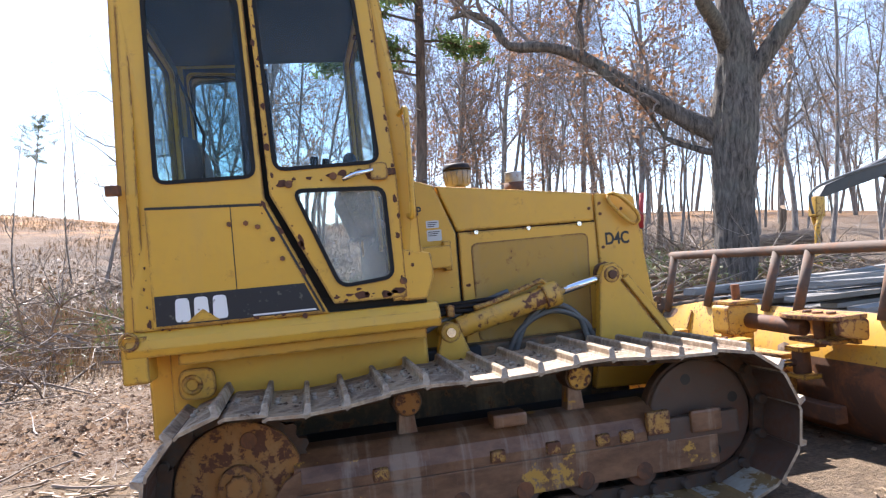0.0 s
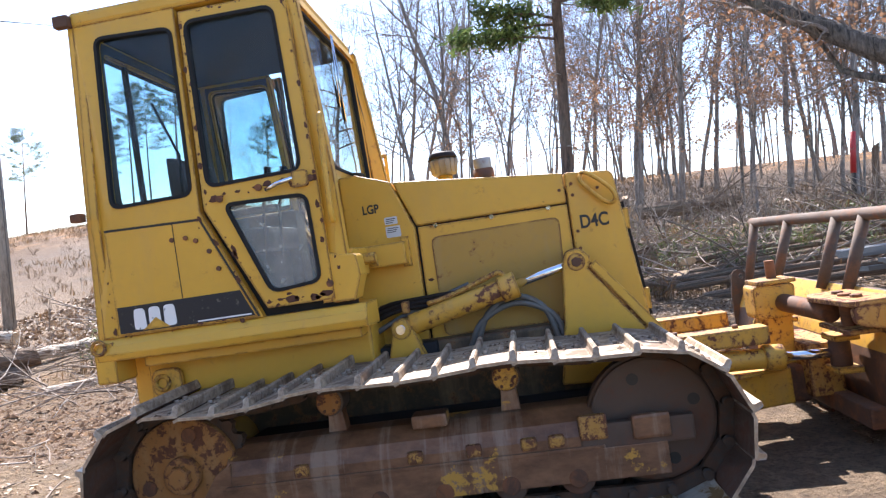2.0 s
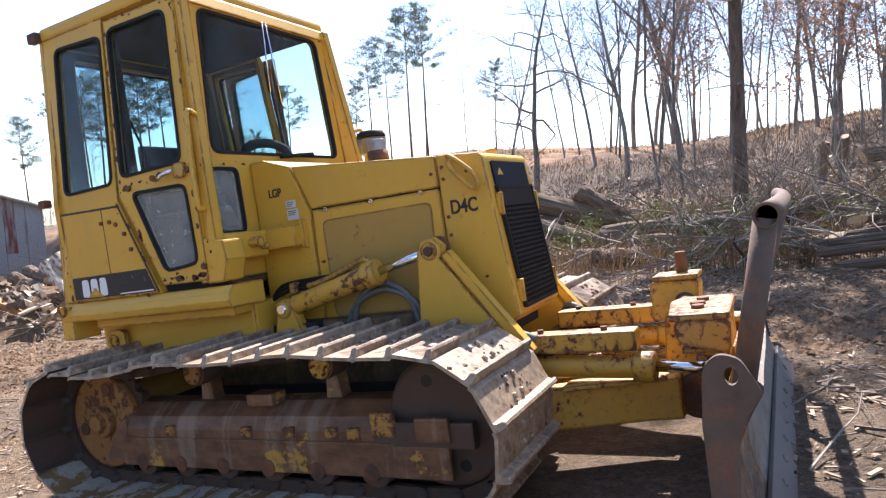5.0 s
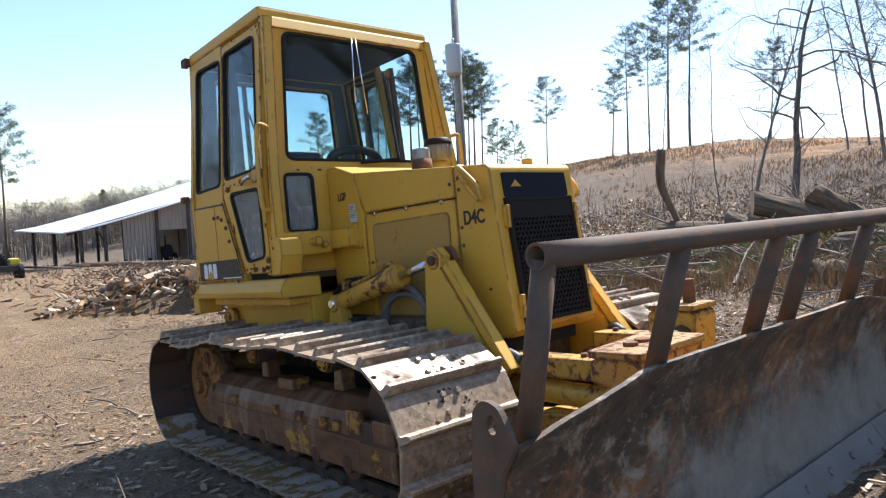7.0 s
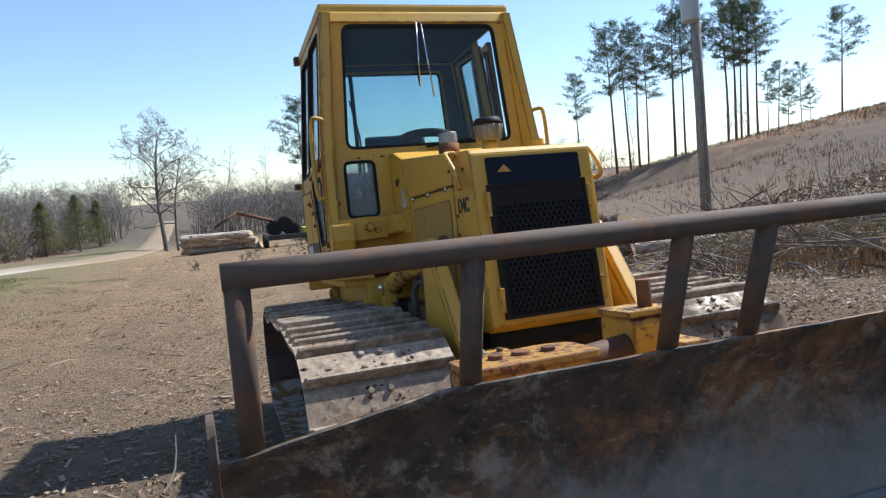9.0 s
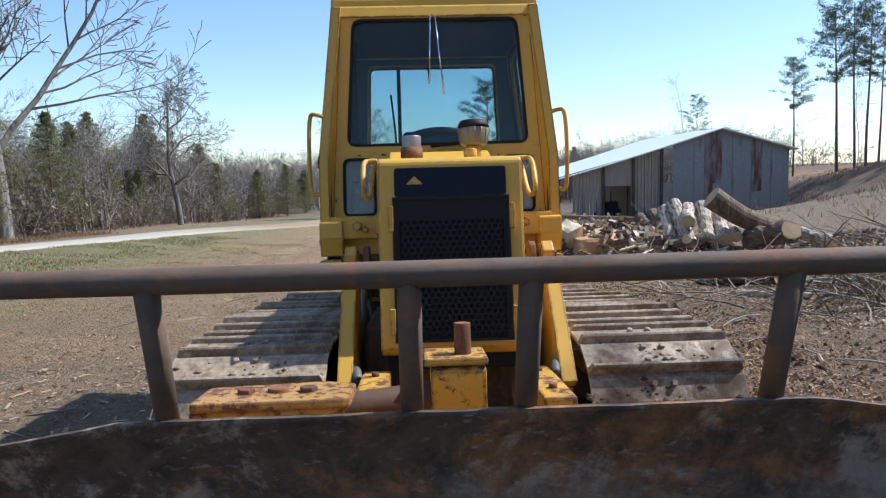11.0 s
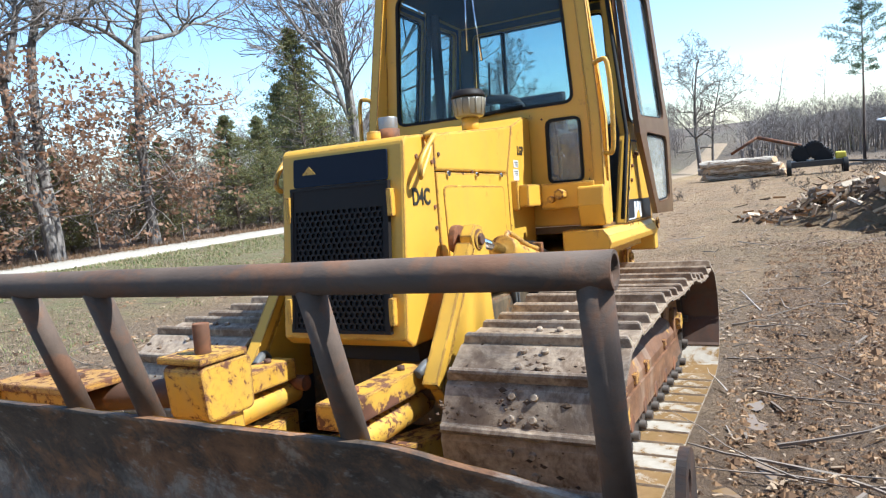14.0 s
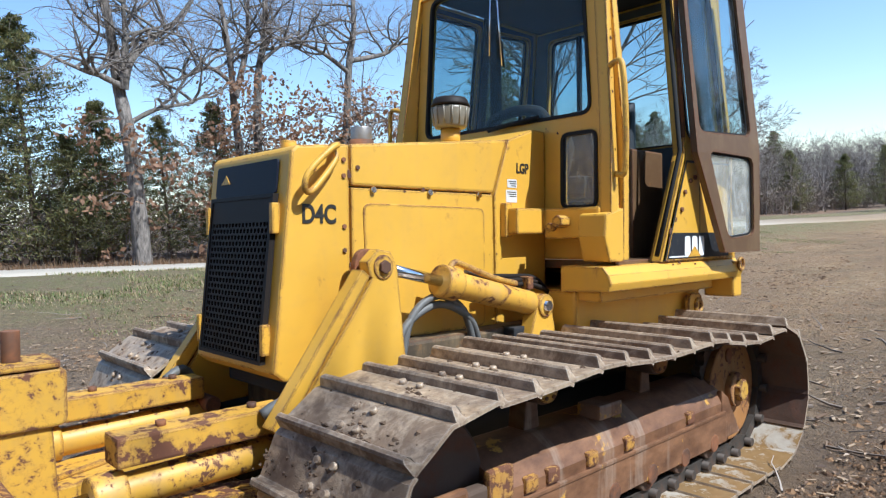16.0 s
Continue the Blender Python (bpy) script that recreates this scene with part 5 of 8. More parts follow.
M_ground = mat("forest_ground", 0.95)
m = M_ground
geo = nd(m, "NewGeometry")
sep = nd(m, "SeparateXYZ")
wire(m, geo.outputs["Position"], sep.inputs[0])
gx_, gy_ = sep.outputs[0], sep.outputs[1]
g1n, g2n, g3n, g4n = (grain(m, sc, 8, 0.7, "Object", dist=0.3) for sc in (0.5, 3.0, 14, 45))
dirt = blend(m, g2n, (0.115, 0.076, 0.044), (0.28, 0.193, 0.118))
dirt = blend(m, step(m, g3n, 0.44, 0.62), dirt, (0.31, 0.215, 0.132))
dirt = blend(m, calc(m, "MULTIPLY", step(m, g4n, 0.5, 0.62), 0.7), dirt, (0.085, 0.055, 0.036))
ruts = grain(m, 0.9, 7, 0.6, "Object", (0.16, 1.3, 1), 0.5)
sand = blend(m, step(m, g3n, 0.35, 0.65), (0.25, 0.152, 0.070), (0.43, 0.275, 0.132))
sand = blend(m, calc(m, "MULTIPLY", step(m, g2n, 0.50, 0.62), 0.7), sand, (0.44, 0.31, 0.175))
sand = blend(m, calc(m, "MULTIPLY", step(m, ruts, 0.50, 0.64), 0.65), sand, (0.20, 0.132, 0.075))
sand = blend(m, calc(m, "MULTIPLY", step(m, ruts, 0.42, 0.30), 0.5), sand, (0.31, 0.185, 0.09))
grass = blend(m, g3n, (0.105, 0.108, 0.040), (0.28, 0.230, 0.100))
straw = blend(m, g3n, (0.085, 0.052, 0.030), (0.21, 0.128, 0.070))
sedge = blend(m, g3n, (0.30, 0.135, 0.045), (0.52, 0.27, 0.095))


def zone(a, b, v):
    mr = nd(m, "MapRange")
    mr.interpolation_type = "SMOOTHSTEP"
    mr.inputs[1].default_value, mr.inputs[2].default_value = a, b
    wire(m, v, mr.inputs[0])
    return mr.outputs[0]


def wobble(v, amount):
    return calc(m, "ADD", v, calc(m, "MULTIPLY", calc(m, "SUBTRACT", g1n, 0.5), amount))


yw, xw = wobble(gy_, 9.0), wobble(gx_, 9.0)
tan = calc(m, "MULTIPLY", zone(4, -8, xw), calc(m, "MULTIPLY", zone(-11, -8, yw), calc(m, "SUBTRACT", 1.0, zone(4, 9, yw))))
sand = blend(m, calc(m, "MULTIPLY", step(m, calc(m, "ADD", g1n, calc(m, "MULTIPLY", calc(m, "SUBTRACT", g2n, 0.5), 0.5)), 0.48, 0.58), 0.6), sand, blend(m, g3n, (0.12, 0.083, 0.039), (0.26, 0.176, 0.084)))
col = blend(m, calc(m, "MULTIPLY", tan, calc(m, "ADD", calc(m, "MULTIPLY", step(m, g2n, 0.36, 0.60), 0.35), 0.6)), dirt, sand)
green = zone(-5.2, -8.8, yw)
green = calc(m, "MULTIPLY", green, calc(m, "SUBTRACT", 1.0, zone(-13.5, -15, gy_)))
col = blend(m, calc(m, "MULTIPLY", green, step(m, g2n, 0.34, 0.56)), col, grass)
hill = zone(13, 26, wobble(gy_, 14))
col = blend(m, hill, col, blend(m, step(m, g1n, 0.42, 0.62), straw, blend(m, g2n, (0.075, 0.055, 0.038), (0.19, 0.14, 0.10))))
col = blend(m, calc(m, "MULTIPLY", zone(30, 46, wobble(gy_, 22)), step(m, g1n, 0.40, 0.60)), col, sedge)
col = blend(m, calc(m, "MULTIPLY", zone(-14.6, -15.8, gy_), 0.9), col, blend(m, g3n, (0.15, 0.088, 0.052), (0.31, 0.19, 0.115)))
afar = calc(m, "MAXIMUM", zone(-60, -85, wobble(gx_, 20)), calc(m, "MAXIMUM", zone(-20, -25, wobble(gy_, 4)), zone(58, 68, wobble(gy_, 10))))
col = blend(m, calc(m, "MULTIPLY", afar, 0.85), col, blend(m, step(m, g2n, 0.35, 0.65), (0.060, 0.046, 0.035), (0.145, 0.11, 0.08)))
mudm = calc(m, "MULTIPLY", calc(m, "MULTIPLY", zone(0.9, 1.5, wobble(gy_, 1.5)), calc(m, "SUBTRACT", 1.0, zone(3.6, 6.5, wobble(gy_, 3)))), zone(-9, -5, gx_))
mudm = calc(m, "MULTIPLY", mudm, calc(m, "SUBTRACT", 1.0, zone(2.0, 3.5, gx_)))
col = blend(m, calc(m, "MULTIPLY", mudm, 0.8), col, blend(m, g3n, (0.065, 0.035, 0.017), (0.25, 0.145, 0.070)))
finish(m, col, blend(m, mudm, (0.95, 0.95, 0.95), (0.85, 0.85, 0.85)), None, calc(m, "ADD", calc(m, "ADD", g3n, g2n), calc(m, "MULTIPLY", g4n, 0.5)), 1.0, 0.09)
ground = new("ground", mesh_of("ground", verts, faces, [M_ground], shade=True))
tagged(ground, "sloping bare ground of dirt, dead leaves and wood chips, grassy towards the road", "ground", kind="structure")

# gravel road
M_road = mat("pale_gravel", 0.95)
m = M_road
rgeo, rsep = nd(m, "NewGeometry"), nd(m, "SeparateXYZ")
wire(m, rgeo.outputs["Position"], rsep.inputs[0])
gravel = blend(m, grain(m, 40, 8), blend(m, grain(m, 1.1, 6, 0.7), (0.24, 0.195, 0.145), (0.43, 0.375, 0.30)), (0.46, 0.41, 0.335))
clay = blend(m, grain(m, 1.6, 7, 0.7), (0.20, 0.135, 0.078), (0.34, 0.25, 0.155))
finish(m, blend(m, zone(-24, -40, rsep.outputs[0]), gravel, clay), None, None, grain(m, 70, 4), 0.6, 0.02)
rv, rf = [], []
xs = [40 - 1.0 * k for k in range(0, 110)] + [-70 - 2.5 * k for k in range(16)]
for i, x in enumerate(xs):
    c = road_y(x)
    for j, w in enumerate((-1.35, -1.2, -0.5, 0.5, 1.2, 1.35)):
        e = 0.22 * noise.noise(Vector((x * 0.5, w, 0))) + 0.1 * noise.noise(Vector((x * 1.7, w, 3)))
        rv.append((x, c + w + (e if abs(w) > 1 else 0), land(x, c + w, False) + (-0.10 if abs(w) > 1.3 else 0.045)))
    if i:
        rf += [((i - 1) * 6 + j, (i - 1) * 6 + j + 1, i * 6 + j + 1, i * 6 + j) for j in range(5)]
road = new("road", mesh_of("road", rv, rf, [M_road], shade=True))
tagged(road, "pale gravel farm road curving past the clearing", "road", kind="structure")


# ---- trees ----
class Sprout:
    """Gathers the tubes of a tree: stout wood and thin twigs apart."""

    def __init__(self, seed):
        self.r = random.Random(seed)
        self.wood, self.twigs, self.tips, self.least = ([], []), ([], []), [], 0.004

    def tube(self, bag, pts, radii, n):
        vs, fs = pipe_data(pts, radii, n, False)
        o = len(bag[0])
        bag[0].extend(vs)
        bag[1].extend([tuple(i + o for i in f) for f in fs])

    def grow(self, p, d, length, r, level, plan):
        segs, sides, kids, wander, ratio, spread_, rise, first = plan[level]
        pts, radii = [p], [r]
        q, dd = p.copy(), d.normalized()
        for i in range(segs):
            dd = (dd + Vector((self.r.gauss(0, wander), self.r.gauss(0, wander), self.r.gauss(0, wander) + rise))).normalized()
            q = q + dd * length / segs
            pts.append(q.copy())
            radii.append(max(self.least, r * (1 - 0.78 * (i + 1) / segs)))
        self.tube(self.wood if level < 2 else self.twigs, pts, radii, sides)
        self.tips.append((pts[-1], dd, level))
        if level + 1 >= len(plan):
            return
        for k in range(kids):
            t = first + (1 - first) * (k + self.r.random()) / kids
            i = min(segs - 1, int(t * segs))
            base = pts[i].lerp(pts[i + 1], t * segs - i)
            ax = (pts[i + 1] - pts[i]).normalized()
            sd = ax.orthogonal().normalized()
            sd.rotate(Matrix.Rotation(self.r.random() * 6.283, 3, ax))
            an = radians(spread_ * (0.7 + 0.6 * self.r.random()))
            nd_ = ax * math.cos(an) + sd * math.sin(an)
            rr = radii[i] + (radii[i + 1] - radii[i]) * (t * segs - i)
            self.grow(base, nd_, length * ratio * (1.15 - 0.6 * t) * (0.7 + 0.6 * self.r.random()), rr * 0.55, level + 1, plan)


def leaf_bits(bag, at, rng, count, reach, size, slim=1.0, droop=0.0):
    vs, fs = bag
    for _ in range(count):
        c = Vector(at) + Vector((rng.gauss(0, reach), rng.gauss(0, reach), rng.gauss(0, reach * 0.7) - droop))
        a = Vector((rng.gauss(0, 1), rng.gauss(0, 1), rng.gauss(0, 1))).normalized()
        b = a.orthogonal().normalized()
        b.rotate(Matrix.Rotation(rng.random() * 6.28, 3, a))
        s = size * (0.6 + 0.8 * rng.random())
        o = len(vs)
        vs.extend([c - a * s * 0.5, c + b * s * 0.3 * slim, c + a * s * 0.5, c - b * s * 0.3 * slim])
        fs.append((o, o + 1, o + 2, o + 3))


PLAN_FULL = [(10, 9, 14, 0.045, 0.50, 68, 0.02, 0.30), (8, 6, 8, 0.30, 0.50, 50, 0.035, 0.15), (5, 3, 6, 0.28, 0.5, 46, 0.03, 0.12), (3, 3, 0, 0.3, 0.5, 42, 0.0, 0.2)]
PLAN_SLIM = [(11, 7, 20, 0.055, 0.24, 50, 0.02, 0.26), (4, 4, 7, 0.18, 0.5, 44, 0.06, 0.2), (3, 3, 4, 0.2, 0.55, 40, 0.04, 0.2), (2, 3, 0, 0.25, 0.5, 40, 0.0, 0.2)]


def broadleaf(seed, height, r, plan, leaves=0, low=False, barkmat=None, lean=0.025, big=False, least=0.006):
    """Meshes of one bare or leaf-holding tree: trunk, crown of twigs, dry leaves."""
    s = Sprout(seed)
    s.least = least
    d = Vector((s.r.gauss(0, lean), s.r.gauss(0, lean), 1))
    s.grow(Vector((0, 0, -0.25)), d, height, r, 0, plan)
    out = [("trunk", mesh_of("trunk", *s.wood, [barkmat or M_bark], shade=True)), ("crown", mesh_of("crown", *s.twigs, [M_twig]))]
    if leaves:
        bag = ([], [])
        tips = [t for t in s.tips if t[2] >= 2 and (not low or t[0].z < height * (0.50 + 0.3 * s.r.random()))]
        s.r.shuffle(tips)
        for p, _, _ in tips[:leaves]:
            leaf_bits(bag, p, s.r, 8 if low else 6, 0.26 if big else 0.2, 0.19 if big else 0.10)
        out.append(("dry_leaves", mesh_of("dry_leaves", *bag, [M_oakleaf])))
    return out


def pine(seed, height, r, bare=0.55):
    s = Sprout(seed)
    pts, rad = [], []
    lx, ly = s.r.gauss(0, 0.02), s.r.gauss(0, 0.02)
    for i in range(11):
        t = i / 10
        pts.append(Vector((lx * t * height + 0.05 * math.sin(t * 7 + seed), ly * t * height, -0.25 + t * height)))
        rad.append(r * (1 - 0.8 * t))
    s.tube(s.wood, pts, rad, 8)
    bag = ([], [])
    k = 46
    for j in range(k):
        t = bare + (0.995 - bare) * (j + s.r.random()) / k
        base = pts[min(9, int(t * 10))].lerp(pts[min(10, int(t * 10) + 1)], t * 10 - min(9, int(t * 10)))
        a = s.r.random() * 6.283
        u = (t - bare) / (1 - bare)
        ln = height * 0.135 * (0.35 + 1.0 * math.sin(min(1, u * 1.15 + 0.12) * math.pi * 0.93)) * (0.55 + 0.7 * s.r.random())
        d = Vector((math.cos(a), math.sin(a), 0.15 + 0.5 * u))
        bp = [base, base + d * ln * 0.5 + Vector((0, 0, -0.03 * ln)), base + d * ln]
        s.tube(s.twigs, bp, [0.03, 0.02, 0.008], 3)
        for w in (0.5, 0.72, 0.88, 1.0):
            c = base + d * ln * w
            for _ in range(2):
                leaf_bits(bag, c + Vector((s.r.gauss(0, 0.16), s.r.gauss(0, 0.16), 0.06)), s.r, 13, 0.17, 0.34, 0.22)
    for j in range(7):
        t = 0.25 + 0.28 * s.r.random()
        base = pts[int(t * 10)]
        a = s.r.random() * 6.283
        s.tube(s.twigs, [base, base + Vector((math.cos(a), math.sin(a), -0.1)) * 0.9], [0.02, 0.006], 3)
    return [("trunk", mesh_of("trunk", *s.wood, [M_bark_pine], shade=True)), ("crown", mesh_of("crown", *s.twigs, [M_twig])), ("needles", mesh_of("needles", *bag, [M_needle]))]


def cedar(seed, height, width):
    """A red-cedar: ascending limbs clothed in short dense sprays, ragged outside and dark within."""
    s = Sprout(seed)
    s.tube(s.wood, [Vector((0, 0, -0.2)), Vector((0.03, 0, height * 0.5)), Vector((0, 0.03, height * 0.97))], [0.13, 0.08, 0.015], 7)
    bag = ([], [])
    for j in range(250):
        t = 0.03 + 0.96 * (j + s.r.random()) / 250
        a = s.r.random() * 6.283
        ln = width * min(1.0, 0.6 + 2.2 * t) * (1 - t) ** 0.9 * (0.35 + 0.80 * s.r.random()) * (1.0 if s.r.random() < 0.85 else 1.3) + 0.12
        base = Vector((0, 0, t * height))
        tip = base + Vector((math.cos(a) * ln, math.sin(a) * ln, ln * (0.05 + 0.35 * s.r.random())))
        s.tube(s.twigs, [base, tip], [0.022, 0.005], 3)
        for w in (0.35, 0.55, 0.70, 0.82, 0.92, 1.0):
            c = base.lerp(tip, w)
            side = Vector((-math.sin(a), math.cos(a), 0)) * s.r.gauss(0, 0.13 * ln)
            leaf_bits(bag, c + side, s.r, 12, 0.07 + 0.04 * ln, 0.17, 0.45, 0.03)
    return [("trunk", mesh_of("trunk", *s.wood, [M_bark_pine], shade=True)), ("crown", mesh_of("crown", *s.twigs, [M_twig])), ("foliage", mesh_of("foliage", *bag, [M_cedar]))]


def plant(name, kit, label, category, x, y, turn=0.0, scale=1.0, group="", lean=0.0):
    ob = thing(name, label, category, (x, y, land(x, y)), (lean, lean * math.sin(x * 7 + y * 3), turn), group)
    ob.scale = (scale,) * 3
    for nm, me in kit:
        part(nm, me, None, ob)
    return ob


slim = [broadleaf(100 + i, 12.5 + 1.1 * i, (0.05, 0.075, 0.12, 0.065, 0.16, 0.09, 0.055)[i], PLAN_SLIM, barkmat=M_bark_wood if i % 3 else M_bark, lean=0.05) for i in range(7)]
slim_leafy = [broadleaf(200 + i, 8 + 2.2 * i, 0.045 + 0.022 * i, PLAN_SLIM, 150, True, barkmat=M_bark_wood) for i in range(4)]
full = [broadleaf(300 + i, 12.5 + i, 0.20, PLAN_FULL, 0, barkmat=M_bark) for i in range(3)]
PLAN_OAK = [(10, 10, 15, 0.05, 0.52, 60, 0.02, 0.28), (8, 5, 9, 0.24, 0.50, 46, 0.04, 0.15), (5, 3, 6, 0.25, 0.52, 44, 0.04, 0.12), (3, 3, 4, 0.22, 0.5, 42, 0.02, 0.15), (2, 3, 0, 0.2, 0.5, 40, 0.0, 0.2)]
PLAN_FAN = [(6, 9, 17, 0.03, 0.70, 36, 0.03, 0.20), (8, 5, 13, 0.085, 0.50, 33, 0.035, 0.15), (5, 3, 6, 0.12, 0.5, 35, 0.03, 0.2), (4, 3, 4, 0.16, 0.5, 36, 0.02, 0.2), (2, 3, 0, 0.2, 0.5, 38, 0.0, 0.2)]
fanned = broadleaf(352, 11, 0.26, PLAN_FAN, 0, barkmat=M_bark_wood, least=0.014)
field_oak = broadleaf(353, 11, 0.24, PLAN_OAK, 0, barkmat=M_bark, least=0.014)
pines = [pine(400 + i, 14 + 1.3 * i, 0.15, 0.55 + 0.03 * (i % 3)) for i in range(4)]
cedars = [cedar(500 + i, 7.4 + 1.2 * i, (3.1, 3.6, 4.3)[i]) for i in range(3)]

# woods up the slope
woods = []
tr = random.Random(21)
tries = 0
while len(woods) < 235 and tries < 12000:
    tries += 1
    x, y = tr.uniform(-16, 62), tr.uniform(14.5, 62)
    side = math.degrees(math.atan2(y + 3.0, x - 2.6))
    if side > 109 or (side > 104 and tr.random() < 0.5) or y < 15.5 + max(0, 3 - x) * 1.2 or any((x - a) ** 2 + (y - b) ** 2 < 2.4 for a, b in woods):
        continue
    woods.append((x, y))
woods += [(tr.uniform(3, 17), tr.uniform(15, 25)) for _ in range(8)]
woods += [(tr.uniform(3, 14), tr.uniform(18, 38)) for _ in range(10)]
for i, (x, y) in enumerate(woods):
    if (tr.random() < 0.30 and y < 46) or i >= len(woods) - 18:
        plant("tree", tr.choice(slim_leafy), "young oak holding dry red-brown leaves in the woods", "tree", x, y, tr.uniform(0, 360), tr.uniform(0.7, 1.15), "woodland trees", tr.gauss(0, 2.5))
    else:
        plant("tree", tr.choice(slim), "tall bare grey-barked forest tree in early spring", "tree", x, y, tr.uniform(0, 360), tr.uniform(0.75, 1.2), "woodland trees", tr.gauss(0, 2.5))

# the great oak beside the log yard
og = Sprout(77)
oak_plan = [(8, 14, 0, 0.03, 0.5, 60, 0.01, 0.3), (9, 9, 9, 0.16, 0.40, 50, 0.035, 0.18), (6, 5, 6, 0.2, 0.5, 45, 0.04, 0.2), (4, 3, 5, 0.22, 0.5, 42, 0.03, 0.2), (3, 3, 0, 0.2, 0.5, 40, 0.0, 0.2)]
OAK_LINE = arc_pts([(0, 0, -0.4), (0, 0, 0.1), (0.02, 0, 0.9), (0.0, 0.03, 2.1), (0.05, 0, 3.1), (0.1, 0, 4.2), (0.05, 0.1, 6.2), (0.3, 0, 8.4), (0.2, 0.2, 11)], 10)
ov, of = pipe_data(OAK_LINE, [0.46 - 0.13 * smooth(0, 10, k) + 0.07 * smooth(26, 43, k) * (1 - smooth(43, 60, k)) - 0.27 * smooth(36, 80, k) for k in range(81)], 56, False)
for i, v in enumerate(ov):
    v = Vector(v)
    c = OAK_LINE[min(80, i // 56)]
    out = Vector((v.x - c.x, v.y - c.y, 0))
    fur = abs(noise.noise(Vector((v.x * 9, v.y * 9, v.z * 1.6)))) + 0.5 * abs(noise.noise(Vector((v.x * 21, v.y * 21, v.z * 5))))
    lump = noise.noise(Vector((v.x * 2, v.y * 2, v.z * 0.9 + 4)))
    ov[i] = v + out.normalized() * (0.075 * (fur - 0.35) + 0.05 * lump) * min(1, out.length * 4)
og.wood[0].extend(ov)
og.wood[1].extend(of)
for base, d, ln, r in (((-2.2, 1.33, 4.5), (-0.2, 0.3, 1.0), 2.6, 0.07), ((-0.15, 0.1, 2.55), (-0.7, 0.6, 0.22), 2.6, 0.07), ((0.2, -0.1, 3.7), (0.55, -0.4, 1.0), 6.0, 0.17), ((-0.1, 0, 4.4), (-0.6, -0.5, 0.8), 4.8, 0.15),
                       ((0, 0.2, 5.6), (0.2, 0.9, 0.7), 5, 0.14), ((0.1, -0.2, 5.4), (0.3, -0.9, 0.8), 4.6, 0.13), ((0, 0, 7.2), (-0.7, 0.2, 0.8), 4.2, 0.12), ((0.2, 0, 8.2), (0.6, 0.3, 0.8), 4, 0.11),
                       ((0.1, 0, 3.6), (0.9, 0.4, 0.35), 4.0, 0.10)):
    og.grow(Vector(base), Vector(d), ln, r, 1, oak_plan)
# the long crooked limb over the log yard
LIMB = arc_pts([(0, 0.05, 2.75), (-0.3, 0.25, 3.0), (-0.68, 0.48, 3.26), (-1.13, 0.76, 3.64), (-1.65, 1.06, 4.07), (-2.21, 1.33, 4.52), (-2.84, 1.61, 4.77), (-3.5, 1.86, 4.83), (-3.8, 1.96, 5.28), (-4.23, 2.09, 5.49), (-4.6, 2.19, 5.41)], 3)
og.tube(og.wood, LIMB, [0.22 * (1 - 0.8 * (k / 30) ** 0.8) + 0.01 * math.sin(k * 1.7) for k in range(len(LIMB))], 10)
for k in range(5, 31, 2):
    d = Vector((og.r.gauss(-0.2, 0.6), og.r.gauss(0, 0.6), og.r.uniform(0.1, 1.0)))
    og.grow(LIMB[k], d, og.r.uniform(1.0, 2.4), 0.045, 2, oak_plan)
bag = ([], [])
tips = [t for t in og.tips if t[2] >= 2 and t[0].z > 3.3]
og.r.shuffle(tips)
for p, _, _ in tips[:1150]:
    leaf_bits(bag, p, og.r, 6, 0.20, 0.10)
M_bark_oak = bark("oak_bark", (0.018, 0.014, 0.012), (0.20, 0.165, 0.135), 16)
OAK = (6.42, 6.6)
plant("oak_tree", [("trunk", mesh_of("trunk", *og.wood, [M_bark_oak], shade=True)), ("crown", mesh_of("crown", *og.twigs, [M_twig])), ("dry_leaves", mesh_of("dry_leaves", *bag, [M_oakleaf]))],
      "massive old oak with furrowed bark, spreading limbs and dry brown leaves", "tree", *OAK)
# the pine behind the yard, with low living boughs on one side
bg_ = random.Random(61)
bough_w, bough_n = ([], []), ([], [])
for z, a, ln in ((5.1, 185, 2.3), (5.5, 205, 1.9), (5.4, 160, 1.6), (6.3, 190, 2.6), (6.6, 230, 1.8), (6.9, 150, 2.0), (7.4, 100, 1.4), (7.6, 200, 2.4), (8.2, 170, 2.2), (5.9, 20, 1.5), (7.0, 340, 1.8), (8.4, 260, 1.6)):
    d = Vector((math.cos(radians(a)), math.sin(radians(a)), 0))
    pts = arc_pts([Vector((0, 0, z)), d * ln * 0.4 + Vector((0, 0, z + 0.10)), d * ln * 0.75 + Vector((0, 0, z + 0.02)), d * ln + Vector((0, 0, z + 0.10))], 3)
    vs, fs = pipe_data(pts, [0.035 - 0.003 * i for i in range(len(pts))], 4, False)
    o = len(bough_w[0])
    bough_w[0].extend(vs)
    bough_w[1].extend([tuple(i + o for i in f) for f in fs])
    for p in pts[3:]:
        for _ in range(3):
            leaf_bits(bough_n, p + Vector((bg_.gauss(0, 0.16), bg_.gauss(0, 0.16), bg_.gauss(0.02, 0.06))), bg_, 24, 0.12, 0.24, 0.34)
M_needle_near = leafy("sunlit_pine_needles", (0.05, 0.085, 0.025), (0.10, 0.15, 0.045), (0.14, 0.17, 0.055), through=0.4)
plant("pine_tree", pines[1] + [("bough", mesh_of("bough", *bough_w, [M_bark_pine])), ("bough_needles", mesh_of("bough_needles", *bough_n, [M_needle_near]))],
      "tall dark-trunked pine with low green boughs behind the log yard", "tree", 1.52, 9.97, 0, 0.95)
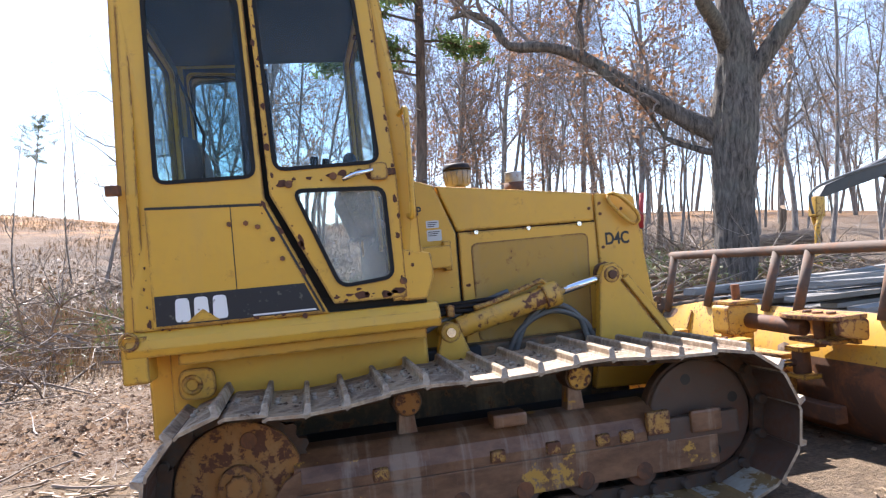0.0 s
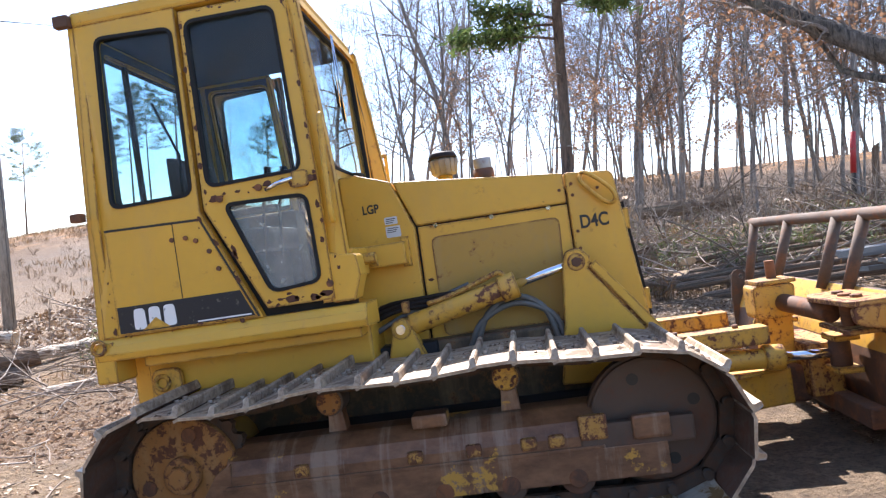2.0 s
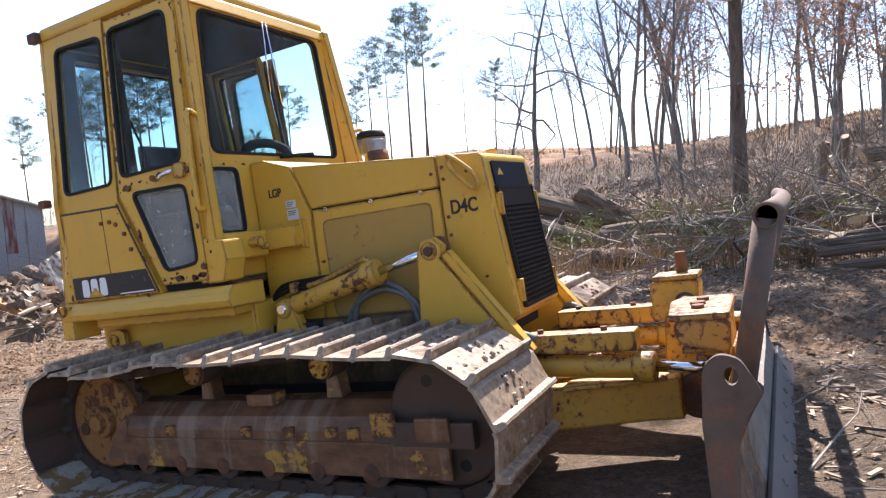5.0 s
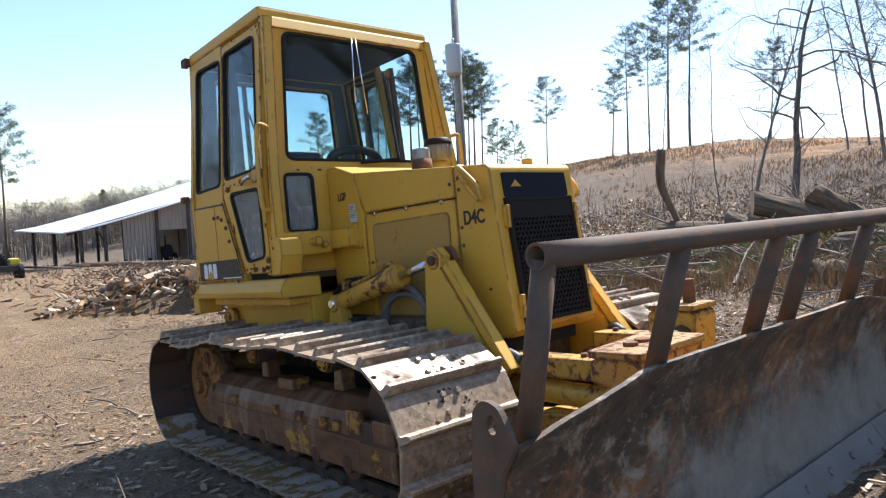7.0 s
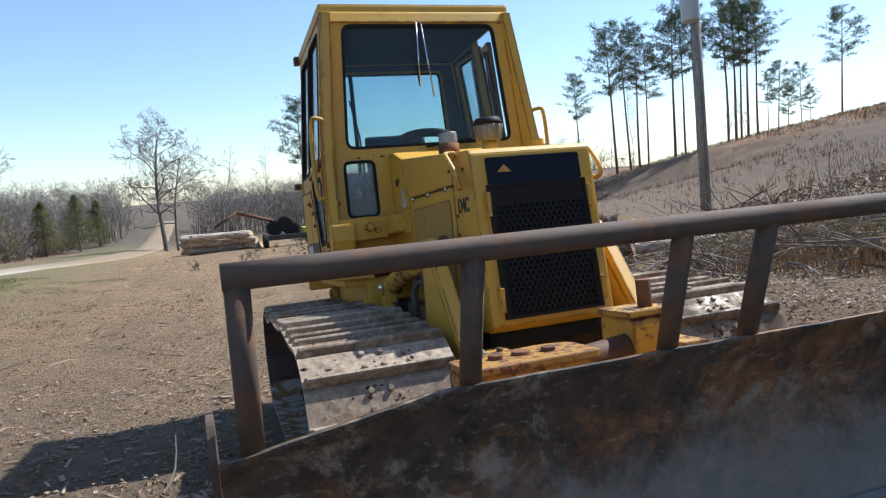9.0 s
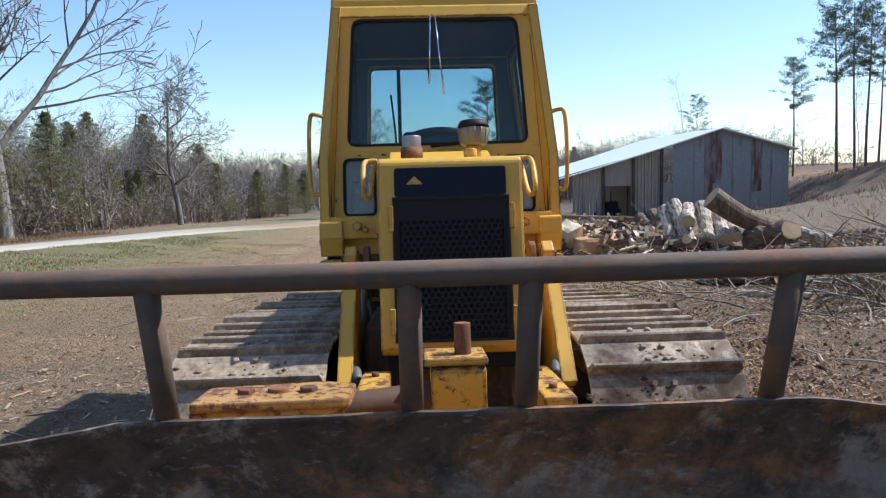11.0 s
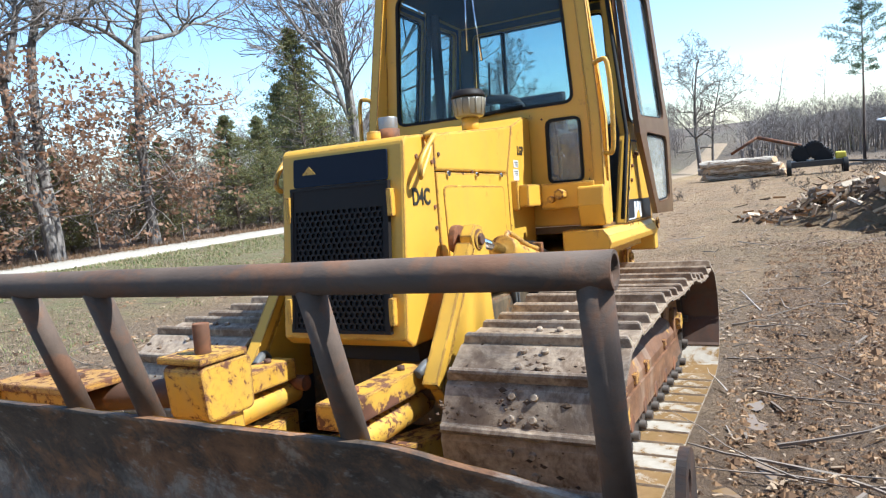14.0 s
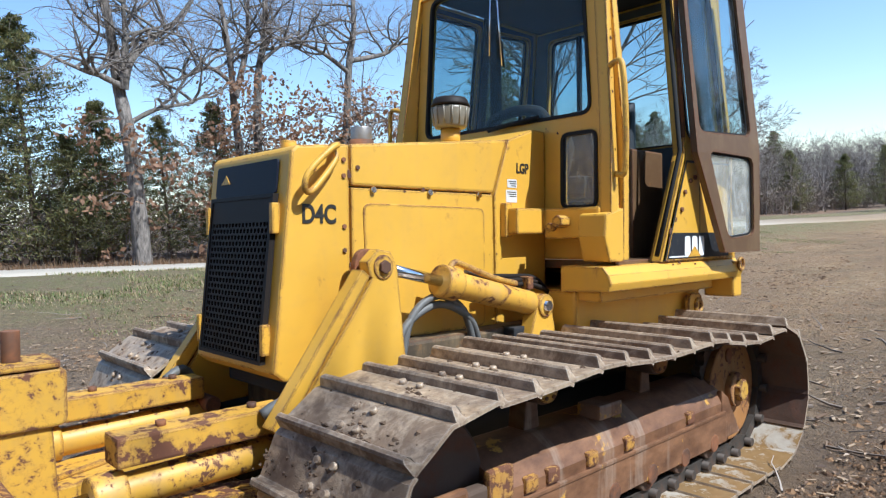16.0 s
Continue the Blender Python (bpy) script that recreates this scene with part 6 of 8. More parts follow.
# pines along the crest and beyond the barn: place and height
for i, (x, y, h) in enumerate(((-69.8, 41.3, 12.5), (-56.6, 37.9, 14.3), (-57.5, 40.1, 15.0), (-53.7, 38.6, 13.6), (-58.1, 42.8, 12.2), (-53.3, 42.5, 14.7), (-55.8, 45.8, 14.9), (-50.4, 42.9, 13.9), (-51.6, 47.7, 14.5), (-54.1, 50.9, 15.1), (-47.9, 45.9, 13.6), (-45.5, 45.5, 12.0), (-59.9, 62.2, 10.1), (-60.6, 64.4, 7.6), (-56.7, 62.5, 9.2), (-57.4, 64.6, 6.8), (-48.6, 59.1, 12.1), (-37.9, 56.7, 9.4), (-35.9, 60.4, 13.9), (-31.5, 60.7, 16.4), (-25.0, 63.8, 9.8), (-59.9, 6.4, 12.6), (-97.9, 42.3, 11.6), (-31.4, 49.7, 11.0), (-26.4, 47.9, 12.4), (-47.8, 46.5, 12.6), (-50.1, 51.2, 6.6))):
    k = (i * 7 + 1) % len(pines)
    plant("pine_tree", pines[k], "tall pine with a bare trunk and dark green crown", "tree", x, y, (x * 37 + y * 11) % 360, h / (13.75 + 1.3 * k), "pines on the hillside", 1.5 * math.sin(i * 5.1))
for i, (x, y, h) in enumerate(((-54.0, 38.1, 8.6), (-8.5, 20.8, 7.1), (-8.4, 23.1, 5.3), (-17.5, 51.8, 8.8), (-10.3, 39.1, 12.0), (-9.9, 41.3, 12.9), (-76.2, -1.1, 10.2), (-78.1, 3.9, 9.7), (-9.4, 18.6, 6.4), (-7.6, 17.1, 4.2), (-7.6, 21.3, 7.8), (-89.3, 36.8, 14.0), (-88.4, 23.4, 8.8))):
    k = (i * 3) % len(slim)
    plant("tree", slim[k], "lone bare tree on the cleared ground", "tree", x, y, x * 50 % 360, h / (12.25 + 1.1 * k), "hillside trees", 3 * math.sin(i * 2.3))
for (x, y, h), kit, hk, nm in zip(((-6.7, 22.7, 8.7), (-62.1, -6.1, 10.9), (-64.1, -5.2, 8.8)), (full[1], field_oak, full[0]), (13.2, 11.5, 12.2), ("crooked bare tree leaning over the cleared slope", "wide bare field tree with a fine twiggy crown", "bare field tree beside the far road")):
    plant("tree", kit, nm, "tree", x, y, 130 + x * 3, h / hk, "field trees", 4 if x > -10 else 0)
for x, y, h in ((-45.6, 42.4, 3.7), (-43.3, 42.0, 3.4), (-9.9, -17.1, 4.3), (-12.6, -16.5, 3.4), (-8.1, -17.3, 3.3), (-13.4, -16.7, 4.8), (-11.2, -17.6, 3.6)):
    plant("sapling", slim_leafy[1], "young oak with rust-brown dry leaves", "tree", x, y, x * 90 % 360, h / 9.9, "leafy saplings")

# row along the road: oaks with their own trunks and limbs, dry leaves held low
def limbed(seed, trunks, limbs, low, reach):
    """A crooked oak from lines of (x, z) for trunks and limbs, with leafy low sprays."""
    g = Sprout(seed)
    for line, r0, r1 in trunks + limbs:
        wave = seed
        pts = [Vector((x, 0.25 * math.sin(wave + 1.3 * i) * min(1, i * 0.5), z)) for i, (x, z) in enumerate(line)]
        pts = arc_pts(pts, 5)
        n = len(pts)
        g.tube(g.wood, pts, [(r0 + (r1 - r0) * i / (n - 1)) * (1 + 0.05 * math.sin(i * 2.1 + seed)) + (0.05 * (1 - i / 4) if i < 4 and r0 > 0.15 else 0) for i in range(n)], 10)
        first = 0.62 if r0 > 0.13 else 0.25
        for k in range(14 if r0 > 0.13 else 9):
            i = min(n - 2, int((first + (1 - first) * (k + g.r.random()) / 14) * n))
            g.grow(pts[i], Vector((g.r.gauss(0, 0.8), g.r.gauss(0, 0.7), 0.35 + 0.5 * g.r.random())), g.r.uniform(1.2, 2.9), 0.045, 1, PLAN_CROOKED)
    bag = ([], [])
    for k in range(low):
        line = trunks[k % len(trunks)][0]
        z = g.r.uniform(0.9, 4.6)
        near = min(line, key=lambda p: abs(p[1] - z))
        a = g.r.random() * 6.283
        d = Vector((math.cos(a), math.sin(a), g.r.gauss(-0.02, 0.22)))
        start = len(g.tips)
        g.grow(Vector((near[0], 0, z)), d, g.r.uniform(0.5, 1.0) * reach, 0.03, 2, PLAN_CROOKED)
        for p, _, _ in g.tips[start:]:
            leaf_bits(bag, p, g.r, 12, 0.19, 0.15)
    return [("trunk", mesh_of("trunk", *g.wood, [M_bark], shade=True)), ("crown", mesh_of("crown", *g.twigs, [M_twig])), ("dry_leaves", mesh_of("dry_leaves", *bag, [M_oakleaf]))]


PLAN_CROOKED = [None, (6, 5, 7, 0.26, 0.55, 50, 0.03, 0.2), (5, 3, 5, 0.26, 0.5, 46, 0.02, 0.2), (3, 3, 0, 0.25, 0.5, 42, 0.0, 0.2)]
for x, y, seed, trunks, limbs, low, reach, nm in (
        (-4.3, -15.9, 811, [([(0.02, -0.3), (0.0, 1.8), (0.03, 3.7), (0.03, 4.6), (0.1, 5.5), (0.25, 6.4), (0.5, 8.5), (0.6, 10.5)], 0.22, 0.06)],
         [([(0.0, 4.6), (-0.2, 5.3), (-0.9, 6.0), (-1.6, 6.5), (-2.6, 7.8)], 0.12, 0.04), ([(0.0, 4.9), (-0.1, 5.6), (-0.2, 6.4), (-0.35, 8.8)], 0.11, 0.03), ([(0.1, 4.7), (0.6, 4.9), (0.9, 5.0), (1.9, 5.5)], 0.09, 0.03),
          ([(0.0, 3.7), (-0.75, 4.1), (-1.8, 4.35), (-2.6, 4.85)], 0.075, 0.02)], 8, 1.7, "thick crooked bare oak leaning over the gravel road"),
        (-8.0, -16.2, 812, [([(0.0, -0.3), (-0.05, 1.4), (-0.2, 2.8), (-0.45, 5.4), (-0.7, 7.0), (-0.9, 10.5)], 0.19, 0.06), ([(0.05, -0.3), (0.2, 1.4), (0.3, 2.7), (0.42, 4.3), (0.55, 5.5), (0.7, 6.8), (0.9, 9.8)], 0.17, 0.05)],
         [([(0.45, 4.8), (-0.05, 6.3), (-0.3, 7.2), (-0.6, 9.2)], 0.10, 0.03), ([(0.5, 5.2), (1.2, 5.6), (1.9, 5.3), (2.8, 5.0)], 0.075, 0.02), ([(-0.5, 5.9), (-1.4, 6.5), (-2.6, 6.2)], 0.07, 0.02)], 40, 2.3, "twin-trunked oak by the road with dry brown leaves low down"),
        (-11.55, -16.6, 813, [([(0.05, -0.3), (-0.05, 1.2), (-0.3, 3.5), (-0.55, 6.4), (-0.7, 7.6), (-0.9, 10.8)], 0.19, 0.06)],
         [([(-0.55, 6.4), (-2.2, 6.8), (-3.3, 7.3), (-5.0, 7.2)], 0.10, 0.02), ([(-0.5, 6.0), (0.7, 6.7), (2.1, 6.95)], 0.09, 0.025), ([(-0.35, 3.9), (-1.5, 4.3), (-2.9, 4.65)], 0.06, 0.015)], 50, 2.9, "dark oak by the road full of dry brown leaves")):
    plant("oak_tree", limbed(seed, trunks, limbs, low, reach), nm, "tree", x, y, 0, 1.0, "roadside trees")
for x, y, kit, sc, nm in ((-25.2, -17.6, fanned, 1.3, "tall bare grey tree fanning into many limbs"), (-40.5, -15.6, field_oak, 0.80, "bare grey roadside tree with crooked limbs"), (-33, -24, full[0], 0.6, "bare grey roadside tree"), (-40, -23, full[1], 0.6, "bare grey roadside tree"), (-48, -22, full[2], 0.6, "bare grey roadside tree")):
    plant("tree", kit, nm + " beside the road", "tree", x, y, (x * 71) % 360, sc, "roadside trees")
for i, (x, y, h) in enumerate(((-20.4, -17.2, 8.2), (-22.4, -17.7, 4.9), (-17.4, -17.0, 4.4), (-18.9, -16.6, 2.9), (-15.9, -17.2, 4.3), (-14.0, -18.6, 3.7), (-12.3, -17.7, 4.0), (-9.9, -18.4, 3.1), (-8.0, -18.7, 5.0), (-6.3, -19.0, 4.5), (-4.6, -19.3, 4.8), (-2.6, -18.9, 6.8), (-1.0, -19.6, 6.2), (0.6, -20.6, 5.6), (-3.4, -18.3, 3.6), (-10.9, -20.0, 3.4),
                               (-24.8, -20.2, 3.4), (-27.6, -19.4, 3.6), (-31, -18.6, 3.0), (-37, -18.4, 4.0), (-38.5, -17.4, 3.4), (-34, -22.5, 4.4), (-41, -19, 3.6))):
    k = (2, 0, 1)[i % 3]
    plant("cedar_tree", cedars[k], "ragged dark olive-green red-cedar beside the road", "tree", x, y, i * 67, h / (7.4 + 1.2 * k), "roadside cedars")

# far woods, one mass
fr_ = random.Random(9)


def far_kit(seed, height, r, kids, bush=False):
    """A light bare tree or bush: tapering stems and limbs with sprays of twigs."""
    g = random.Random(seed)
    vs, fs = [], []

    def spike(p, q, r0, n):
        d = (q - p).normalized()
        a = d.orthogonal().normalized()
        b = d.cross(a)
        o = len(vs)
        vs.extend([tuple(p + (a * math.cos(6.283 * k / n) + b * math.sin(6.283 * k / n)) * r0) for k in range(n)] + [tuple(q)])
        fs.extend([(o + k, o + (k + 1) % n, o + n) for k in range(n)])

    def spray(p, d, ln, r0, level):
        q = p + d * ln
        spike(p, q, r0, 4 if level == 0 else 3)
        if level == 3:
            return
        for k in range((kids, 6 if bush else 5, 5 if bush else 4)[level]):
            t = (0.25 if level == 0 and not bush else 0.12) + 0.8 * g.random()
            sd = Vector((g.gauss(0, 1), g.gauss(0, 1), g.gauss(0, 0.6)))
            sd = (sd - d * sd.dot(d)).normalized()
            nd2 = (d * (0.95 if level == 0 else 0.75) + sd * (0.70 + 0.35 * g.random()) + Vector((0, 0, 0.15))).normalized()
            spray(p + d * ln * t, nd2, ln * ((0.38 if bush else 0.50), 0.50, 0.52)[level] * (1.15 - (0.7 if bush else 0.45) * t) * (0.7 + 0.6 * g.random()), max(0.016, r0 * (1 - t) * 0.6), level + 1)

    for k in range(5 if bush else 1):
        d = Vector((g.gauss(0, 0.45 if bush else 0.04), g.gauss(0, 0.45 if bush else 0.04), 1)).normalized()
        spray(Vector((g.gauss(0, 0.2), g.gauss(0, 0.2), -0.3)) if bush else Vector((0, 0, -0.3)), d, height * g.uniform(0.7, 1.1), r, 0)
    return np.array(vs), np.array(fs)


kits = [far_kit(600 + i, 9.0, 0.15, 9) for i in range(6)]
low_bushes = [far_kit(660 + i, 1.5, 0.014, 2, True) for i in range(4)]
bushes = [far_kit(640 + i, 2.8, 0.022, 2, True) for i in range(4)]


def sow(name, spots, stock, lo, hi, mat_, label, category):
    allv, allf, o = [], [], 0
    for x, y in spots:
        v, f = fr_.choice(stock)
        a, sc = fr_.random() * 6.283, fr_.uniform(lo, hi)
        allv.append(v @ np.array([[math.cos(a), math.sin(a), 0], [-math.sin(a), math.cos(a), 0], [0, 0, 1]]) * sc + np.array([x, y, land(x, y)]))
        allf.append(f + o)
        o += len(v)
    return tagged(new(name, mesh_of(name, np.concatenate(allv), np.concatenate(allf).tolist(), [mat_])), label, category, kind="stuff")


def far_spots(count, boxes):
    out = []
    while len(out) < count:
        x0, x1, y0, y1, w = fr_.choice(boxes)
        if fr_.random() > w:
            continue
        x, y = fr_.uniform(x0, x1), fr_.uniform(y0, y1)
        if abs(y - road_y(x)) > 4.0:
            out.append((x, y))
    return out


M_far = bark("far_bark", (0.13, 0.105, 0.09), (0.30, 0.255, 0.225), 4)
FAR_LABEL = "distant leafless grey-brown woods beyond the fields"
sow("far_woods", far_spots(1050, ((-96, -80, -30, 40, 1.0), (-105, -82, -40, 45, 1.0), (-120, -86, -75, 62, 0.7), (-165, -120, -95, 70, 0.5))), kits, 0.42, 0.72, M_far, FAR_LABEL, "woods")
sow("roadside_woods", far_spots(620, ((-88, -26, -44, -17.5, 0.9), (-88, -26, -60, -44, 0.3), (-60, -30, -36, -17, 1.0), (-26, 40, -58, -34, 0.3))), kits, 0.42, 0.68, M_far, "leafless grey woods along the far side of the road", "woods")
sow("far_brush", far_spots(640, ((-100, -84, -60, 60, 1.0), (-84, -24, -21, -16.5, 1.0), (-84, -24, -40, -17, 0.8), (-24, 14, -30, -17.5, 0.9))), bushes, 0.6, 1.4, leafy("far_twigs", (0.10, 0.08, 0.065), (0.20, 0.16, 0.135), (0.28, 0.22, 0.17), rough=0.9, through=0.0), "leafless grey-brown brush along the edge of the far woods", "brush")
sow("hill_brush", [(x, y) for x, y in ((fr_.uniform(-66, 10), fr_.uniform(15, 56)) for _ in range(640)) if noise.noise(Vector((x * 0.09, y * 0.09, 2))) > -0.15], low_bushes, 0.16, 0.40, leafy("slope_twigs", (0.10, 0.066, 0.042), (0.20, 0.135, 0.088), (0.29, 0.175, 0.098), rough=0.9, through=0.0), "low leafless brown brush over the cleared slope", "brush")
sow("barn_brush", [(fr_.uniform(-46, -24), fr_.gauss(9, 4.5)) for _ in range(130)], low_bushes, 0.25, 0.6, leafy("yard_twigs", (0.06, 0.045, 0.035), (0.15, 0.115, 0.09), (0.26, 0.21, 0.16), rough=0.9, through=0.0), "heaped dead branches and brush before the barn", "brush")
fb = ([], [])
for x, y in far_spots(2400, ((-110, -84, -75, 62, 0.8), (-88, -24, -42, -16.5, 1.0), (-26, 14, -38, -17, 0.9))):
    z = land(x, y)
    for k in range(2):
        leaf_bits(fb, (x, y, z + 0.2 + fr_.random() ** 2 * 2.2), fr_, 9, 0.45, 0.20, 1.0)
tagged(new("undergrowth", mesh_of("undergrowth", *fb, [leafy("undergrowth_leaves", (0.14, 0.095, 0.065), (0.23, 0.165, 0.115), (0.10, 0.10, 0.05), (0.28, 0.20, 0.14), (0.065, 0.085, 0.04))])), "brown and green brushy undergrowth under the far trees", "brush", kind="stuff")
for i, (x, y, sc) in enumerate(((-47, -19.5, 0.75), (-52, -22, 0.9), (-57, -18, 0.7), (-62, -21, 0.85), (-44.5, -23, 0.8), (-68, -17, 0.7), (-39, -21.5, 0.75), (-73, -15, 0.6), (-25.5, -22.5, 0.95), (-22.5, -18.8, 0.8), (-29.5, -17.8, 0.6), (-79, -14, 0.7), (-95, 8, 0.6), (-92, 22, 0.7))):
    plant("cedar_tree", cedars[(i + 1) % 3], "olive green red-cedar at the edge of the woods", "tree", x, y, i * 41, sc, "cedars by the far woods")

# ---- log yard ----
M_logbark = bark("log_bark", (0.055, 0.034, 0.022), (0.25, 0.165, 0.105), 8)
M_cut = mat("cut_wood", 0.8)
m = M_cut
finish(m, blend(m, grain(m, 30, 6), (0.42, 0.25, 0.12), (0.62, 0.44, 0.26)), None, None, grain(m, 60, 4), 0.3, 0.004)
M_pale = mat("split_wood", 0.85)
m = M_pale
finish(m, blend(m, grain(m, 10, 6, stretch=(1, 1, 0.2)), (0.42, 0.28, 0.16), (0.76, 0.63, 0.47)), None, None, grain(m, 40, 5, stretch=(1, 1, 0.1)), 0.5, 0.006)
M_orange = mat("fresh_split_oak", 0.85)
m = M_orange
finish(m, blend(m, grain(m, 12, 6, stretch=(1, 1, 0.2)), (0.30, 0.145, 0.06), (0.54, 0.31, 0.14)), None, None, grain(m, 40, 5), 0.5, 0.006)
M_board = mat("weathered_board", 0.9)
m = M_board
finish(m, blend(m, grain(m, 9, 6, stretch=(0.12, 1, 1)), (0.13, 0.115, 0.10), (0.38, 0.35, 0.31)), None, None, grain(m, 30, 5, stretch=(0.1, 1, 1)), 0.5, 0.005)


def log_mesh(seed, length, r, bend=0.03, n=14, end=None):
    rg = random.Random(seed)
    k = 10
    pts = [Vector((bend * length * math.sin(2.4 * i / (k - 1) + seed), bend * length * math.cos(1.9 * i / (k - 1) + seed * 2), length * (i / (k - 1) - 0.5))) for i in range(k)]
    vs, fs = pipe_data(pts, [r * (1.08 - 0.16 * i / (k - 1)) for i in range(k)], n, True)
    vs = [Vector(v) + Vector((rg.gauss(0, 0.05), rg.gauss(0, 0.05), 0)) * r for v in vs]
    for i in range(k):
        f = 1 + 0.10 * rg.gauss(0, 1) * (0 < i < k - 1)
        for j in range(n):
            c = pts[i]
            vs[i * n + j] = Vector((c.x + (vs[i * n + j].x - c.x) * f, c.y + (vs[i * n + j].y - c.y) * f, vs[i * n + j].z))
    slots = [0] * (len(fs) - 2) + [1, 1]
    return mesh_of("log", vs, fs, [M_logbark, end or M_cut], slots, False)


LOGS = [log_mesh(i, 1.0, 0.5, 0.02 + 0.015 * (i % 3)) for i in range(6)]


M_palebark = mat("pale_log_bark", 0.9)
m = M_palebark
pb_ = grain(m, 5, 8, 0.7, dist=0.5)
finish(m, blend(m, step(m, pb_, 0.50, 0.56), blend(m, grain(m, 24, 6), (0.34, 0.27, 0.20), (0.68, 0.59, 0.47)), blend(m, grain(m, 30, 5), (0.10, 0.06, 0.035), (0.26, 0.17, 0.10))), None, None, pb_, 0.5, 0.02)
PALE_LOGS = []
for me_ in LOGS[:3]:
    PALE_LOGS.append(me_.copy())
    PALE_LOGS[-1].materials[0] = M_palebark


M_redcut = mat("reddish_cut_wood", 0.85)
m = M_redcut
finish(m, blend(m, grain(m, 24, 6), (0.16, 0.075, 0.04), (0.40, 0.22, 0.125)), None, None, grain(m, 60, 4), 0.4, 0.004)
RED_LOGS = []
for me_ in LOGS[3:]:
    RED_LOGS.append(me_.copy())
    RED_LOGS[-1].materials[1] = M_redcut


def lay(name, p, q, r, label, category="log", group="", kit=None):
    """A log from p to q."""
    p, q = Vector(p), Vector(q)
    d = q - p
    i = int(abs(p.x * 7 + p.y * 13 + q.x)) % len(LOGS)
    me = (kit or LOGS)[i % len(kit or LOGS)]
    ob = new(name, me)
    ob.matrix_basis = Matrix.Translation((p + q) / 2) @ d.to_track_quat("Z", "Y").to_matrix().to_4x4() @ Matrix.Diagonal((2 * r, 2 * r, d.length, 1))
    return tagged(ob, label, category, group)


def over(x, y, h):
    return (x, y, land(x, y) + h)


# felled trunks and tops on the slope behind the machine
YARD = "felled brown log lying in the brush pile"
for a, b, r in (((-4.1, 9.32, 0.80), (-1.9, 10.3, 0.60), 0.17), ((-2.56, 10.13, 1.15), (-0.6, 10.8, 0.30), 0.19), ((-1.65, 10.5, 1.2), (-0.7, 10.9, 0.45), 0.15), ((-2.9, 9.9, 0.85), (-1.2, 9.6, 0.2), 0.16), ((-1.0, 9.4, 0.30), (3.2, 10.0, 0.28), 0.20), ((-0.2, 9.0, 0.16), (2.6, 8.2, 0.14), 0.14), ((-5.0, 8.3, 0.12), (-3.2, 7.6, 0.12), 0.09), ((-3.4, 8.0, 0.16), (-1.9, 7.5, 0.12), 0.10),
                ((-0.9, 7.7, 0.16), (0.2, 7.4, 0.16), 0.14), ((4.0, 17.6, 0.5), (7.0, 17.2, 0.55), 0.2), ((3.2, 8.9, 0.3), (8.6, 9.4, 0.3), 0.16), ((4.8, 10.6, 0.32), (10.5, 12.4, 0.36), 0.20), ((2.4, 7.2, 0.12), (6.0, 8.3, 0.14), 0.12), ((8.4, 9.2, 0.3), (12.5, 11.0, 0.4), 0.22), ((3.4, 6.2, 0.1), (6.6, 6.6, 0.12), 0.10),
                ((-4.2, 8.9, 0.28), (-2.4, 9.3, 0.24), 0.15), ((0.6, 8.6, 0.3), (2.8, 9.3, 0.5), 0.12), ((9.8, 12.6, 0.6), (15.0, 14.5, 0.7), 0.2)):
    lay("log", over(*a), over(*b), r * 1.15, YARD, group="logs on the slope")
# short bent snag standing in the pile
part_pts = arc_pts([over(-3.75, 9.53, -0.1), over(-3.74, 9.53, 0.85), over(-3.9, 9.45, 1.35), over(-4.03, 9.39, 1.8), over(-4.0, 9.38, 2.4)], 4)
vs, fs = pipe_data(part_pts, [0.060 + 0.03 * smooth(4, 14, i) for i in range(len(part_pts))], 9)
tagged(new("snag", mesh_of("snag", vs, fs, [M_logbark], shade=True)), "short crooked brown snag standing up from the logs", "branch")
# weathered boards and poles stacked beyond the blade
br_ = random.Random(31)
bmesh_board = bmesh.new()
box(-0.5, 0.5, -0.5, 0.5, -0.5, 0.5, 0.0, bmesh_board)
BOARD = bpy.data.meshes.new("board")
bmesh_board.to_mesh(BOARD)
bmesh_board.free()
BOARD.materials.append(M_board)
for i in range(34):
    lv = i // 9
    x, y = 6.6 + br_.uniform(-0.5, 0.5), 3.1 + (i % 9) * 0.23 + br_.uniform(-0.04, 0.04)
    ob = new("board", BOARD)
    ob.matrix_basis = Matrix.Translation(over(x, y, 0.10 + lv * 0.13 + br_.uniform(0, 0.03))) @ pose(0, 0, 0, br_.uniform(-4, 4), -4 + br_.uniform(-2, 2), 12 + br_.uniform(-7, 7)) @ Matrix.Diagonal((br_.uniform(3.6, 5.2), 0.2, 0.05, 1))
    tagged(ob, "long weathered grey board in an untidy lumber stack", "board", "lumber stack")
for i in range(7):
    x, y = 4.6 + br_.uniform(-0.6, 0.6), 5.0 + i * 0.35
    lay("pole", over(x - 1.8, y, 0.12 + 0.05 * i), over(x + 2.6, y + 0.6, 0.14 + 0.06 * i), 0.055, "thin pale peeled pole lying on the ground", "pole", "loose poles")
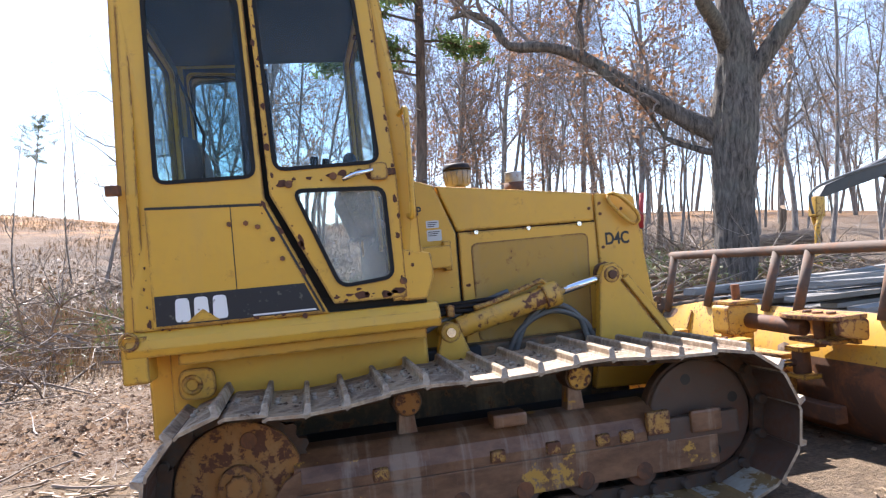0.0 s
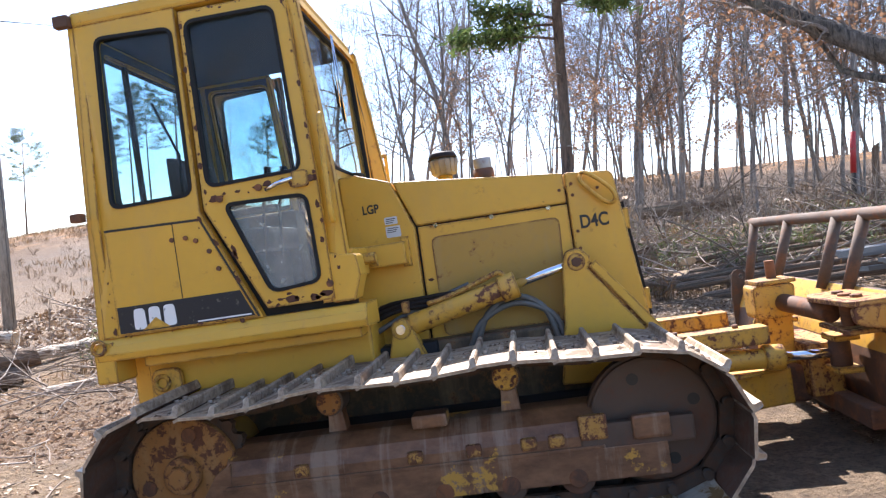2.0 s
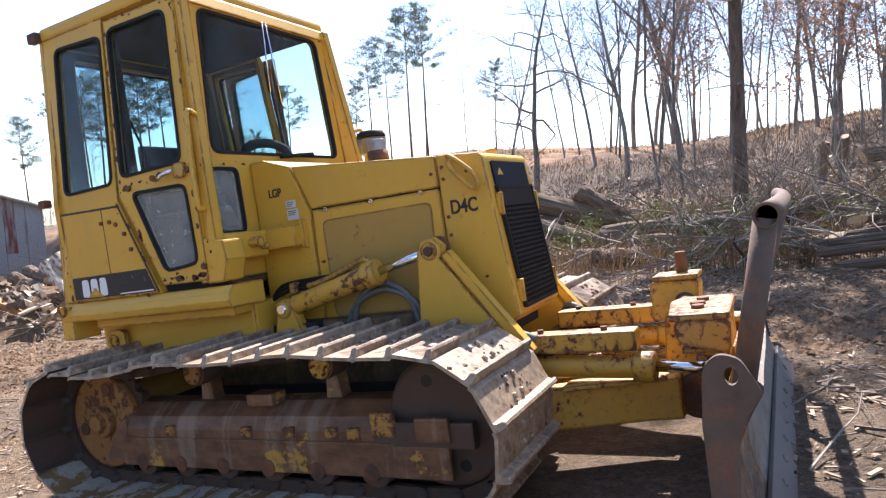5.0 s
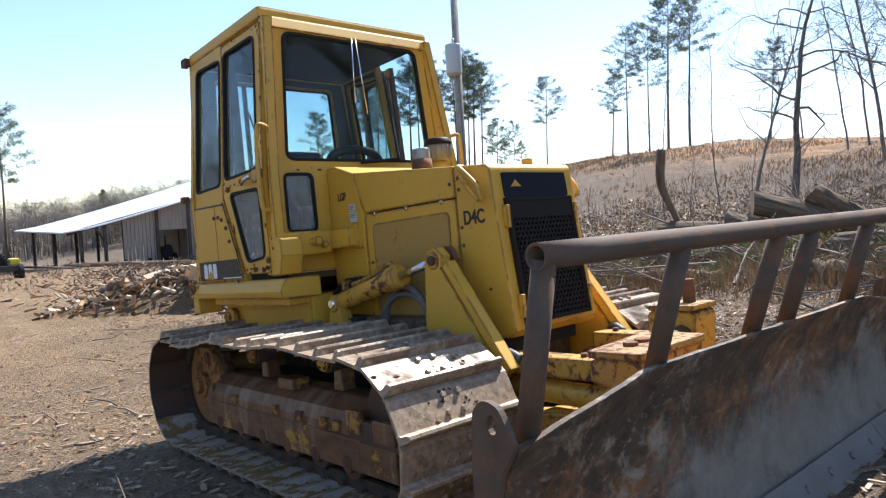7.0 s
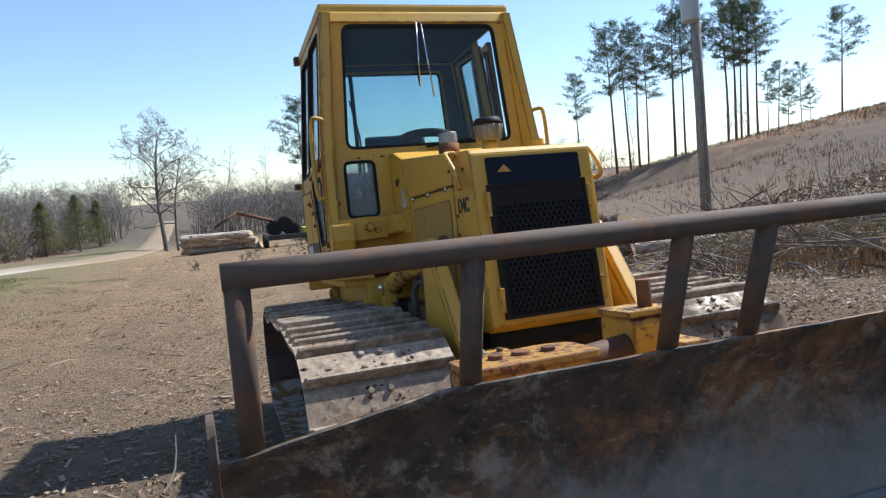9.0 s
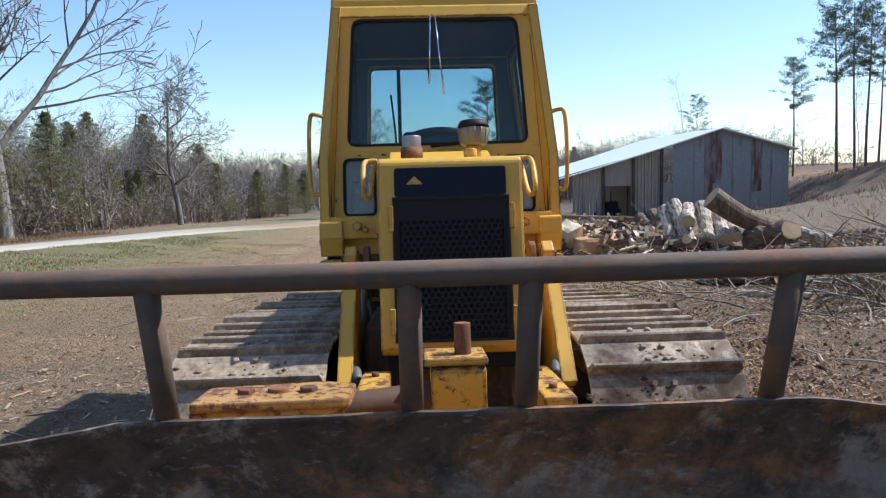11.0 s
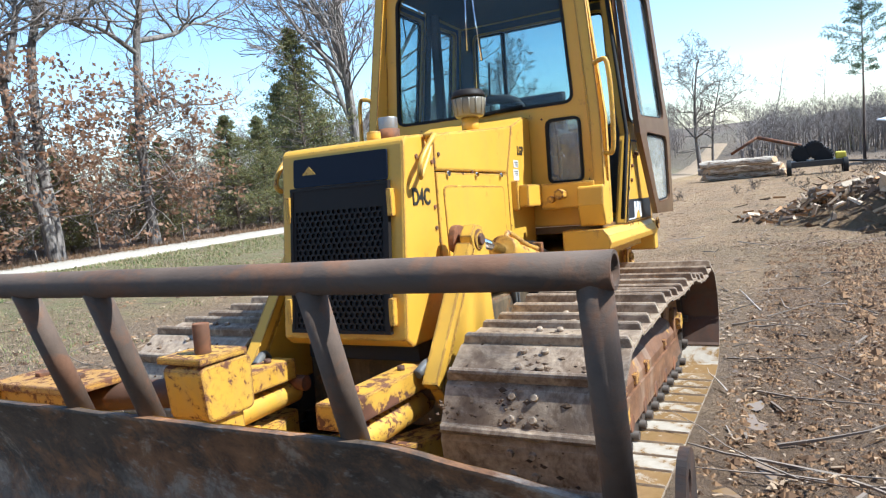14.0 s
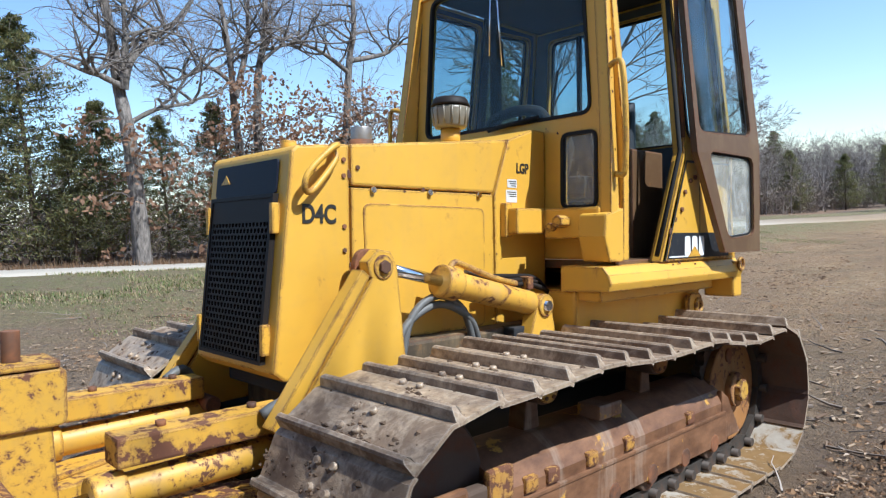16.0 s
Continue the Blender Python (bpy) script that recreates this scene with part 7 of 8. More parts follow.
# charred posts, marker post
for x, y, h in ((3.0, 16.2, 1.1), (3.4, 16.0, 1.2), (10.0, 15.5, 1.7), (12.3, 16.0, 1.8), (14.0, 15.0, 1.6)):
    lay("stump_post", over(x, y, -0.2), over(x + 0.12, y, h), 0.10, "charred upright stump at the edge of the woods", "stump", "upright stumps")
M_red = mat("red_paint", 0.5, 0, (0.42, 0.02, 0.02))
finish(M_red, blend(M_red, grain(M_red, 12), (0.36, 0.015, 0.02), (0.50, 0.04, 0.035)))
mk = thing("marker_post", "post painted bright red on its upper half in the woods", "post", over(10.2, 17.0, 0))
part("post", rod((0, 0, -0.2), (0.02, 0, 0.9), 0.075, n=10), M_bark_dark, mk)
part("red_top", rod((0.02, 0, 0.9), (0.06, 0, 2.1), 0.08, n=10), M_red, mk)

# loader boom reaching in over the yard
ld = thing("log_loader", "dark log loader boom with a yellow grapple hanging over the lumber", "loader", over(12.8, 8.2, 0))
M_loader = metal_worn("loader_steel", (0.02, 0.02, 0.022), (0.07, 0.065, 0.06), (0.06, 0.035, 0.02), 0.6, (0.4, 0.6), 0.3, 3)
part("boom", prism([(-0.6, 1.2), (0.4, 1.2), (0.1, 2.3), (-1.6, 2.6), (-3.2, 1.95), (-3.4, 1.65), (-1.7, 2.2), (-0.4, 1.9)], -0.11, 0.11, bevel=0.02), M_loader, ld)
part("base", box(-0.8, 0.9, -0.5, 0.5, -0.1, 1.25, 0.05), M_loader, ld)
part("boom_hose", pipe(arc_pts([(-1.6, -0.13, 2.5), (-2.8, -0.14, 2.15), (-3.55, -0.12, 1.8), (-3.5, -0.1, 1.35)], 5), 0.03, 7), M_hose, ld)
gp = part("grapple_rotator", box(-3.44, -3.22, -0.12, 0.12, 1.30, 1.72, 0.03), M_yellow_worn, ld, "yellow grapple rotator")
for s in (-1, 1):
    part("grapple_arm", pipe(arc_pts([(-3.33, s * 0.10, 1.32), (-3.33 + s * 0.10, s * 0.12, 1.0), (-3.33 + s * 0.07, s * 0.1, 0.55), (-3.33, s * 0.06, 0.28)], 4), 0.055, 7), M_yellow_worn, gp)

# ---- firewood pile ----
fw = random.Random(44)
SPLIT = []
for i in range(5):
    rg = random.Random(60 + i)
    w, h = rg.uniform(0.10, 0.16), rg.uniform(0.09, 0.14)
    bm = prism([(-w, -h * 0.6), (w, -h * 0.7), (w * 0.7, h * 0.2), (0.02, h), (-w * 0.8, h * 0.1)], -0.22, 0.22, "y", 0.0)
    for v in bm.verts:
        v.co += Vector((rg.gauss(0, 0.008), rg.gauss(0, 0.01), rg.gauss(0, 0.008)))
    me = bpy.data.meshes.new("split_wood")
    bm.to_mesh(me)
    bm.free()
    for mm in (M_pale, M_orange, M_logbark):
        me.materials.append(mm)
    for p in me.polygons:
        p.material_index = 2 if p.index in (3, 6, 4 if i % 2 else 3) or (i in (1, 4) and p.index > 1) else (1 if i == 3 else 0)
    SPLIT.append(me)


HEAP = (-12.6, 4.15)


def mound(x, y):
    u = (x - HEAP[0]) * 0.715 + (y - HEAP[1]) * 0.70
    w = -(x - HEAP[0]) * 0.70 + (y - HEAP[1]) * 0.715
    return max(0.0, 0.95 * (1 - (u / 3.6) ** 2) * (1 - (w / 1.8) ** 2)) if abs(u) < 3.6 and abs(w) < 1.8 else 0.0


def heap(k):
    while True:
        u, w = fw.uniform(-3.9, 3.2), fw.gauss(0, 0.85)
        x, y = HEAP[0] + u * 0.715 - w * 0.70, HEAP[1] + u * 0.70 + w * 0.715
        if abs(w) < 1.9 or fw.random() < 0.1:
            return x, y


bm = bmesh.new()
k = 26
gr = [[bm.verts.new((HEAP[0] + (i / k - 0.5) * 9, HEAP[1] + (j / k - 0.5) * 9, land(HEAP[0] + (i / k - 0.5) * 9, HEAP[1] + (j / k - 0.5) * 9) - 0.12 + mound(HEAP[0] + (i / k - 0.5) * 9, HEAP[1] + (j / k - 0.5) * 9) * 0.9)) for j in range(k + 1)] for i in range(k + 1)]
for i in range(k):
    for j in range(k):
        bm.faces.new((gr[i][j], gr[i + 1][j], gr[i + 1][j + 1], gr[i][j + 1])).smooth = True
me = bpy.data.meshes.new("chip_heap")
bm.to_mesh(me)
bm.free()
me.materials.append(M_ground)
tagged(new("chip_heap", me), "low heap of bark and chips under the firewood", "heap", kind="stuff")
CHUNKS = []
for i in range(3):
    bm = bmesh.new()
    bmesh.ops.create_cube(bm, size=0.38)
    bmesh.ops.subdivide_edges(bm, edges=bm.edges[:], cuts=3, use_grid_fill=True)
    for v in bm.verts:
        v.co *= 1 + 0.35 * noise.noise(v.co * 3.1 + Vector((i * 5, 0, 0))) + 0.12 * noise.noise(v.co * 9)
        v.co.z *= 0.8
    me = bpy.data.meshes.new("wood_chunk")
    bm.to_mesh(me)
    bm.free()
    me.materials.append(M_pale if i == 2 else M_orange)
    CHUNKS.append(me)
for i in range(290):
    x, y = heap(i)
    ob = new("split_wood", SPLIT[fw.choice((0, 1, 2, 4, 3))])
    ob.matrix_basis = Matrix.Translation((x, y, land(x, y) + mound(x, y) * 0.92 + 0.04 + fw.uniform(0, 0.10))) @ pose(0, 0, 0, fw.gauss(0, 25), fw.uniform(0, 360), fw.uniform(0, 360)) @ Matrix.Diagonal((fw.uniform(0.3, 0.75), fw.uniform(0.4, 0.9), fw.uniform(0.25, 0.6), 1))
    tagged(ob, "split pale firewood piece tumbled in a heap", "firewood", "firewood heap")
for i, (x, y, z) in enumerate(((-11.5, 3.66, -0.18), (-11.33, 4.35, -0.18), (-11.95, 3.37, 0.04))):
    ob = new("wood_chunk", CHUNKS[i])
    ob.matrix_basis = Matrix.Translation((x, y, z)) @ pose(0, 0, 0, 20 * i, 31 * i, 77 * i) @ Matrix.Diagonal((1.3, 1.45, 1.25, 1))
    tagged(ob, "big pale split block on the firewood heap" if i == 2 else "rotten orange-brown chunk of split oak in the heap", "firewood", "split chunks")
for i in range(9):
    x, y = heap(i)
    a = fw.uniform(-0.5, 0.5)
    ln = fw.uniform(0.5, 1.0)
    z = land(x, y) + mound(x, y) + 0.1
    lay("log_round", (x - ln / 2, y - a * ln / 2, z), (x + ln / 2, y + a * ln / 2, z + fw.uniform(-0.1, 0.25)), fw.uniform(0.06, 0.11), "short grey-barked log round in the firewood heap", group="log rounds")
for p, q, r in (((-11.84, 5.58, 0.59), (-10.92, 5.46, -0.21), 0.144), ((-11.77, 5.77, 0.7), (-10.79, 5.8, -0.1), 0.168), ((-11.66, 6.07, 0.61), (-10.81, 5.76, 0.37), 0.152), ((-11.54, 6.37, 0.64), (-10.65, 6.17, -0.11), 0.16), ((-11.42, 6.64, 0.48), (-10.52, 6.47, -0.04), 0.164), ((-11.32, 6.89, 0.28), (-10.43, 6.66, 0.03), 0.144)):
    lay("log", p, q, r, "pale grey-barked log leaning on the pile, sawn end outward", group="leaning logs", kit=PALE_LOGS)
for p, q, r in (((-11.98, 4.79, 0.13), (-11.33, 5.2, 0.01), 0.12), ((-12.39, 5.18, 0.38), (-11.73, 5.26, 0.16), 0.12), ((-12.29, 5.48, 0.45), (-11.56, 5.46, 0.22), 0.14), ((-11.79, 5.39, 0.21), (-11.29, 5.33, -0.13), 0.12)):
    lay("log", p, q, r, "short brown-barked log half buried in the firewood heap", group="leaning logs")
vs, fs = pipe_data(arc_pts([(-10.55, 6.15, 0.9), (-10.49, 6.77, 0.48), (-10.61, 7.45, 0.23), (-10.76, 8.02, 0.07)], 5), [0.25 - 0.005 * k for k in range(16)], 16)
tagged(new("log", mesh_of("log", vs, fs, [M_logbark, M_cut], [0] * (len(fs) - 2) + [1, 1])), "large crooked brown log lying over the pile", "log", "leaning logs")
lay("log", (-10.59, 7.02, -0.04), (-9.52, 7.36, 0.24), 0.23, "short thick brown log with a sawn end beside the pile", group="leaning logs")
lay("log", (-10.13, 7.91, 0.12), (-9.26, 8.03, 0.01), 0.13, "pale peeled log at the end of the pile", group="leaning logs", kit=PALE_LOGS)
for k in range(7):
    y = 4.7 + 0.36 * k
    lay("log", (-11.9 - 0.1 * (k % 2), y, land(-11.9, y) + 0.13), (-10.7 + 0.12 * (k % 3), y + 0.1, land(-10.7, y) + 0.12), 0.14, "dark log at the foot of the pile", group="leaning logs")
# splinters and bark scraps over the heap and out towards the barn
scrap_v, scrap_f, scrap_s = [], [], []
for i in range(2400):
    if i < 1600:
        x, y = heap(i)
        h = mound(x, y) * 0.95 + 0.03
    else:
        x, y = -15 - 22 * fw.random(), 0
        y = 2.2 + 0.30 * (-15 - x) + fw.gauss(0, 0.9 + 0.05 * (-15 - x))
        h = 0.02 + 0.25 * fw.random() ** 3
    ln, w, a = fw.uniform(0.05, 0.20), fw.uniform(0.015, 0.06), fw.random() * 6.283
    u = Vector((math.cos(a), math.sin(a), fw.gauss(0, 0.5))).normalized() * ln
    v = u.orthogonal().normalized() * w
    t = u.cross(v).normalized() * w * 0.5
    c = Vector((x, y, land(x, y) + h))
    o = len(scrap_v)
    scrap_v += [c - u - v, c - u + v, c - u + t, c + u - v * 0.6, c + u + v * 0.8, c + u * 0.8 + t]
    scrap_f += [(o, o + 1, o + 4, o + 3), (o + 1, o + 2, o + 5, o + 4), (o + 2, o, o + 3, o + 5), (o, o + 2, o + 1), (o + 3, o + 4, o + 5)]
    scrap_s += [fw.choice((0, 0, 1, 2, 2, 2, 2))] * 5
tagged(new("wood_scraps", mesh_of("wood_scraps", scrap_v, scrap_f, [M_pale, M_orange, M_logbark], scrap_s)), "pale and dark splinters and bark scraps round the firewood", "scraps", kind="stuff")
# brown logs stacked three deep at the end of the pile, sawn ends towards the slope
for lv, count in enumerate((3, 2)):
    for k in range(count):
        ax, ay = Vector((0.79, 0.61)), Vector((-0.61, 0.79))
        r = 0.15 + 0.03 * math.sin(k * 2.1 + lv)
        c = Vector((-7.55, 6.0)) + ay * (k * 0.36 + lv * 0.18 - 0.3) + ax * (0.22 * math.sin(k * 3.3 + lv * 1.7))
        e = c - ax * (1.0 + 0.25 * math.cos(k + lv * 2.0))
        lay("log", (e.x, e.y, land(e.x, e.y) + 0.14 + 0.27 * lv), (c.x, c.y, land(c.x, c.y) + 0.15 + 0.28 * lv), r, "brown-barked log in a low stack, reddish sawn end", group="log stack by the yard", kit=RED_LOGS)
lay("log", over(-8.5, 7.0, 0.22), over(-8.0, 8.6, 0.14), 0.11, "slim pale log on the ground", group="leaning logs", kit=PALE_LOGS)
lay("log", over(-6.2, 4.6, 0.05), over(-5.6, 5.5, 0.06), 0.06, "pale broken branch lying on the dirt", group="leaning logs", kit=PALE_LOGS)

# ---- barn ----
M_tin = mat("weathered_tin", 0.5, 0.5)
m = M_tin
finish(m, blend(m, step(m, grain(m, 0.7, 6, stretch=(1, 1.6, 0.25)), 0.56, 0.70), blend(m, grain(m, 5, 6), (0.17, 0.19, 0.205), (0.31, 0.335, 0.35)), (0.12, 0.05, 0.032)))
M_tin_rust = mat("rusted_tin", 0.8, 0.1)
m = M_tin_rust
finish(m, blend(m, step(m, grain(m, 1.2, 6, stretch=(1, 1.6, 0.3)), 0.40, 0.60), blend(m, grain(m, 5, 6), (0.17, 0.18, 0.19), (0.28, 0.28, 0.28)), (0.13, 0.042, 0.03)))
M_roof = mat("bright_tin_roof", 0.42, 0.35)
finish(M_roof, blend(M_roof, grain(M_roof, 1.5, 6), (0.66, 0.67, 0.68), (0.80, 0.81, 0.82)))
M_plank = mat("grey_barn_plank", 0.9)
m = M_plank
finish(m, blend(m, grain(m, 6, 6, stretch=(1, 2, 0.15)), (0.16, 0.135, 0.11), (0.42, 0.37, 0.31)))
BX = -47.0
gz = land(BX, 17) - 0.15
barn = thing("barn", "weathered tin and plank barn with bright roof and lean-to", "barn", (BX, 0, 0))
ridge, eL, eR, yR_, yP, yL = 4.42, 0.42, 2.85, 28.1, 22.7, 8.0
roofL = lambda y: eL + (ridge - eL) * ((y - yL) / (yP - yL)) ** 1.12
top = lambda v: roofL(v) - 0.1 if v < yP else ridge - (ridge - eR) * (v - yP) / (yR_ - yP) - 0.1
rp = [(yL - 0.4 + (yP - yL + 0.4) * i / 10, roofL(max(yL, yL - 0.4 + (yP - yL + 0.4) * i / 10))) for i in range(11)]
part("roof", prism([(y, z) for y, z in rp] + [(y, z - 0.09) for y, z in rp[::-1]], -17, 0.6, "x", 0), M_roof, barn)
part("roof", prism([(yP, ridge), (yR_ + 0.4, eR - 0.1), (yR_ + 0.4, eR - 0.2), (yP, ridge - 0.09)], -17, 0.6, "x", 0), M_roof, barn)
# tin sheets in two tiers, some rusted red
edges = [18.3, 19.15, 20.0, 20.75, 21.55, 22.25, 22.9, 23.7, 24.45, 25.2, 26.0, 26.75, 27.45, 28.1]
for i in range(13):
    y, y2 = edges[i], edges[i + 1] - 0.012
    x0 = -0.03 + 0.025 * (i % 2)
    rusty = i in (4, 5, 9)
    mid = gz + 2.0 + 0.35 * ((i * 7) % 3)
    if i == 0:
        part("tin_sheet", prism([(y, 0.4), (y2, 0.4), (y2, gz), (y, gz)], x0, x0 + 0.06, "x", 0), M_tin, barn)
        part("loose_board", box(-0.05, 0.03, y, y2, 1.95, 2.12, 0), M_plank, barn)
        part("loose_board", box(-0.05, 0.03, y, y2, 1.15, 1.27, 0), M_plank, barn)
        continue
    part("tin_sheet", prism([(y, top(y)), (y2, top(y2)), (y2, mid), (y, mid)], x0, x0 + 0.06, "x", 0), M_tin_rust if rusty else M_tin, barn)
    part("tin_sheet", prism([(y, mid + 0.1), (y2, mid + 0.1), (y2, gz), (y, gz)], x0 - 0.03, x0 + 0.02, "x", 0), M_tin_rust if i == 4 else M_tin, barn)
for i in range(26):
    y = 11.5 + i * 0.262
    if 13.85 < y < 15.95:
        part("plank", box(-0.02, 0.02, y, y + 0.25, 0.25, roofL(y) - 0.1, 0), M_plank, barn)
    else:
        part("plank", box(-0.02 + 0.02 * (i % 2), 0.02 + 0.02 * (i % 2), y, y + 0.225, gz + 0.5 + 0.2 * (i % 3 == 0), roofL(y) - 0.1, 0), M_plank, barn)
for y in (8.8, 10.3, 13.8, 16.1, 18.25):
    for x in (0.1, -8, -16):
        part("post", box(x - 0.1, x + 0.1, y - 0.1, y + 0.1, land(BX + x, y) - 0.3, roofL(y) - 0.1, 0), M_bark_dark, barn)
part("beam", prism([(yL, eL - 0.02), (18.3, roofL(18.3) - 0.1), (18.3, roofL(18.3) - 0.35), (yL, eL - 0.27)], -0.2, -0.05, "x", 0), M_bark_dark, barn)
part("brace", prism([(10.35, -0.6), (10.5, -0.6), (9.75, 0.75), (9.6, 0.75)], -0.02, 0.08, "x", 0), M_bark_dark, barn)
part("side_wall", box(-17, -0.1, yR_ - 0.1, yR_, gz - 0.2, eR - 0.15, 0), M_tin, barn)
part("inner_wall", box(-16.9, -0.1, 18.2, 18.3, gz - 0.2, 2.4, 0), M_plank, barn)
for k in range(3):
    bd = lay("log", over(BX + 1.5 + 0.5 * k, 7.5 + 0.5 * k, 0.15), over(BX + 1.0 + 0.4 * k, 15.5, 0.25), 0.14, "long dark pole lying before the barn", "log", "poles by the barn")
tk = thing("tractor", "dark old tractor parked under the barn", "tractor", (BX - 2.2, 14.9, gz + 0.1))
part("body", box(-1.3, 1.0, -0.35, 0.35, 0.5, 1.25, 0.05), M_dark, tk)
part("stack", rod((0.5, 0, 1.2), (0.5, 0, 2.1), 0.05), M_dark, tk)
for s in (-1, 1):
    part("rear_wheel", rod((-0.9, s * 0.45, 0.65), (-0.9, s * 0.85, 0.65), 0.7, n=20, bevel=0.06), M_black, tk)
    part("front_wheel", rod((0.8, s * 0.45, 0.38), (0.8, s * 0.65, 0.38), 0.4, n=16, bevel=0.04), M_black, tk)

# ---- utility pole ----
M_pole = bark("pole_wood", (0.19, 0.17, 0.15), (0.40, 0.37, 0.33), 12)
M_grey = mat("grey_enamel", 0.45, 0.1, (0.45, 0.47, 0.48))
PX, PY = -13.1, 12.6
pz = land(PX, PY)
pole = thing("utility_pole", "weathered wooden utility pole carrying a grey transformer can", "pole", (PX, PY, pz), (0, -1.5, 0))
part("pole", rod((0, 0, -0.3), (0, 0, 8.2 - pz), 0.16, 0.12, 12), M_pole, pole)
tz = 5.55 - pz
tf = part("transformer", rod((0.16, -0.30, tz), (0.16, -0.30, tz + 0.95), 0.26, n=20, bevel=0.04), M_grey, pole, "grey cylindrical transformer")
part("bushing", rod((0.16, -0.30, tz + 0.95), (0.16, -0.30, tz + 1.15), 0.04, n=8), M_grey, tf)
part("hanger", box(0.0, 0.12, -0.22, 0.0, tz + 0.55, tz + 0.65, 0), M_grey, tf)
part("cross_wire", rod((0, 0, 8.0 - pz), (0.9, 1.6, 8.25 - pz), 0.015, n=5), M_hose, pole)
part("ground_wire", rod((0.15, -0.05, 0.2), (0.13, -0.05, tz), 0.012, n=5), M_hose, pole)

# ---- machine and logs at the far edge of the clearing ----
far = thing("log_trailer", "dark grapple trailer with a small yellow engine", "machine", over(-39.5, 2.6, 0))
part("bed", box(-0.8, 0.8, -1.3, 1.3, 0.45, 0.75, 0.03), M_loader, far)
for k, (yy, zz, tl) in enumerate(((-0.75, 1.15, 0), (-0.1, 1.35, 8), (0.35, 0.95, -6))):
    ty = part("tyre", rod((-0.4, yy, zz), (0.4, yy + 0.05 * tl / 8, zz), 0.45, n=24, bevel=0.10), M_black, far, "large black tractor tyre")
    for q in range(18):
        an = q * math.pi / 9
        part("tread_lug", box(-0.38, 0.38, yy + 0.45 * math.cos(an) - 0.04, yy + 0.45 * math.cos(an) + 0.04, zz + 0.45 * math.sin(an) - 0.04, zz + 0.45 * math.sin(an) + 0.04, 0), M_black, ty)
part("boom", rod((0, -0.7, 1.6), (0, -2.9, 2.3), 0.10, n=8), M_rust, far)
part("boom_tip", rod((0, -2.9, 2.3), (0, -4.3, 1.5), 0.08, n=8), M_rust, far)
part("engine", box(-0.3, 0.5, 0.9, 1.4, 0.75, 1.10, 0.08), mat("bright_yellow_enamel", 0.4, 0, (0.60, 0.47, 0.04)), far)
for s in (-1, 1):
    for x in (-0.7, 0.7):
        part("wheel", rod((x, s * 1.35 - 0.12, 0.4), (x, s * 1.35 + 0.12, 0.4), 0.42, n=14, bevel=0.03), M_black, far)
part("drawbar", rod((0.5, 1.5, 0.6), (0.5, 4.0, 0.35), 0.06, n=6), M_loader, far)
for i in range(12):
    lv, k = i // 4, i % 4
    x, y = -43.5 + 0.5 * k + 0.25 * lv, -1.5
    z = land(x, y) + 0.22 + 0.40 * lv
    lay("log", (x, y - 2.3 + 0.2 * k, z), (x, y + 2.6 - 0.3 * lv, z), 0.21, "long straight pale log stacked at the clearing's edge", group="stacked logs", kit=PALE_LOGS)

# ---- sticks, brush, litter, grass: what nobody could count ----
lt = random.Random(3)


def clear_of(x, y):
    return not (-1.75 < x < 2.0 and abs(y) < 1.24)


def near_spot():
    while True:
        r = abs(lt.gauss(0, 1)) * 5.2
        a = lt.random() * 6.283
        x, y = 0.4 + math.cos(a) * (1.2 + r) * 1.2, math.sin(a) * (1.0 + r)
        if -16 < x < 9 and -12 < y < 11 and clear_of(x, y):
            return x, y


lv_, lf_ = [], []
for i in range(210000):
    x, y = near_spot() if i < 115000 else (lt.uniform(-18, 9), lt.uniform(-11.3, -4)) if i < 150000 else (lt.uniform(-10, 3.5), 1.22 + abs(lt.gauss(0, 1)) * 2.2)
    thin = 0.5 + noise.noise(Vector((x * 0.45, y * 0.45, 2)))
    if lt.random() > 0.25 + thin or (y < 0.6 and lt.random() < 0.74) or (0.1 < y < 4.5 and -9 < x < 3.5 and lt.random() < 0.86):
        continue
    z = land(x, y)
    s = lt.uniform(0.012, 0.040) * (1.0 if i < 150000 and y > 0.6 else 0.55)
    if 0.1 < y < 4.5 and -9 < x < 3.5:
        s *= 0.6
    a = lt.random() * 6.283
    u, w = Vector((math.cos(a), math.sin(a), lt.gauss(0, 0.22))), Vector((-math.sin(a), math.cos(a), lt.gauss(0, 0.3)))
    c = Vector((x, y, z + 0.008 + lt.random() * 0.018))
    o = len(lv_)
    lv_ += [c - u * s, c - u * s * 0.1 - w * s * 0.5 + Vector((0, 0, s * 0.25)), c + u * s, c + u * s * 0.1 + w * s * 0.5 + Vector((0, 0, s * lt.uniform(0, 0.5)))]
    lf_ += [(o, o + 1, o + 2), (o, o + 2, o + 3)]
tagged(new("leaf_litter", mesh_of("leaf_litter", lv_, lf_, [M_litter])), "curled dead brown leaves strewn over the dirt", "leaves", kind="stuff")
cv_, cf_ = [], []
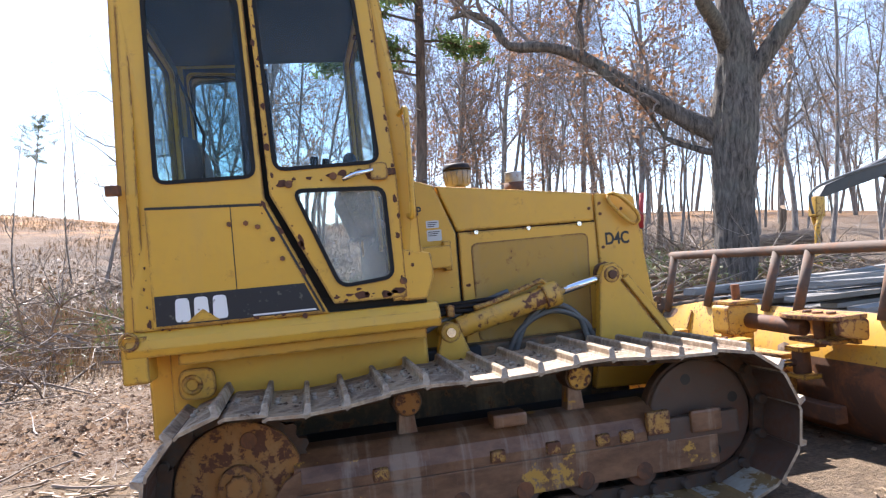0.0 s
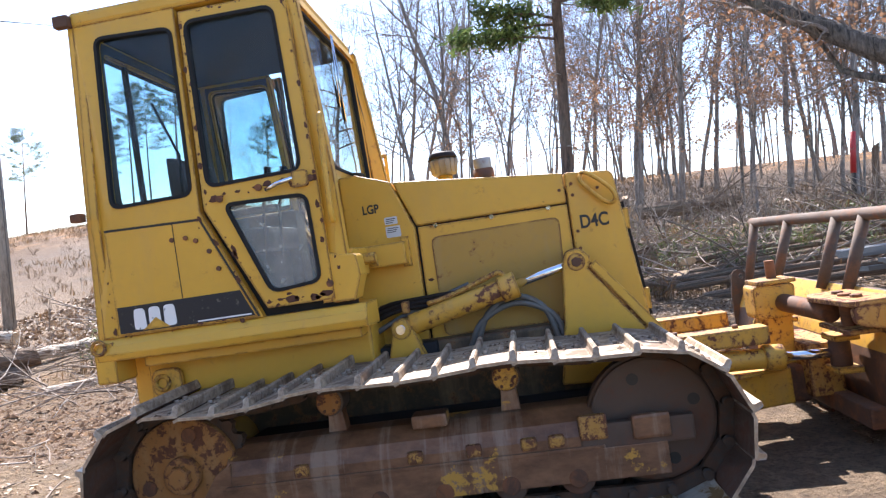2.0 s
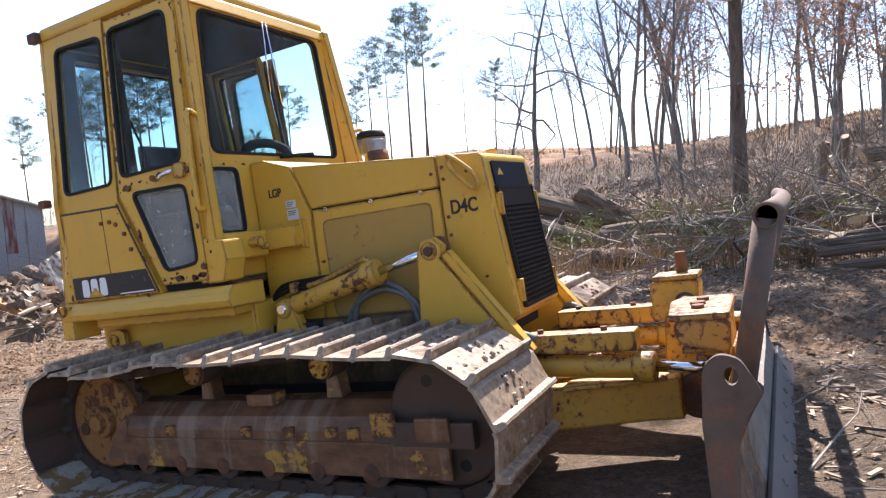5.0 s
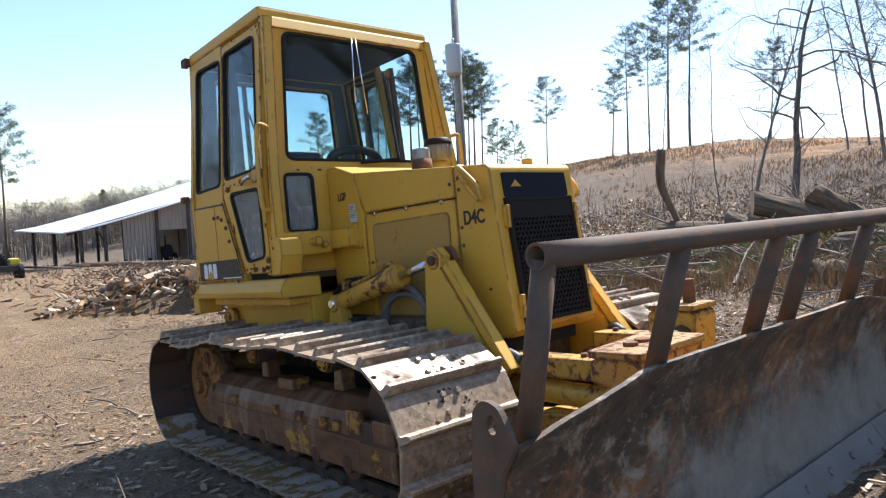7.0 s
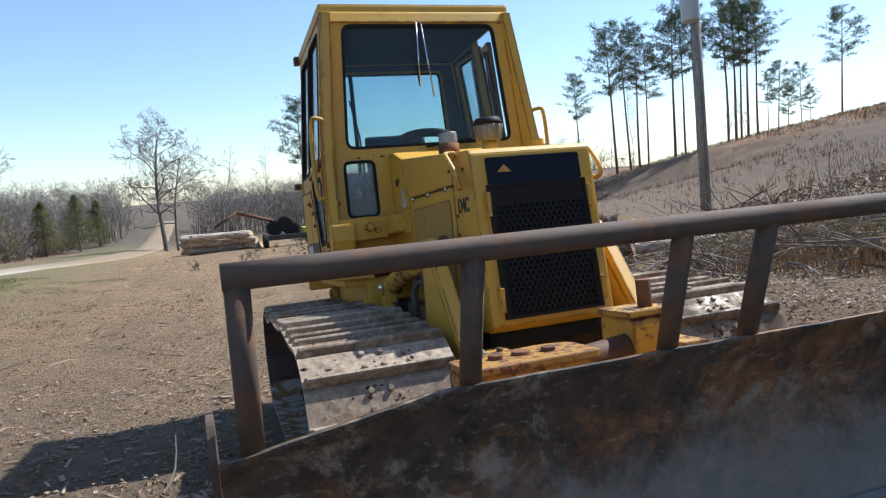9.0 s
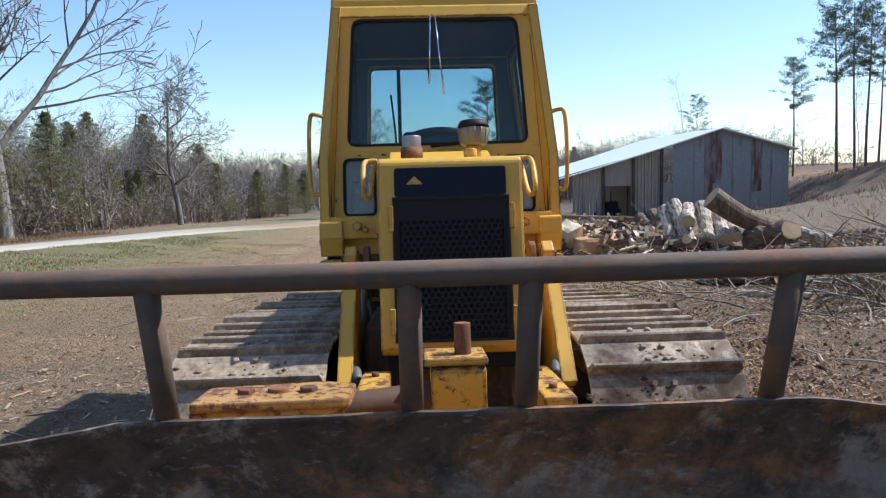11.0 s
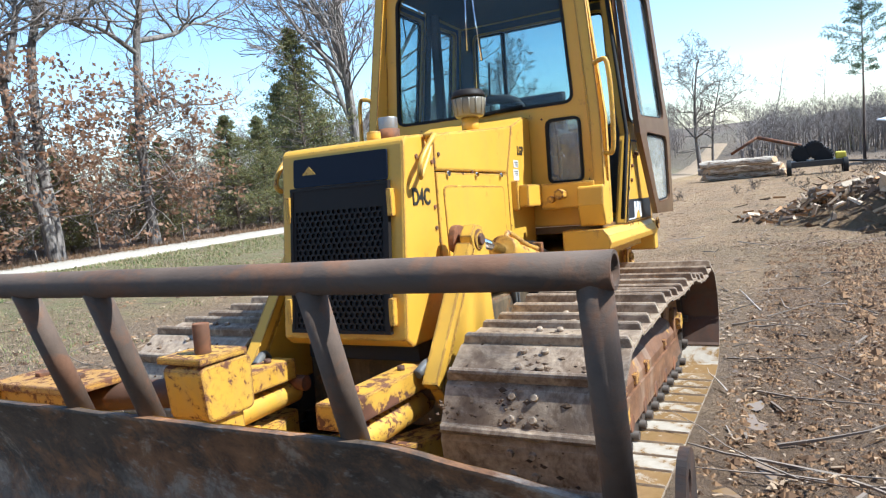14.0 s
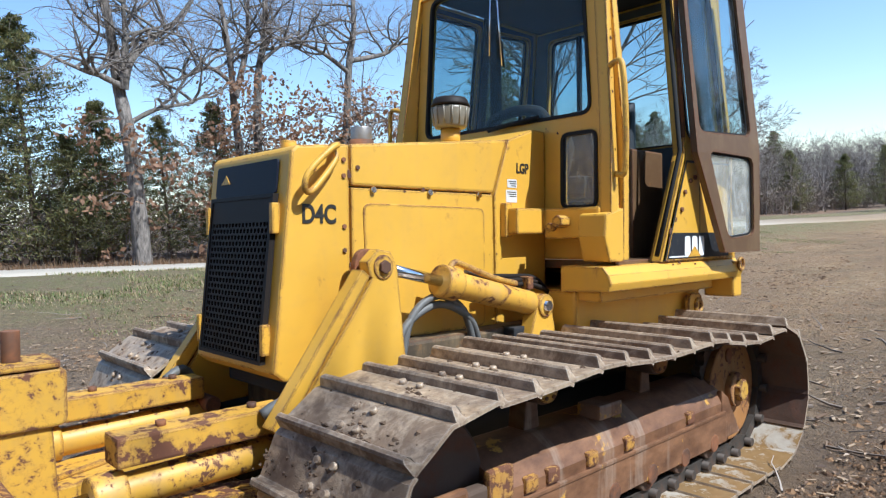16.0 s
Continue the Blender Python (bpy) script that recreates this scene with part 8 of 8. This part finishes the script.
for i in range(64000):
    x, y = near_spot() if i < 26500 else (lt.uniform(-9, 3.5), 1.22 + abs(lt.gauss(0, 1)) * 1.6)
    z = land(x, y)
    mud = y > 1.3 and y < 5
    s = lt.uniform(0.008, 0.032) * (1.0 if mud and y > 2.0 else 0.6) * (1.9 if lt.random() < 0.12 else 1.0)
    o = len(cv_)
    pts = [(1, 0, 0), (0, 1, 0), (-1, 0, 0), (0, -1, 0), (0, 0, 0.75)]
    for p in pts:
        cv_.append((x + p[0] * s * lt.uniform(0.6, 1.3), y + p[1] * s * lt.uniform(0.6, 1.3), z - 0.006 + p[2] * s * lt.uniform(0.5, 1.1)))
    cf_ += [(o, o + 1, o + 4), (o + 1, o + 2, o + 4), (o + 2, o + 3, o + 4), (o + 3, o, o + 4)]
M_clod = leafy("earth_clods", (0.06, 0.030, 0.014), (0.16, 0.086, 0.040), (0.28, 0.165, 0.082), rough=0.95, through=0.0)
for i in range(6000):
    x, y = -7 - 30 * lt.random() ** 1.6, lt.gauss(0, 5.5)
    if y < -9.5 or y > 14:
        continue
    z = land(x, y)
    s = lt.uniform(0.012, 0.05) * (0.6 + 0.02 * -x)
    o = len(cv_)
    for p in ((1, 0, 0), (0, 1, 0), (-1, 0, 0), (0, -1, 0), (0, 0, 0.6)):
        cv_.append((x + p[0] * s * lt.uniform(0.6, 1.5), y + p[1] * s * lt.uniform(0.6, 1.5), z - 0.006 + p[2] * s * lt.uniform(0.4, 1.0)))
    cf_ += [(o, o + 1, o + 4), (o + 1, o + 2, o + 4), (o + 2, o + 3, o + 4), (o + 3, o, o + 4)]
for i in range(9000):
    x, y = lt.uniform(-16, 2.5), lt.uniform(-7.5, -1.3)
    if noise.noise(Vector((x * 0.7, y * 1.1, 5))) + 0.4 * noise.noise(Vector((x * 2.3, y * 2.3, 1))) < 0.12:
        continue
    z = land(x, y)
    s = lt.uniform(0.012, 0.045)
    o = len(cv_)
    for p in ((1, 0, 0), (0, 1, 0), (-1, 0, 0), (0, -1, 0), (0, 0, 0.7)):
        cv_.append((x + p[0] * s * lt.uniform(0.6, 1.5), y + p[1] * s * lt.uniform(0.6, 1.5), z - 0.006 + p[2] * s * lt.uniform(0.4, 1.0)))
    cf_ += [(o, o + 1, o + 4), (o + 1, o + 2, o + 4), (o + 2, o + 3, o + 4), (o + 3, o, o + 4)]
tagged(new("clods", mesh_of("clods", cv_, cf_, [M_clod])), "crumbled clods of brown earth churned by the tracks", "soil", kind="stuff")
wv_, wf_ = [], []
for i in range(4200):
    x, y = near_spot()
    z = land(x, y)
    a, ln, w = lt.random() * 6.283, lt.uniform(0.015, 0.06) * (1.5 if lt.random() < 0.04 else 0.8), lt.uniform(0.004, 0.014)
    if 1.2 < y < 5 and x < 3.5:
        ln, w = ln * 0.55, w * 0.7
    u, v = Vector((math.cos(a), math.sin(a), lt.gauss(0, 0.08))) * ln, Vector((-math.sin(a), math.cos(a), 0)) * w
    c = Vector((x, y, z + 0.012))
    o = len(wv_)
    up = Vector((0, 0, 0.006))
    wv_ += [c - u - v, c + u - v, c + u + v, c - u + v, c - u - v + up, c + u - v + up, c + u + v + up, c - u + v + up]
    wf_ += [(o + 4, o + 5, o + 6, o + 7), (o, o + 1, o + 5, o + 4), (o + 1, o + 2, o + 6, o + 5), (o + 2, o + 3, o + 7, o + 6), (o + 3, o, o + 4, o + 7)]
tagged(new("wood_chips", mesh_of("wood_chips", wv_, wf_, [M_chip])), "pale wood chips and bark slivers on the ground", "chips", kind="stuff")

sv_, sf_ = [], []


def stick(p, d, ln, r, forks=0):
    d = Vector(d).normalized()
    pts = [Vector(p)]
    for i in range(4):
        d = (d + Vector((lt.gauss(0, 0.14), lt.gauss(0, 0.14), lt.gauss(0, 0.10)))).normalized()
        pts.append(pts[-1] + d * ln / 4)
    vs, fs = pipe_data(pts, [r * (1 - 0.17 * i) for i in range(5)], 4 if r < 0.02 else 5, False)
    o = len(sv_)
    sv_.extend(vs)
    sf_.extend([tuple(i + o for i in f) for f in fs])
    for k in range(forks):
        q = pts[lt.randrange(1, 4)]
        stick(q, d + Vector((lt.gauss(0, 0.8), lt.gauss(0, 0.8), lt.gauss(0, 0.4))), ln * 0.55, r * 0.55, max(0, forks - 2))


for i in range(520):
    x, y = near_spot()
    if y < -1 and lt.random() < 0.5:
        continue
    a = lt.random() * 6.283
    stick((x, y, land(x, y) + 0.015), (math.cos(a), math.sin(a), 0.04), lt.uniform(0.2, 0.9), lt.uniform(0.004, 0.012))
for i in range(470):
    x, y = lt.uniform(-6.5, 9.5), 6.0 + abs(lt.gauss(0, 1)) * 2.6
    if x < 0.5 and lt.random() < 0.5:
        continue
    a = lt.random() * 6.283
    stick((x, y, land(x, y) + lt.uniform(0.02, 0.55) * (1 if y > 7 else 0.4)), (math.cos(a), math.sin(a), lt.gauss(0.12, 0.25)), lt.uniform(0.6, 2.4), lt.uniform(0.007, 0.03), 3)
for i in range(150):
    x, y = lt.uniform(-12, -4), lt.uniform(3.5, 9)
    a = lt.random() * 6.283
    stick((x, y, land(x, y) + lt.uniform(0.02, 0.3)), (math.cos(a), math.sin(a), lt.gauss(0.1, 0.2)), lt.uniform(0.5, 2.0), lt.uniform(0.006, 0.02), 3)
for i in range(60):
    x, y = lt.uniform(0.5, 5.5), lt.uniform(7.5, 10.5)
    stick((x, y, land(x, y)), (lt.gauss(0, 0.35), lt.gauss(0, 0.35), 1), lt.uniform(1.0, 2.4), lt.uniform(0.006, 0.014), 4)
for i in range(800):
    x, y = (lt.uniform(-60, 12), lt.uniform(13, 54)) if i < 160 else (lt.uniform(-12, 13), lt.uniform(10.5, 26))
    stick((x, y, land(x, y) - 0.05), (lt.gauss(0, 0.2), lt.gauss(0, 0.2), 1), lt.uniform(0.35, 1.3), lt.uniform(0.005, 0.012), 4)
tagged(new("brush", mesh_of("brush", sv_, sf_, [M_stick])), "tangled grey slash branches and sticks left from felling", "brush", kind="stuff")

gv_, gf_ = [], []


def blade_of(bagv, bagf, x, y, h, w, lean):
    z = land(x, y) - 0.01
    a = lt.random() * 6.283
    dx, dy = math.cos(a), math.sin(a)
    o = len(bagv)
    bagv.extend([(x - dy * w, y + dx * w, z), (x + dy * w, y - dx * w, z), (x + dx * lean * 0.4 + dy * w * 0.7, y + dy * lean * 0.4 - dx * w * 0.7, z + h * 0.6), (x + dx * lean * 0.4 - dy * w * 0.7, y + dy * lean * 0.4 + dx * w * 0.7, z + h * 0.6), (x + dx * lean, y + dy * lean, z + h)])
    bagf.extend([(o, o + 1, o + 2, o + 3), (o + 3, o + 2, o + 4)])


for i in range(125000):
    x, y = lt.uniform(-26, 9), -4.6 - abs(lt.gauss(0, 1)) * 3.4 if i < 75000 else lt.uniform(-13.4, -8)
    if y < road_y(x) + 1.25 or noise.noise(Vector((x * 0.5, y * 0.5, 8))) < -0.10 + 0.25 * smooth(-8, -5, y):
        continue
    blade_of(gv_, gf_, x, y, lt.uniform(0.02, 0.055) * (1.5 if y < -8.5 else 1.0), lt.uniform(0.003, 0.007) * (1.6 if y < -8.5 else 1.0), lt.uniform(0.01, 0.06))
tagged(new("grass", mesh_of("grass", gv_, gf_, [M_grass])), "short new green grass between the yard and the road", "grass", kind="stuff")
dv_, df_ = [], []
for i in range(30000):
    u = lt.random()
    if u < 0.55:
        x, y = lt.uniform(-62, 12), 13 + 43 * lt.random() ** 0.6
        h = lt.uniform(0.12, 0.34)
        if noise.noise(Vector((x * 0.11, y * 0.11, 4))) < -0.02:
            continue
    elif u < 0.8:
        x, y = lt.uniform(-7, 10), lt.uniform(6.0, 14)
        h = lt.uniform(0.15, 0.55)
    else:
        x, y = lt.uniform(-30, 12), lt.uniform(-16.2, -14.9) if lt.random() < 0.5 else lt.uniform(-22, -16)
        h = lt.uniform(0.06, 0.24)
    for k in range(3):
        blade_of(dv_, df_, x + lt.gauss(0, 0.12), y + lt.gauss(0, 0.12), h, 0.006 if y < 13 else 0.014, lt.uniform(0.2, 0.7) * h)
tagged(new("dry_grass", mesh_of("dry_grass", dv_, df_, [M_drygrass])), "dry orange broom-sedge and dead weeds on the slope", "grass", kind="stuff")
ev_ = ([], [])
for i in range(1000):
    x, y = lt.uniform(-7, 9), 6.0 + abs(lt.gauss(0, 1)) * 3.2
    if noise.noise(Vector((x * 0.5, y * 0.5, 6))) < -0.05:
        continue
    leaf_bits(ev_, over(x, y, lt.uniform(0.1, 0.7)), lt, 16, 0.13, 0.10, 0.35)
tagged(new("green_brush", mesh_of("green_brush", *ev_, [leafy("weed_leaves", (0.05, 0.075, 0.02), (0.11, 0.13, 0.04), (0.16, 0.16, 0.06))])), "patches of green weeds growing through the slash", "weeds", kind="stuff")

# fallen leaves up the slope
hv_ = ([], [])
for i in range(26000):
    x, y = lt.uniform(-14, 15), 8.5 + abs(lt.gauss(0, 1)) * 8
    leaf_bits(hv_, over(x, y, 0.015), lt, 1, 0.01, 0.13, 1.2)
tagged(new("fallen_leaves", mesh_of("fallen_leaves", *hv_, [M_litter])), "brown fallen leaves covering the wooded slope", "leaves", kind="stuff")

# muddy water beside the track
M_water = mat("muddy_water", 0.10, 0, (0.22, 0.135, 0.06))
for i, (x, y, a, b) in enumerate(((0.75, 1.33, 0.34, 0.18), (0.25, 1.38, 0.32, 0.17), (-0.35, 1.36, 0.26, 0.14), (1.25, 1.50, 0.18, 0.10), (-0.9, 1.34, 0.25, 0.12))):
    vs = []
    for k in range(36):
        t = k * math.pi / 18
        q = 1 + 0.35 * noise.noise(Vector((2.2 * math.cos(t), 2.2 * math.sin(t), i * 3.1)))
        vs.append((x + a * math.cos(t) * q, y + b * math.sin(t) * q))
    level = sorted(land(p[0], p[1]) for p in vs)[9]
    tagged(new("puddle", mesh_of("puddle", [(px, py, level + TAN * (px - x) * 0.9) for px, py in vs], [tuple(range(36))], [M_water])), "small puddle of tan muddy water beside the track", "water", kind="structure")
